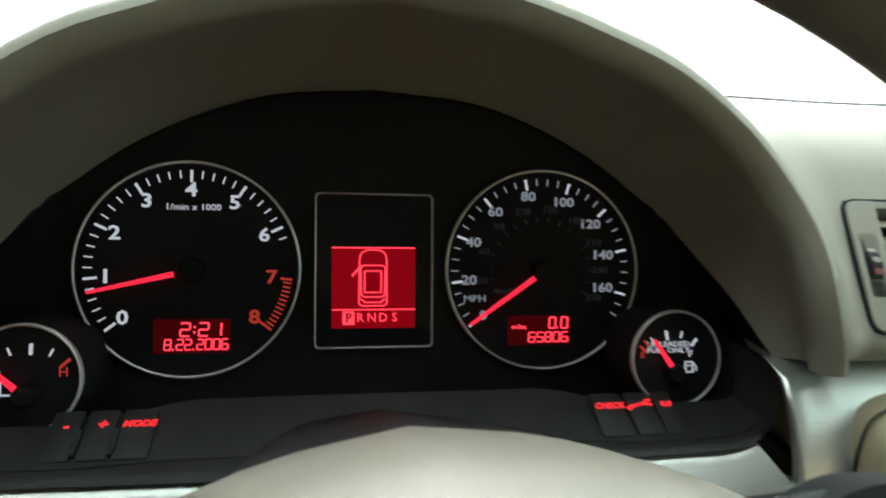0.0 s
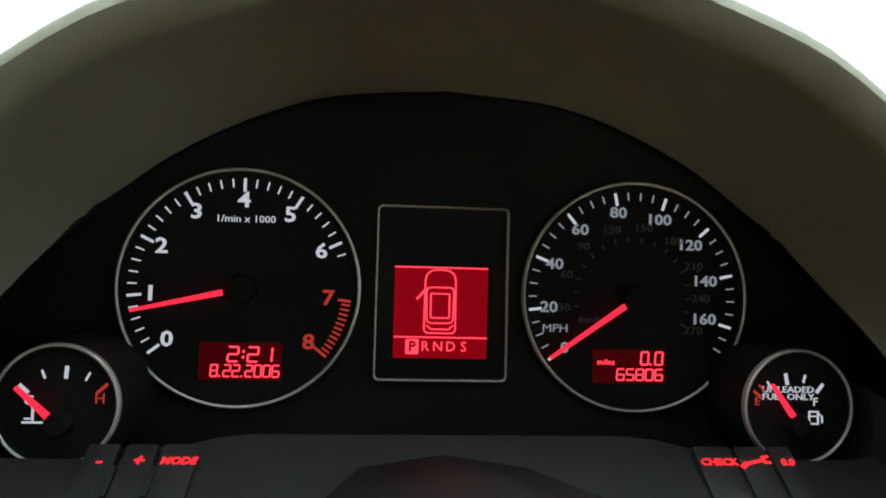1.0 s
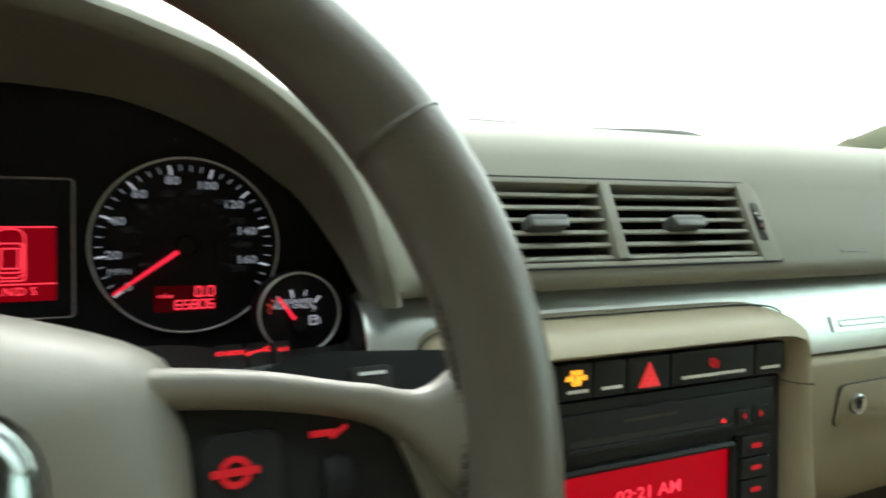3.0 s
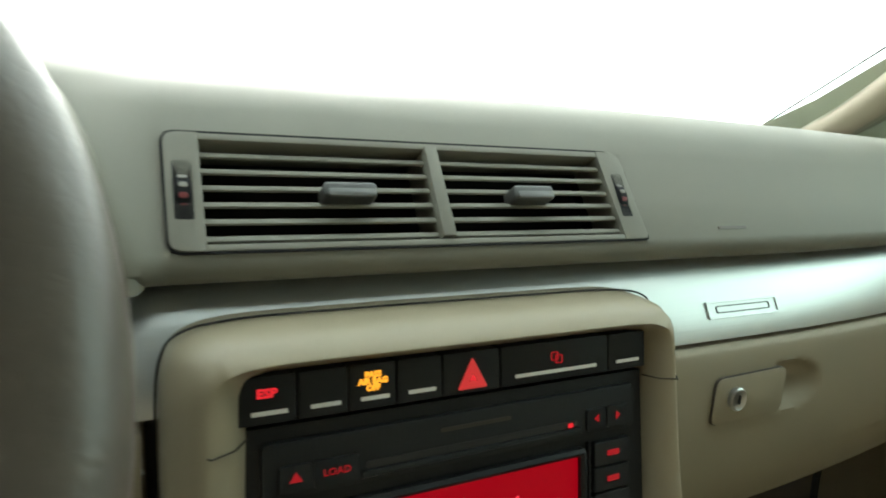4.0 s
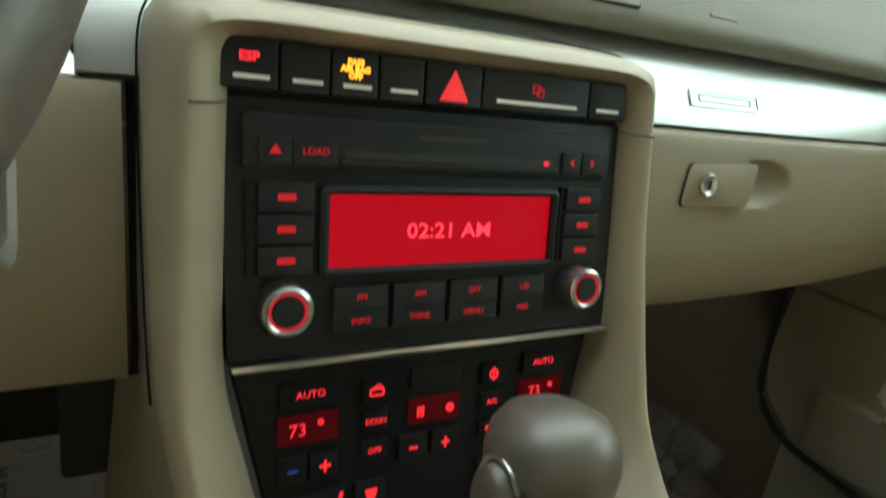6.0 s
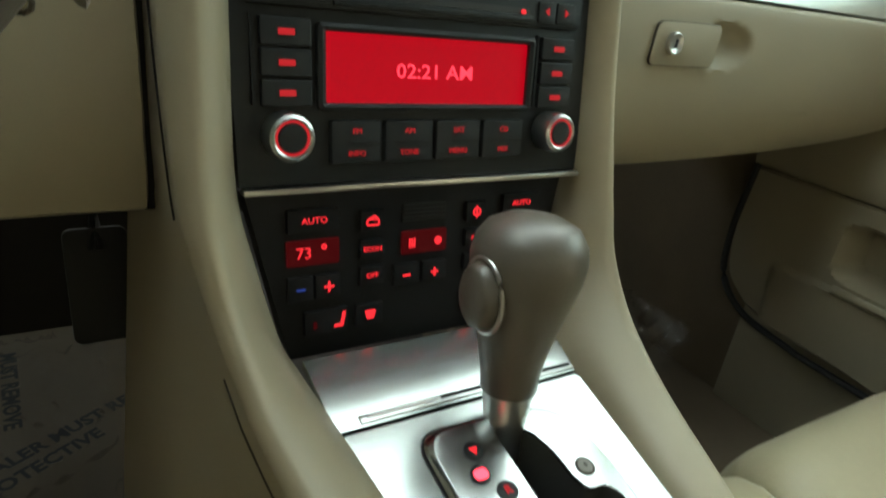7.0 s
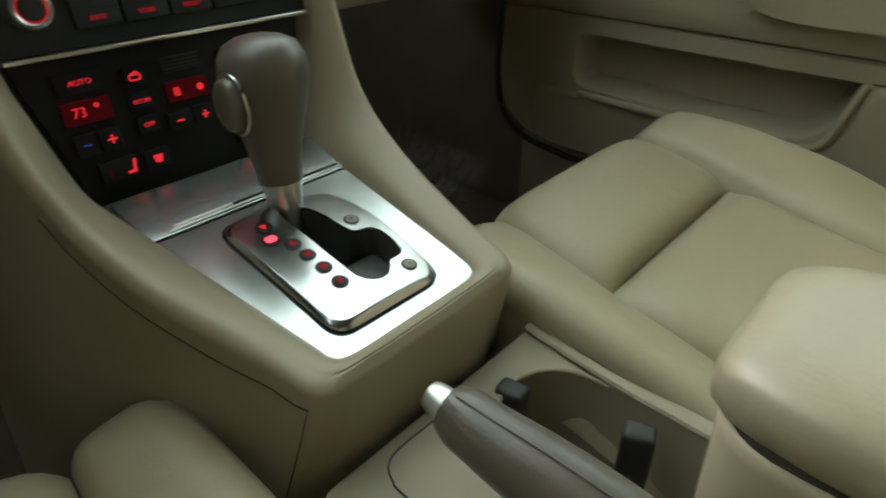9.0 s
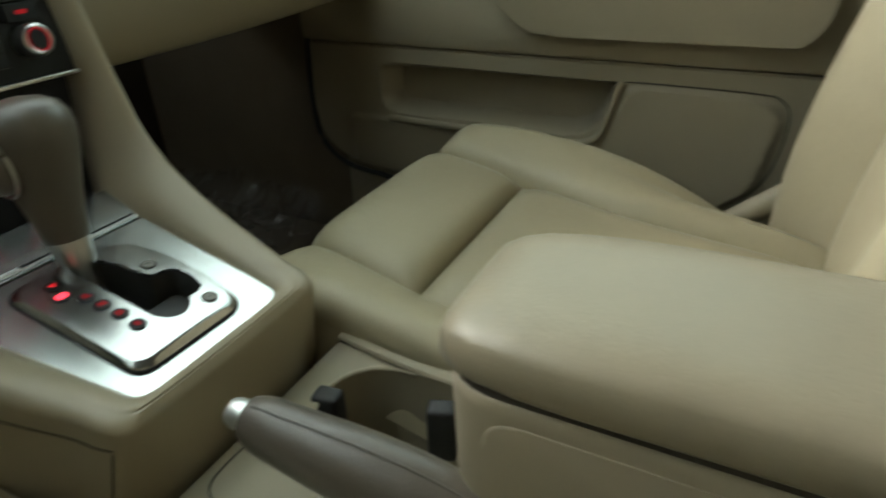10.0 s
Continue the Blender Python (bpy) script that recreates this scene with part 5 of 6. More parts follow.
def word(parent, body, x, z, size, mat, n, wide=1.05):
    return lettering(body, size, mat, parent, SM, x - MID, sv(z), n=n, wide=wide)


def build_radio():
    ra = thing("car_radio", (MID, 0.16, 0.472), "black car radio with a lit red display and two chrome knobs", "radio")
    body = [(-0.1130, sv(0.5895)), (-0.1095, sv(0.4725)), (0.1125, sv(0.4725)), (0.1090, sv(0.5895))]
    part("fascia", slab(body[::-1], -0.02, -0.001, bevel=0.001), CHAR, ra, "matt charcoal fascia", frame_m=SM)
    sbox(ra, "disc_panel", 0.2508, 0.5590, 0.4560, 0.5835, -0.003, 0.0024, CHAR, r=0.003, bevel=0.0014)
    sbox(ra, "disc_slot", 0.2965, 0.5655, 0.4155, 0.5688, 0.0, 0.0029, INK, "black disc slot", r=0.001, bevel=0)
    sbox(ra, "slot_lip", 0.2940, 0.5610, 0.4180, 0.5652, 0.0, 0.0042, CHAR, r=0.001, bevel=0.0012)
    sbox(ra, "name_bar", 0.334, 0.5755, 0.3735, 0.5775, 0.002, 0.0028, DARKCAR, "dark grey plain bar", r=0.0004, bevel=0)
    for x0, x1 in ((0.2575, 0.2720), (0.2725, 0.2930), (0.4215, 0.4345), (0.4355, 0.4500)):
        sbox(ra, "small_button", x0, 0.5615, x1, 0.5735, 0.0, 0.0036, CHAR)
    part("symbol", slab([(0.2648 - MID - 0.0028, sv(0.5662)), (0.2648 - MID + 0.0028, sv(0.5662)), (0.2648 - MID, sv(0.5705))], 0.0034, 0.0040), BTN_RED, ra, frame_m=SM, smooth=0)
    word(ra, "LOAD", 0.2828, 0.5677, 0.0044, BTN_RED, 0.0039)
    for x, d in ((0.4280, -1), (0.4428, 1)):
        u = x - MID
        part("symbol", slab([(u - 0.0012 * d, sv(0.5658)), (u + 0.0016 * d, sv(0.5680)), (u - 0.0012 * d, sv(0.5702))][::d], 0.0034, 0.0040), BTN_RED, ra, frame_m=SM, smooth=0)
    part("slot_lamp", slab(rrect(0.4105 - MID, sv(0.5668), 0.003, 0.0022, 0.0004), 0.0030, 0.0036), RED_LIT, ra, frame_m=SM)

    # display
    rim_i, rim_o = rrect(0.3537 - MID, sv(0.5318), 0.1275, 0.0350, 0.001), rrect(0.3537 - MID, sv(0.5318), 0.1360, 0.0430, 0.003)
    part("display_rim", ring(rim_i, rim_o, -0.004, 0.0030, crown=0.0012), CHAR, ra, frame_m=SM)
    scr = part("display", slab(rrect(0.3537 - MID, sv(0.5318), 0.1280, 0.0355, 0.0008), -0.006, 0.0004), RADIO_RED, ra, "glowing red display", frame_m=SM)
    lettering("02:21 AM", 0.0108, RADIO_TXT, scr, SM, 0.3550 - MID, sv(0.5310), n=0.0008, wide=1.16, name="clock_reading", bold=0.00005)
    # side keys
    for x0, x1 in ((0.2575, 0.2830), (0.4275, 0.4530)):
        for k in range(3):
            zc = 0.5475 - 0.0142 * k
            b = sbox(ra, "side_key", x0, zc - 0.0066, x1, zc + 0.0066, -0.004, 0.0028, CHAR, r=0.0012, bevel=0.001)
            c = (x0 + x1) / 2 - MID
            part("key_mark", slab(rrect(c, sv(zc), 0.0082, 0.0030, 0.0004), 0.0026, 0.0032), BTN_RED, b, "plain red bar", frame_m=SM)
        sbox(ra, "key_rail", x0 - 0.0045 if x0 < MID else x0 - 0.0035, 0.513, x0 - 0.0032 if x0 < MID else x0 - 0.0022, 0.555, -0.002, 0.0018, BLACK, r=0.0005, bevel=0)
    # lower keys
    xe = [0.2915, 0.3225, 0.3545, 0.3865, 0.4185]
    for i, (a, b) in enumerate((("FM", "INFO"), ("AM", "TONE"), ("SAT", "MENU"), ("CD", "MIX"))):
        x0, x1 = xe[i] + 0.0012, xe[i + 1] - 0.0012
        k = sbox(ra, "key", x0, 0.4830, x1, 0.5060, -0.004, 0.0032, CHAR, r=0.0016, bevel=0.0012)
        word(k, a, (x0 + x1) / 2, 0.5002, 0.0042, BTN_RED, 0.0035)
        word(k, b, (x0 + x1) / 2, 0.4885, 0.0042, BTN_RED, 0.0035)
        sbox(k, "key_split", x0 + 0.010 if i % 2 == 0 else x0 + 0.006, 0.4938, x1, 0.4944, 0.0, 0.0036, BLACK, r=0.0002, bevel=0)
    # knobs
    for x in (0.2690, 0.4390):
        km = SM @ pose(x - MID, sv(0.4985), 0)
        kn = part("knob", lathe([(0, -0.004), (0.0122, -0.004), (0.0122, 0.010), (0.0114, 0.0130), (0.0098, 0.0142), (0.0088, 0.0136), (0.0088, 0.0110), (0, 0.0110)], 40), STEEL, ra, "ribbed chrome rotary knob", frame_m=km)
        part("knob_cap", lathe([(0, 0.010), (0.0076, 0.010), (0.0076, 0.0128), (0.0066, 0.0138), (0, 0.0140)], 32), CHAR, kn, frame_m=km)
        part("light_ring", ring(circle(0, 0, 0.0075, 32), circle(0, 0, 0.0088, 32), 0.010, 0.0132), BTN_RED, kn, "red light ring", frame_m=km)
    st = box(-0.1085, sv(0.4690), -0.006, 0.1115, sv(0.4722), 0.0042, bevel=0.0012)
    part("chrome_strip", st, STEEL, ra, "thin chrome strip", frame_m=SM)
    return ra


def build_climate():
    cc = thing("climate_panel", (MID, 0.14, 0.37), "black climate control panel with red lit symbols", "control panel")
    out = [(-0.1070, sv(0.4690)), (-0.0850, sv(0.3720)), (0.0850, sv(0.3720)), (0.1030, sv(0.4690))]
    part("fascia", slab(out[::-1], -0.02, -0.0045, bevel=0.001), BLACK, cc, "matt black fascia", frame_m=SM)
    def key(x0, z0, x1, z1):
        return sbox(cc, "key", x0, z0, x1, z1, -0.006, -0.0016, BLACK, r=0.001, bevel=0.0007)
    n = -0.0013
    for mir in (0, 1):
        X = (lambda x: x) if not mir else (lambda x: 2 * 0.3545 - x)
        def k2(x0, z0, x1, z1):
            a, b = sorted((X(x0), X(x1)))
            return key(a, z0, b, z1)
        k = k2(0.2695, 0.4465, 0.2990, 0.4590)
        word(k, "AUTO", X(0.2845), 0.4528, 0.0050, RED_LIT, n)
        d = sbox(cc, "temperature_display", min(X(0.2690), X(0.2990)), 0.4275, max(X(0.2690), X(0.2990)), 0.4420, -0.006, -0.0026, LCD_DIM, "small dark display with red figures", r=0.0008, bevel=0)
        word(d, "73", X(0.2785) if not mir else X(0.2890), 0.4345, 0.0092, RED_LIT, -0.0022, 1.0)
        part("degree_mark", stroke(circle((X(0.2900) if not mir else X(0.2775)) - MID, sv(0.4375), 0.0012, 8), 0.0009, -0.0026, -0.0020, close=True), RED_LIT, d, frame_m=SM, smooth=0)
        k = k2(0.2690, 0.4070, 0.2835, 0.4215)
        part("symbol", slab(rrect(X(0.2762) - MID, sv(0.4143), 0.0050, 0.0013, 0.0003), -0.0018, -0.0012), BLUE_LIT, k, frame_m=SM)
        k = k2(0.2845, 0.4070, 0.2995, 0.4215)
        bm = stroke([(X(0.2925) - MID - 0.0026, sv(0.4143)), (X(0.2925) - MID + 0.0026, sv(0.4143))], 0.0013, -0.0018, -0.0012)
        stroke([(X(0.2925) - MID, sv(0.4143 - 0.0026)), (X(0.2925) - MID, sv(0.4143 + 0.0026))], 0.0013, -0.0018, -0.0011, bm)
        part("symbol", bm, RED_LIT, k, frame_m=SM, smooth=0)
        k = k2(0.2780, 0.3855, 0.3040, 0.4005)
        bm = stroke([(X(0.2985) - MID - 0.0025, sv(0.3900)), (X(0.2985) - MID + 0.0015, sv(0.3900)), (X(0.2985) - MID + 0.0030, sv(0.3975))], 0.0019, -0.0018, -0.0012)
        part("seat_symbol", bm, RED_LIT, k, frame_m=SM, smooth=0)
        part("symbol", slab(rrect(X(0.2840) - MID, sv(0.392), 0.0022, 0.0042, 0.0005), -0.0018, -0.0012), LCD_DIM, k, frame_m=SM)
        k = k2(0.3115, 0.4435, 0.3265, 0.4560)
        if not mir:
            bm = stroke(rrect(X(0.319) - MID, sv(0.4490), 0.0072, 0.0034, 0.001), 0.0010, -0.0018, -0.0012, close=True)
            stroke([(X(0.319) - MID - 0.002, sv(0.4512)), (X(0.319) - MID + 0.001, sv(0.4526)), (X(0.319) - MID + 0.003, sv(0.451))], 0.0010, -0.0018, -0.0012, bm)
        else:
            bm = stroke([(X(0.319) - MID, sv(0.4460)), (X(0.319) - MID, sv(0.4530))], 0.0010, -0.0018, -0.0012)
            stroke(circle(X(0.319) - MID, sv(0.4495), 0.0026, 8), 0.0010, -0.0018, -0.0012, bm, close=True)
        part("symbol", bm, RED_LIT, k, frame_m=SM, smooth=0)
        k = k2(0.3115, 0.4275, 0.3265, 0.4390)
        word(k, "ECON" if not mir else "A/C", X(0.319), 0.4332, 0.0040, RED_LIT, n)
        k = k2(0.3115, 0.4115, 0.3265, 0.4230)
        if not mir:
            word(k, "OFF", X(0.319), 0.4172, 0.0042, RED_LIT, n)
        else:
            part("symbol", slab(rrect(X(0.319) - MID, sv(0.4172), 0.006, 0.004, 0.0015), -0.0018, -0.0012), RED_LIT, k, frame_m=SM)
        k = k2(0.3090, 0.3860, 0.3265, 0.4000)
        bm = slab(round_poly([(X(0.3180) - MID - 0.0036, sv(0.3960)), (X(0.3180) - MID - 0.0022, sv(0.3905)), (X(0.3180) - MID + 0.0022, sv(0.3905)), (X(0.3180) - MID + 0.0036, sv(0.3960))], 0.0008), -0.0018, -0.0012)
        part("defrost_symbol", bm, RED_LIT, k, frame_m=SM)
    sbox(cc, "sensor_grille", 0.3390, 0.4470, 0.3680, 0.4575, -0.006, -0.0030, INK, r=0.0008, bevel=0)
    for i in range(4):
        sbox(cc, "grille_bar", 0.3395, 0.4482 + 0.0024 * i, 0.3675, 0.4490 + 0.0024 * i, -0.004, -0.0022, BLACK, r=0.0002, bevel=0)
    d = sbox(cc, "fan_display", 0.3385, 0.4270, 0.3690, 0.4410, -0.006, -0.0026, LCD_DIM, "small dark fan display with red bars", r=0.0008, bevel=0)
    bm = bmesh.new()
    for i in range(3):
        stroke([(0.3435 + 0.0016 * i - MID, sv(0.4312)), (0.3435 + 0.0016 * i - MID, sv(0.4365))], 0.0009, -0.0026, -0.0020, bm)
    slab(circle(0.3630 - MID, sv(0.4338), 0.0026, 10), -0.0026, -0.0020, bm)
    part("fan_symbol", bm, RED_LIT, d, frame_m=SM, smooth=0)
    for x, s in ((0.3415, "-"), (0.3610, "+")):
        k = key(x - 0.0085, 0.4080, x + 0.0085, 0.4215)
        bm = stroke([(x - MID - 0.0022, sv(0.4143)), (x - MID + 0.0022, sv(0.4143))], 0.0012, -0.0018, -0.0012)
        if s == "+":
            stroke([(x - MID, sv(0.4119)), (x - MID, sv(0.4167))], 0.0012, -0.0018, -0.0011, bm)
        part("symbol", bm, RED_LIT, k, frame_m=SM, smooth=0)
    return cc


def build_gear():
    gs = thing("gear_selector", (0.3585, 0.01, 0.351), "gear selector with taupe leather knob in a satin metal gate", "gear lever")
    o = round_poly([(-0.0460, -0.0530), (0.0400, -0.0548), (0.0490, 0.0200), (0.0395, 0.0640), (-0.0465, 0.0690)], [0.014, 0.016, 0.05, 0.025, 0.016], 6)
    sh = lambda k, d=0.0: [(p[0] * k, 0.008 + (p[1] - 0.008) * k + d) for p in o]
    rows = [[(u, v, n) for u, v in sh(s)] for s, n in ((1.03, -0.002), (1.03, 0.0012), (1.02, 0.0020), (0.99, 0.0020))]
    part("gate_base", grid(rows[:4], wrap=True), BLACK, gs, "dark gasket", frame_m=GM)
    # gate plate with its opening cut through
    hole = round_poly([(-0.0090, 0.0565), (0.0040, 0.0565), (0.0125, 0.0470), (0.0165, 0.0330), (0.0172, 0.0180), (0.0205, 0.0090), (0.0320, 0.0080), (0.0368, 0.0020), (0.0372, -0.0100), (0.0338, -0.0238), (0.0285, -0.0268),
                       (0.0190, -0.0268), (0.0160, -0.0310), (0.0095, -0.0362), (0.0020, -0.0370), (-0.0050, -0.0325), (-0.0090, -0.0240), (-0.0092, 0.0000), (-0.0088, 0.0280)], 0.003, 3)
    crown = lambda u, v: 0.0082 - 0.0024 * (u / 0.046) ** 2 - 0.0014 * ((v - 0.008) / 0.062) ** 2
    core = GATE_CORE
    hole = rayed([(p[0], p[1]) for p in hole], core)
    top = rayed(sh(0.94), core)
    span = [[(lerp(a[0], b[0], k / 6), lerp(a[1], b[1], k / 6)) for a, b in zip(hole, top)] for k in range(7)]
    part("gate_face", grid([[(u, v, crown(u, v)) for u, v in r] for r in span], wrap=True), GATEMET, gs, "satin nickel gate plate", frame_m=GM, smooth=60)
    bm = bmesh.new()
    grid([[(u, v, crown(u, v)) for u, v in top], [(u, v, crown(u, v) - 0.0003) for u, v in rayed(sh(0.955), core)], [(u, v, crown(u, v) - 0.0010) for u, v in rayed(sh(0.972), core)], [(u, v, 0.0036) for u, v in rayed(sh(0.990), core)], [(u, v, 0.0020) for u, v in rayed(sh(1.012), core)]], bm, wrap=True)
    grid([[(u, v, crown(u, v)) for u, v in hole], [(u, v, 0.0050) for u, v in hole]], bm, wrap=True)
    part("gate_well", grid([[(u, v, 0.0050) for u, v in hole], [(u, v, -0.032) for u, v in hole]], wrap=True), GATEIN, gs, "dark grey inside of the gate", frame_m=GM)
    part("gate_edge", bm, GATEMET, gs, "rounded edge of the gate plate", frame_m=GM, smooth=50)
    part("gate_floor", slab(rrect(0.010, 0.008, 0.066, 0.12, 0.004), -0.034, -0.026), RUBBER, gs, frame_m=GM)
    part("slide_cover", slab(rrect(0.012, -0.018, 0.042, 0.040, 0.006), -0.026, -0.012, bevel=0.003), GATEIN, gs, "dark sliding cover in the gate", frame_m=GM)
    for i, (u, v) in enumerate(((-0.0250, 0.0478), (-0.0288, 0.0345), (-0.0206, 0.0223), (-0.0198, 0.0083), (-0.0192, -0.0069), (-0.0196, -0.0229))):
        dm = GM @ pose(u, v, crown(u, v) - 0.0001)
        b = part("gear_lamp", lathe([(0, 0), (0.0054, 0), (0.0054, 0.0006), (0.0044, 0.0009), (0, 0.0008)], 20), CHAR, gs, "small round gear indicator", frame_m=dm)
        if i == 0:
            part("symbol", slab([(-0.0024, 0.0016), (0.0024, 0.0016), (0, -0.0026)][::-1], 0.0008, 0.0014), RED_LIT, b, frame_m=dm, smooth=0)
        elif i == 1:
            part("lit_letter", slab(rrect(0, 0, 0.0076, 0.0056, 0.0022), 0.0008, 0.0014), LAMP_LIT, b, "brightly lit red letter", frame_m=dm)
        else:
            lettering("xxRNDS"[i], 0.0056, BTN_RED, b, dm, 0, 0, n=0.0012, name="letter", bold=0.0003)
    for u, v, ch in ((0.0271, 0.0202, "+"), (0.0264, -0.0374, "-")):
        dm = GM @ pose(u, v, crown(u, v) - 0.0001)
        b = part("gear_lamp", lathe([(0, 0), (0.0054, 0), (0.0054, 0.0006), (0.0044, 0.0009), (0, 0.0008)], 20), DARKCAR, gs, frame_m=dm)
        part("lamp_cap", lathe([(0, 0.0004), (0.0042, 0.0004), (0.0040, 0.0012), (0, 0.0013)], 20), HUBPL, b, frame_m=dm)
        lettering(ch, 0.0060, DARKCAR, b, dm, 0, 0, n=0.0016, name="letter")
    # lever
    L = Matrix.Translation((0.3615, 0.0565, 0.349)) @ pose(0, 0, 0, -9, 2, 0)
    part("shaft", lathe([(0, -0.01), (0.0100, -0.01), (0.0105, 0.01), (0.0135, 0.034), (0.0138, 0.042), (0, 0.042)], 24), STEEL, gs, "satin metal shaft", frame_m=L)
    prof = [(0.0140, 0.0375), (0.0148, 0.0385), (0.0150, 0.044), (0.0172, 0.058), (0.0205, 0.074), (0.0245, 0.090), (0.0272, 0.103), (0.0278, 0.112), (0.0262, 0.121), (0.0215, 0.1285), (0.0130, 0.133), (0.004, 0.1345), (0.0005, 0.1346)]
    rows = []
    for r, h in [(0.0, 0.0375)] + prof:
        k = max(0, (h - 0.06) / 0.07)
        rows.append([(r * 1.02 * math.cos(a) + 0.001 * k, r * (1.05 + 0.12 * k) * math.sin(a) - 0.004 * k, h) for a in (2 * math.pi * q / 32 for q in range(32))])
    part("knob", grid(rows, wrap=True, caps=True), TAUPE, gs, "taupe leather grip with a stitched front", frame_m=L)
    rows = []
    for d, k in ((0.010, 1.0), (0.017, 1.0), (0.0210, 0.93), (0.0228, 0.78), (0.0232, 0.4), (0.0232, 0.02)):
        rows.append([(-d - 0.010, 0.0135 * k * math.cos(a) - 0.004, 0.095 + 0.0170 * k * math.sin(a) + 0.001 * (1 - k)) for a in (2 * math.pi * q / 24 for q in range(24))])
    part("release_button", grid(rows, wrap=True, caps=True), TAUPE, gs, "taupe thumb button on the grip", frame_m=L)
    loopp = [(-0.0252 - 0.001 * math.sin(a), 0.0152 * math.cos(a) - 0.004, 0.095 + 0.0190 * math.sin(a)) for a in (2 * math.pi * q / 32 for q in range(33))]
    part("button_ring", tube(loopp, 0.0013, 8, caps=False), STEEL, gs, "thin bright ring round the button", frame_m=L)
    return gs


# ---- seats ----
def seat_surface(cx, s0, s1, y0, y1, top):
    """A patch of a seat cushion: across between the seams s0(y) and s1(y), back from y0 to y1."""
    def f(u, v):
        y = lerp(y0, y1, v)
        x = cx + lerp(s0(y), s1(y), u)
        z = top(x - cx, y)
        e = 0.004
        nx = -(top(x - cx + e, y) - top(x - cx - e, y)) / (2 * e)
        ny = -(top(x - cx, y + e) - top(x - cx, y - e)) / (2 * e)
        return (x, y, z), Vector((nx, ny, 1)).normalized()
    return f


def cushion_top(front, height, left, right):
    def top(s, y):
        d = front - y
        nose = height - 0.085 * max(0.0, 1 - d / 0.075) ** 2.4
        slope = -0.16 * max(0.0, d - 0.03) + 0.08 * max(0.0, d - 0.18)
        w = max(0.0, left(y) - s, s - right(y))
        bolster = (0.021 if s > 0 else 0.026) * (1 - math.exp(-(w / 0.05) ** 2)) * min(1.0, max(0.0, d) / 0.15) ** 0.8 - 0.45 * max(0.0, abs(s) - 0.215) ** 1.0 * (1 if abs(s) > 0.215 else 0)
        fall = 1.05 * max(0.0, d - 0.17) ** 2 * min(1.0, max(0.0, abs(s) - 0.13) / 0.05)
        return nose + slope + bolster - fall
    return top


def build_seat(cx, front, height, label, seams, s=1):
    seat = thing("car_seat", (cx, front - 0.25, 0.0), label, "seat", "front seats")
    def along(table, gap=0.0):
        """A seam's place across the seat, by its distance from the front edge."""
        return lambda y: curve_at(table, max(table[0][0], min(table[-1][0], front - y)))[0] + gap
    lt, rt = seams
    left, right = along(lt), along(rt)
    top = cushion_top(front, height, left, right)
    cu = part("seat_cushion", pillow(seat_surface(cx, left, right, front, front - 0.168, top), 28, 26, 0.010, 0.013, 0.06, power=7), CREAM, seat, "smooth cream leather thigh panel")
    part("seat_panel", pillow(seat_surface(cx, left, right, front - 0.169, front - 0.50, top), 28, 30, 0.009, 0.013, 0.06, power=8), CREAM, cu)
    part("side_bolster", pillow(seat_surface(cx, lambda y: -0.238, along(lt, -0.001), front + 0.004, front - 0.52, top), 20, 36, 0.010, 0.013, 0.05, power=5), CREAM, cu, "raised cream leather side bolster")
    part("side_bolster", pillow(seat_surface(cx, along(rt, 0.001), lambda y: 0.243, front + 0.004, front - 0.52, top), 22, 36, 0.010, 0.013, 0.10, power=5), CREAM, cu, "raised cream leather side bolster")
    part("seat_base", box(cx - 0.225, front - 0.50, 0.06, cx + 0.225, front - 0.03, height - 0.085, bevel=0.02), BEIGE, seat, "beige plastic seat base")
    part("side_valance", box(cx - s * 0.250, front - 0.50, 0.10, cx - s * 0.228, front - 0.02, height - 0.07, bevel=0.008), BEIGE, seat)
    for q in (-1, 1):
        part("seat_rail", box(cx + q * 0.19 - 0.02, front - 0.50, 0.0, cx + q * 0.19 + 0.02, front + 0.02, 0.07, bevel=0.006), DARKCAR, seat)
    if s > 0:
        lever = smooth_path([(cx + 0.258, front - 0.395, 0.196), (cx + 0.262, front - 0.425, 0.222), (cx + 0.262, front - 0.47, 0.262), (cx + 0.255, front - 0.50, 0.30)], 10)
        part("recliner_cover", tube(lever, 0.016, 10), BEIGE, seat, "beige cover of the backrest hinge")
    # backrest
    def back(s0, s1, h0, h1, wing):
        def f(u, v):
            x = lerp(s0, s1, u)
            h = lerp(h0, h1, v)
            w = max(0.0, abs(x) - 0.14)
            narrow = 1 - 0.18 * (h / 0.62) ** 3
            y = front - 0.498 - 0.36 * h + 0.05 * math.sin(h * 4.2) + wing * (1 - math.exp(-(w / 0.05) ** 2))
            return (cx + x * narrow, y, height - 0.085 + h), Vector((0, 0.94, 0.34))
        return f
    bk = part("backrest", pillow(back(-0.140, 0.140, 0.0, 0.62, 0.0), 18, 26, 0.012, 0.006, 0.09, power=6), CREAM, seat, "cream leather backrest")
    for a, b in ((-0.245, -0.141), (0.141, 0.245)):
        part("back_bolster", pillow(back(a, b, 0.0, 0.62, 0.055), 14, 26, 0.014, 0.006, 0.10, power=4), CREAM, bk)
    hd = pillow(lambda u, v: ((cx + lerp(-0.12, 0.12, u), front - 0.455 - 0.36 * 0.70 - 0.01, height + lerp(0.55, 0.72, v)), Vector((0, 0.96, 0.26))), 14, 12, 0.02, 0.01, 0.08, power=3)
    part("headrest", hd, CREAM, bk, "cream leather headrest")
    return seat


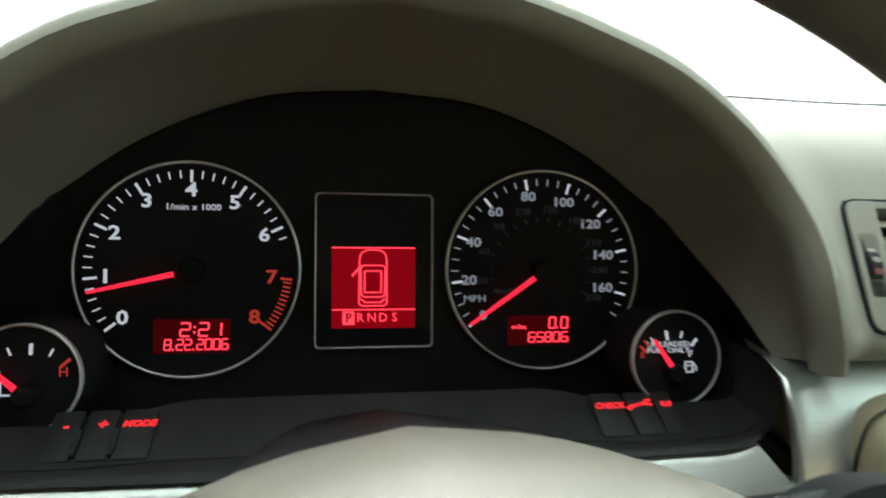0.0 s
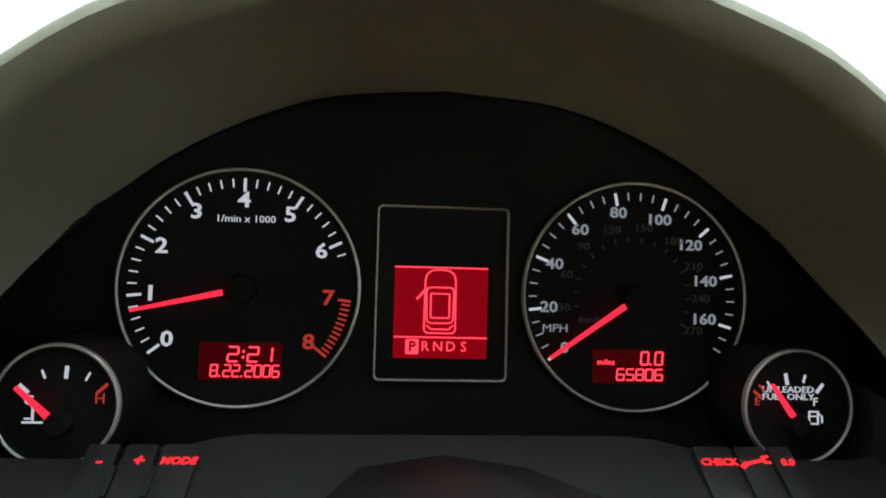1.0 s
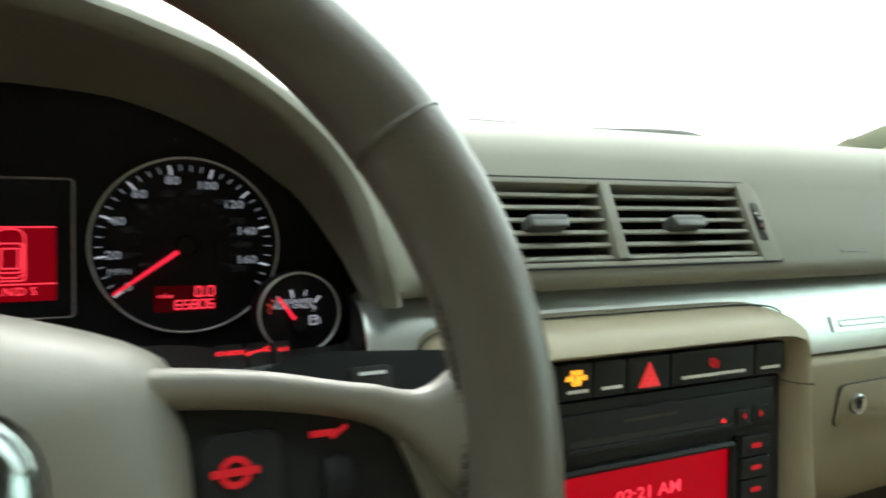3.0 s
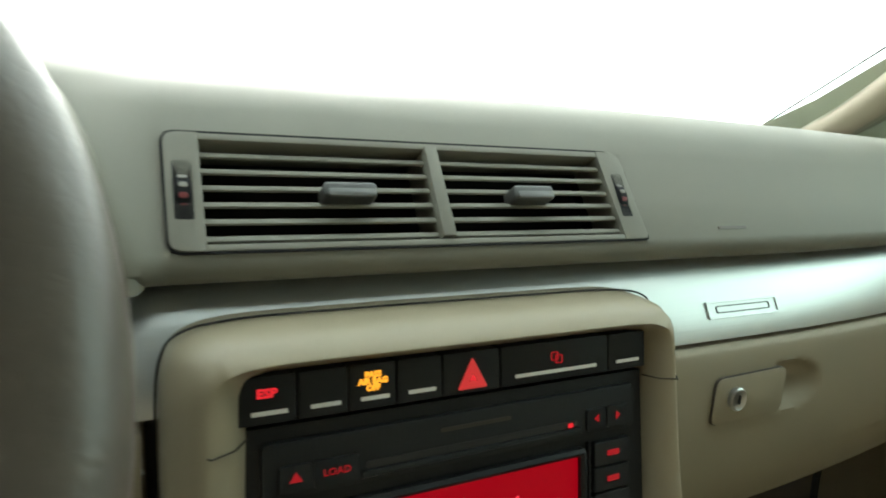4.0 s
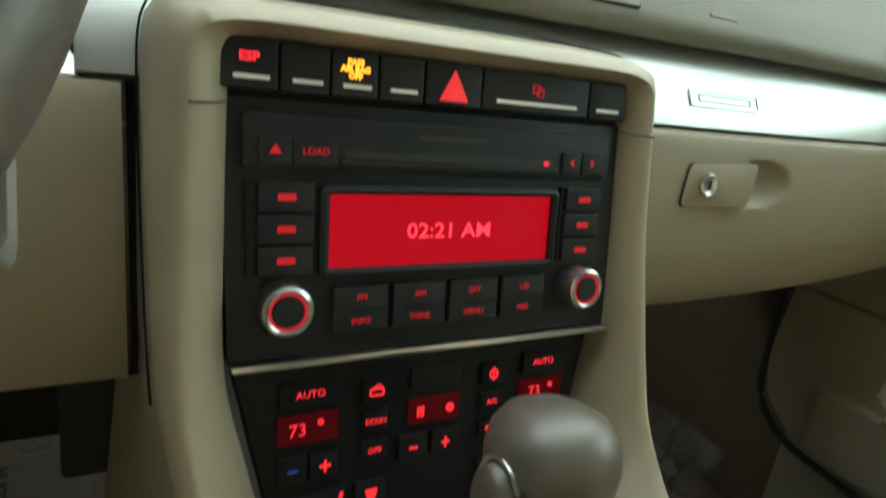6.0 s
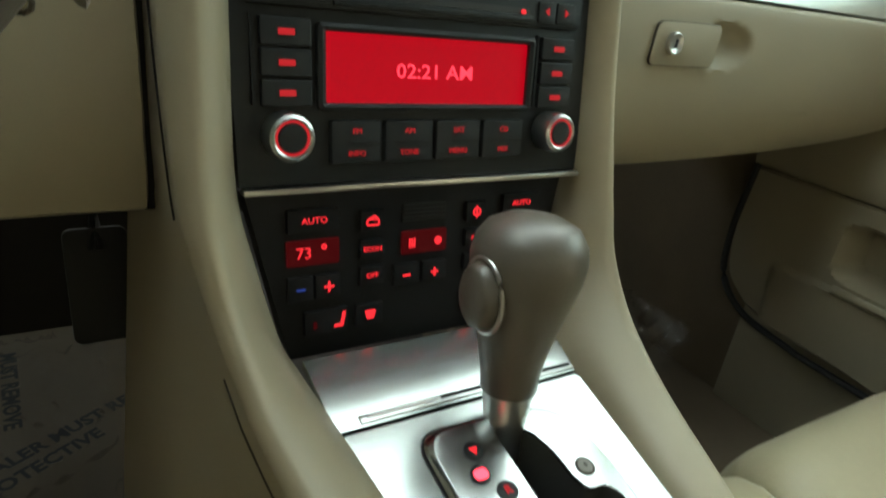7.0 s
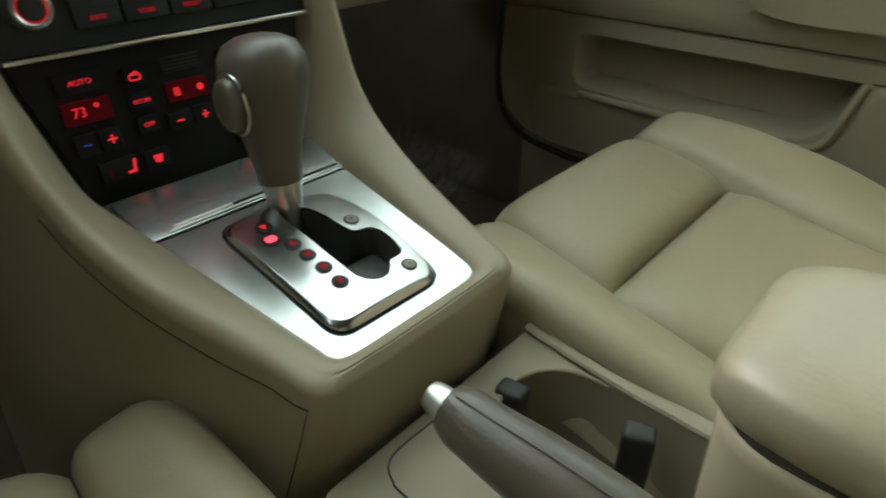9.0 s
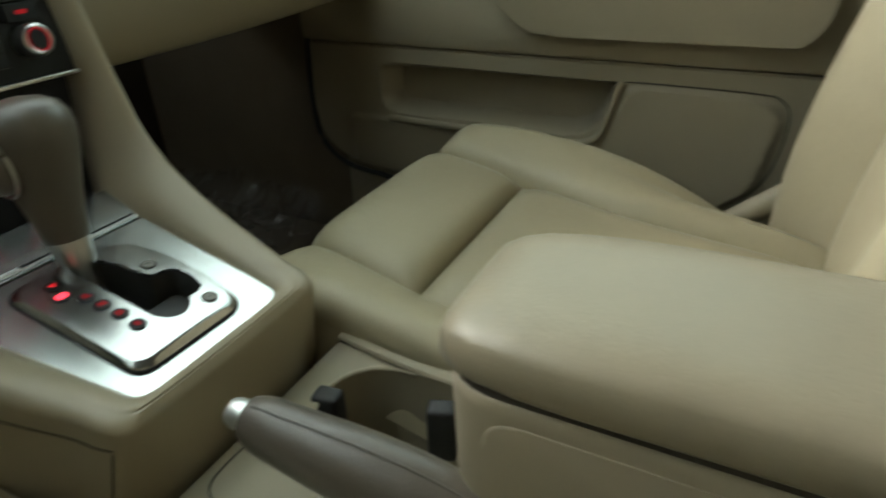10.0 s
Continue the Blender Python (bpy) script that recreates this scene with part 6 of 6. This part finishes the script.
def build_door():
    """Passenger door trim: armrest pad, crease, map pocket."""
    dr = thing("door_panel", (1.05, -0.1, 0.12), "closed beige door panel with armrest pad and map pocket", "door")
    X = 1.03
    ys = [0.374, 0.36, 0.34, 0.30, 0.25] + [0.25 - 0.04 * i for i in range(1, 26)]
    def bottom(y):
        return curve_at([(-0.7, 0.143), (0.10, 0.150), (0.17, 0.155), (0.24, 0.157), (0.315, 0.169), (0.345, 0.188), (0.362, 0.212), (0.374, 0.27)], y)[0] + 0.13 * max(0.0, (-0.28 - y) / 0.14) ** 2 * (1 if y > -0.46 else 0.9)
    # lower shell, with the map pocket pressed into it
    pocket = round_poly([(-0.225, 0.352), (-0.225, 0.272), (0.135, 0.268), (0.172, 0.352)], [0.02, 0.03, 0.05, 0.004], 8)
    front = round_poly([(-0.30, 0.262), (-0.29, 0.15), (0.30, 0.165), (0.365, 0.22), (0.385, 0.33), (0.350, 0.352), (0.178, 0.352), (0.145, 0.268), (0.12, 0.262)], 0.02, 4)
    def depth(poly, u, v):
        """Distance inside an outline, minus outside."""
        best, hit = 9.0, False
        for (a, b), (c, d) in zip(poly, poly[1:] + poly[:1]):
            e = Vector((c - a, d - b))
            w = Vector((u - a, v - b))
            k = max(0.0, min(1.0, w.dot(e) / max(1e-9, e.dot(e))))
            best = min(best, (w - e * k).length)
            if (b > v) != (d > v) and u < a + (v - b) / (d - b) * (c - a):
                hit = not hit
        return best if hit else -best
    rows = []
    for i in range(190):
        y = lerp(0.374, -0.62, i / 189)
        b = bottom(y)
        r = [(X + 0.045, y, b - 0.01), (X + 0.014, y, b)]
        for k in range(60):
            z = lerp(b + 0.012, 0.376, k / 59)
            p, q = depth(pocket, -y, z), depth(front, -y, z)
            x = X + 0.048 * max(0.0, min(1.0, p / 0.012)) - 0.0075 * max(0.0, min(1.0, q / 0.006)) * (1 if p < 0.002 else 0)
            r.append((x, y, z))
        rows.append(r + [(X + 0.005, y, 0.3797)])
    low = part("lower_panel", grid(rows), BEIGE, dr, "smooth beige lower door panel with a map pocket")
    part("door_core", box(X + 0.058, -0.75, 0.16, X + 0.07, 0.36, 0.69, bevel=0.01), DARKCAR, dr)
    # crease and middle band
    rows = [[(X + 0.005, y, 0.3803), (X - 0.003, y, 0.3835), (X - 0.006, y, 0.392), (X - 0.008, y, 0.415), (X - 0.004, y, 0.45), (X + 0.004, y, 0.50), (X + 0.006, y, 0.56), (X + 0.012, y, 0.64), (X + 0.022, y, 0.69), (X + 0.05, y, 0.705), (X + 0.08, y, 0.70)] for y in ys]
    part("upper_panel", grid(rows), BEIGE, dr, "beige padded upper door panel")
    # armrest pad
    dm = Matrix(((0, 0, -1, X - 0.006), (-1, 0, 0, 0), (0, 1, 0, 0), (0, 0, 0, 1)))
    pad = round_poly([(-0.006, 0.456), (0.035, 0.4215), (0.09, 0.4155), (0.384, 0.4185), (0.404, 0.448), (0.406, 0.50), (-0.03, 0.50)], [0.02, 0.03, 0.04, 0.022, 0.022, 0.02, 0.02], 8)
    part("armrest_pad", slab(pad, -0.01, 0.030, bevel=0.010, seg=4), ARMLEA, dr, "cream leather armrest pad", frame_m=dm)
    part("joint", slab([(0.215 + (p[0] - 0.215) * 1.018, 0.46 + (p[1] - 0.46) * 1.05) for p in pad], -0.01, 0.0015), DARKCAR, dr, frame_m=dm)
    part("screw_cover", lathe([(0, 0), (0.004, 0), (0.004, 0.0015), (0, 0.002)], 14), INK, dr, frame_m=dm @ pose(0.052, 0.418, 0.0035))
    # map pocket: a raised lip round a dark hollow
    dm2 = Matrix(((0, 0, -1, X), (-1, 0, 0, 0), (0, 1, 0, 0), (0, 0, 0, 1)))
    lip = [(-0.21, 0.262, 0.006), (-0.10, 0.2615, 0.010), (0.05, 0.260, 0.011), (0.12, 0.262, 0.011), (0.147, 0.275, 0.010), (0.158, 0.305, 0.009), (0.168, 0.345, 0.005), (0.172, 0.352, 0.002)]
    part("pocket_lip", tube(smooth_path(lip, 30), 0.0058, 10, flat=1.0), BEIGE, low, "rounded lip of the map pocket", frame_m=dm2)
    groove = [(0.176, 0.3545, 0.0005), (0.22, 0.355, 0.0005), (0.34, 0.3535, 0.0005), (0.374, 0.347, 0.0005), (0.387, 0.32, 0.0005), (0.378, 0.25, 0.0005), (0.349, 0.200, 0.0005)]
    part("groove", tube(smooth_path(groove, 30), 0.0010, 6), DARKCAR, low, frame_m=dm2)
    edge = smooth_path([(X + 0.004, 0.366, 0.44), (X, 0.372, 0.355), (X, 0.376, 0.275), (X, 0.365, 0.205), (X, 0.318, 0.164), (X, 0.24, 0.151), (X, 0.16, 0.147), (X + 0.004, -0.3, 0.14), (X + 0.01, -0.6, 0.14)], 40)
    part("door_seal", tube(edge, 0.005, 8), RUBBER, dr, "black rubber door seal")
    single("wall_sill", box(1.050, -1.25, -0.02, 1.10, 0.33, 0.20, bevel=0.01), BEIGE, "beige sill trim below the door", "wall", "structure")
    rear = box(1.075, -1.25, 0.12, 1.10, -0.58, 0.70)
    single("wall_rear_door", rear, BEIGE, "beige rear door trim", "wall", "structure")
    return dr


def build_rear_console():
    tr = thing("console_tray", (MID, -0.3, 0.0), "low beige tray between the seats with two cup holders", "console")
    z = 0.280
    bm = bmesh.new()
    def loop(pts, zz):
        vs = [bm.verts.new((u, v, zz)) for u, v in pts]
        return [bm.edges.new((vs[i], vs[(i + 1) % len(vs)])) for i in range(len(vs))]
    out = round_poly([(0.262, -0.86), (0.446, -0.86), (0.462, -0.088), (0.262, -0.088)], 0.01)
    ca = [radians(a) for a in range(-10, 191, 10)]
    cup = [(0.403 + 0.0425 * math.cos(a), -0.154 + 0.0425 * math.sin(a)) for a in ca] + [(0.362, -0.20), (0.366, -0.28), (0.380, -0.295), (0.426, -0.295), (0.440, -0.28), (0.4440, -0.20)]
    e = loop(out, z) + loop(cup, z)
    bmesh.ops.triangle_fill(bm, use_beauty=True, edges=e)
    grid([[(u, v, z) for u, v in out], [(u + (0.004 if u > MID else -0.004), v, z - 0.01) for u, v in out], [(u + (0.012 if u > MID else -0.012), v, 0.0) for u, v in out]], bm, wrap=True)
    grid([[(u, v, z) for u, v in cup], [(u, v, z - 0.004) for u, v in cup], [(0.405 + (u - 0.405) * 0.92, -0.19 + (v + 0.19) * 0.96, z - 0.098) for u, v in cup]], bm, wrap=True, caps=False)
    part("tray_body", bm, BEIGE, tr, "beige moulded tray")
    part("cup_floor", slab(cup, z - 0.104, z - 0.097), BEIGE, tr)
    rim = smooth_path([(u, v, z - 0.0012) for u, v in cup[:-4] + [cup[-1]][:0]], 40)
    part("cup_rim", tube(rim, 0.0022, 8), BEIGE, tr)
    for x, y, a in ((0.398, -0.117, 8), (0.420, -0.196, 200)):
        m = Matrix.Translation((x, y, z - 0.018)) @ pose(0, 0, 0, 0, 0, a)
        part("cup_clip", box(-0.008, -0.010, -0.024, 0.008, 0.010, 0.022, bevel=0.004, seg=3), RUBBER, tr, "black sprung cup clip", frame_m=m)
    side = smooth_path([(0.458, -0.088, 0.283), (0.4500, -0.146, 0.283), (0.4475, -0.20, 0.282), (0.4475, -0.32, 0.28)], 12)
    part("edge_trim", tube(side, 0.005, 8, flat=0.6), BEIGE, tr)
    seam = smooth_path([(0.350, -0.0965, z + 0.0002), (0.320, -0.0955, z + 0.0002), (0.3045, -0.0985, z + 0.0002), (0.2970, -0.109, z + 0.0002), (0.2945, -0.128, z + 0.0002), (0.2945, -0.24, z + 0.0002)], 24)
    part("tray_seam", tube(seam, 0.0006, 6), DARKCAR, tr)
    return tr


def build_handbrake():
    hb = thing("handbrake", (0.318, -0.20, 0.262), "taupe leather handbrake lever with a bright release button", "handbrake")
    path = smooth_path([(0.3185, -0.131, 0.336), (0.3200, -0.165, 0.331), (0.3220, -0.205, 0.326), (0.3240, -0.245, 0.320), (0.3260, -0.290, 0.309)], 18)
    rad = [0.0125, 0.0155, 0.0165] + [0.0168 + 0.0035 * math.sin(math.pi * i / 14) for i in range(15)]
    part("grip", tube(path, rad, 18, flat=1.08), TAUPE, hb, "taupe leather grip with a stitched seam")
    seam = [p + Vector((-0.004, 0, r * 1.07)) for p, r in zip(path, rad)]
    part("grip_seam", tube(seam[1:], 0.0007, 6), TAUPE, hb)
    tip = [(0.3183, -0.1325, 0.3363), (0.3180, -0.128, 0.3368), (0.3178, -0.123, 0.3374), (0.3177, -0.119, 0.3378), (0.3177, -0.1175, 0.338)]
    part("release_button", tube(tip, [0.0092, 0.0092, 0.0090, 0.0076, 0.004], 18), ALU, hb, "shiny metal release button")
    boot = []
    for k, (w, d, z) in enumerate(((0.040, 0.075, 0.262), (0.036, 0.070, 0.272), (0.028, 0.058, 0.288), (0.022, 0.045, 0.304))):
        boot.append([(0.322 + w * math.cos(a), -0.30 + 0.006 * k + d * math.sin(a), z + 0.002 * math.sin(6 * a)) for a in (2 * math.pi * q / 28 for q in range(28))])
    part("boot", grid(boot, wrap=True, caps=True), ARMLEA, hb, "creased cream leather boot")
    return hb


def build_armrest():
    ar = thing("storage_console", (0.38, -0.45, 0.262), "padded cream leather centre armrest over a beige box", "armrest")
    x0, x1, y0, y1 = 0.3190, 0.4360, -0.243, -0.62
    cx, w = (x0 + x1) / 2, (x1 - x0) / 2
    rows = []
    def sect(y, zc, k, h):
        r = []
        for i in range(24):
            a = 2 * math.pi * i / 24
            c, s = math.cos(a), math.sin(a)
            r.append((cx + w * k * math.copysign(abs(c) ** 0.42, c), y, zc + h * math.copysign(abs(s) ** 0.5, s)))
        return r
    for y, zc, k, h in ((y0 + 0.002, 0.412, 0.50, 0.004), (y0 + 0.003, 0.4125, 0.62, 0.008), (y0, 0.413, 0.74, 0.0115), (y0 - 0.008, 0.414, 0.85, 0.0140), (y0 - 0.020, 0.415, 0.925, 0.0155), (y0 - 0.038, 0.416, 0.972, 0.0165), (y0 - 0.062, 0.417, 0.995, 0.0175), (y0 - 0.10, 0.418, 1.0, 0.018), (y0 - 0.18, 0.4185, 1.0, 0.018), (y0 - 0.28, 0.4195, 1.0, 0.018), (y1, 0.420, 1.0, 0.018)):
        rows.append(sect(y, zc, k, h))
    part("lid", grid(rows, wrap=True, caps=True), ARMLEA, ar, "smooth cream leather lid", smooth=50)
    o = round_poly([(x0 + 0.003, y1), (x1 - 0.003, y1), (x1 - 0.003, y0 - 0.002), (x0 + 0.003, y0 - 0.002)], [0.005, 0.005, 0.03, 0.03], 7)
    s = lambda k: [(cx + (u - cx) * k, (y0 + y1) / 2 + (v - (y0 + y1) / 2) * (1 - (1 - k) * 0.3)) for u, v in o]
    bm = grid([[(u, v, z) for u, v in s(k)] for z, k in ((0.26, 0.90), (0.30, 0.94), (0.35, 0.98), (0.3945, 1.0), (0.3995, 0.995), (0.401, 0.97))], wrap=True, caps=True)
    part("box", bm, BEIGE, ar, "beige storage box under the lid", smooth=50)
    part("joint", slab(s(0.965), 0.390, 0.412), DARKCAR, ar)
    bmn = Matrix(((0, 0, -1, x0 + 0.0045), (-1, 0, 0, 0), (0, 1, 0, 0), (0, 0, 0, 1)))
    side = round_poly([(-y0 + 0.034, 0.275), (-y1, 0.275), (-y1, 0.391), (-y0 + 0.024, 0.391)], [0.03, 0.004, 0.004, 0.02], 7)
    part("side_panel", slab(side, -0.01, 0.0022, bevel=0.0018, seg=3), BEIGE, ar, "beige side panel of the box", frame_m=bmn)
    part("hinge_pin", lathe([(0, -0.006), (0.006, -0.006), (0.006, 0.006), (0, 0.006)], 14), DARKCAR, ar, frame_m=Matrix.Translation((x1 - 0.002, y0 + 0.002, 0.372)) @ pose(0, 0, 0, 0, 90, 0))
    return ar


def build_footwell():
    pd = thing("pedal", (0.185, 0.45, 0.20), "black rubber pedal on a dark arm in the footwell", "pedal")
    part("pedal_pad", slab(rrect(0, 0, 0.055, 0.11, 0.008), -0.008, 0.006, bevel=0.003), INK, pd, frame_m=plane_frame((0.185, 0.46, 0.268), (0, 0.35, 0.93), (0, -0.93, 0.35)))
    part("pedal_arm", tube([(0.185, 0.47, 0.30), (0.185, 0.52, 0.40), (0.185, 0.56, 0.52)], 0.009, 10), DARKCAR, pd)
    # protective film on the carpets
    def film(x0, x1, y0, y1, label, climb):
        fm = thing("floor_film", ((x0 + x1) / 2, (y0 + y1) / 2, 0.0), label, "protective film", "floor films")
        rows = []
        for i in range(91):
            r = []
            for j in range(81):
                x, y = lerp(x0, x1, i / 90), lerp(y0, y1, j / 80)
                z = 0.012 + 0.024 * abs(noise.noise(Vector((x * 11, y * 11, 3)))) + 0.016 * abs(noise.noise(Vector((x * 32, y * 32, 8))))
                z += 0.020 * (1 - abs(noise.noise(Vector((x * 17, y * 13, 21))))) ** 14
                r.append((x, y, z + max(0.0, x - climb) * 0.9))
            rows.append(r)
        part("sheet", grid(rows), FILM, fm, "crumpled clear plastic sheet")
        return fm
    film(0.66, 1.05, 0.40, 0.80, "crumpled clear protective film on the passenger's carpet", 0.99)
    fm = film(-0.22, 0.185, 0.32, 0.78, "crumpled clear protective film with black print on the carpet", 0.135)
    flat = Matrix.Translation((0, 0, 0.052))
    lettering("DEALER MUST REMOVE", 0.024, INK, fm, flat, 0.150, 0.525, n=0.004, turn=30, name="print_line", bold=0.0008)
    lettering("PROTECTIVE", 0.024, INK, fm, flat, 0.110, 0.470, n=0.004, turn=30, name="print_line", bold=0.0008)
    lettering("MUST REMOVE", 0.024, INK, fm, flat, 0.078, 0.62, n=0.004, turn=-86, name="print_line", bold=0.0008)


def build_wipers():
    wp = thing("windscreen_wiper", (0.9, 0.82, 0.75), "black windscreen wiper lying below the glass", "wiper")
    pth = smooth_path([(0.43, 0.82, 0.7505), (0.54, 0.82, 0.7548), (0.66, 0.82, 0.7535), (0.77, 0.82, 0.7545), (0.88, 0.82, 0.7580), (0.97, 0.82, 0.7570), (1.04, 0.82, 0.7460)], 24)
    part("wiper_arm", tube(pth, [0.002] * 12 + [0.0022, 0.0025, 0.003, 0.0035, 0.004, 0.0045, 0.005, 0.0055, 0.0065, 0.007, 0.007, 0.005], 8), RUBBER, wp, "black metal arm")
    part("wiper_blade", tube([p + Vector((0, -0.008, 0.001)) for p in pth[:14]], 0.0012, 6), RUBBER, wp)


# ---- build ----
build_shell()
build_hood(build_dashboard())
build_cluster()
build_wheel()
build_column()
build_vent()
build_console()
build_switches()
build_radio()
build_climate()
build_gear()
build_rear_console()
build_handbrake()
build_armrest()
build_seat(0.692, 0.062, 0.302, "cream leather passenger seat with stitched panels", ([(0.0, -0.122), (0.10, -0.138), (0.22, -0.155), (0.52, -0.158)], [(0.0, 0.142), (0.08, 0.140), (0.18, 0.128), (0.30, 0.102), (0.52, 0.095)]))
build_seat(0.008, 0.085, 0.294, "cream leather driver's seat beside the console", ([(0.0, -0.150), (0.52, -0.150)], [(0.0, 0.174), (0.08, 0.168), (0.25, 0.150), (0.52, 0.145)]), -1)
build_door()
build_footwell()
build_wipers()
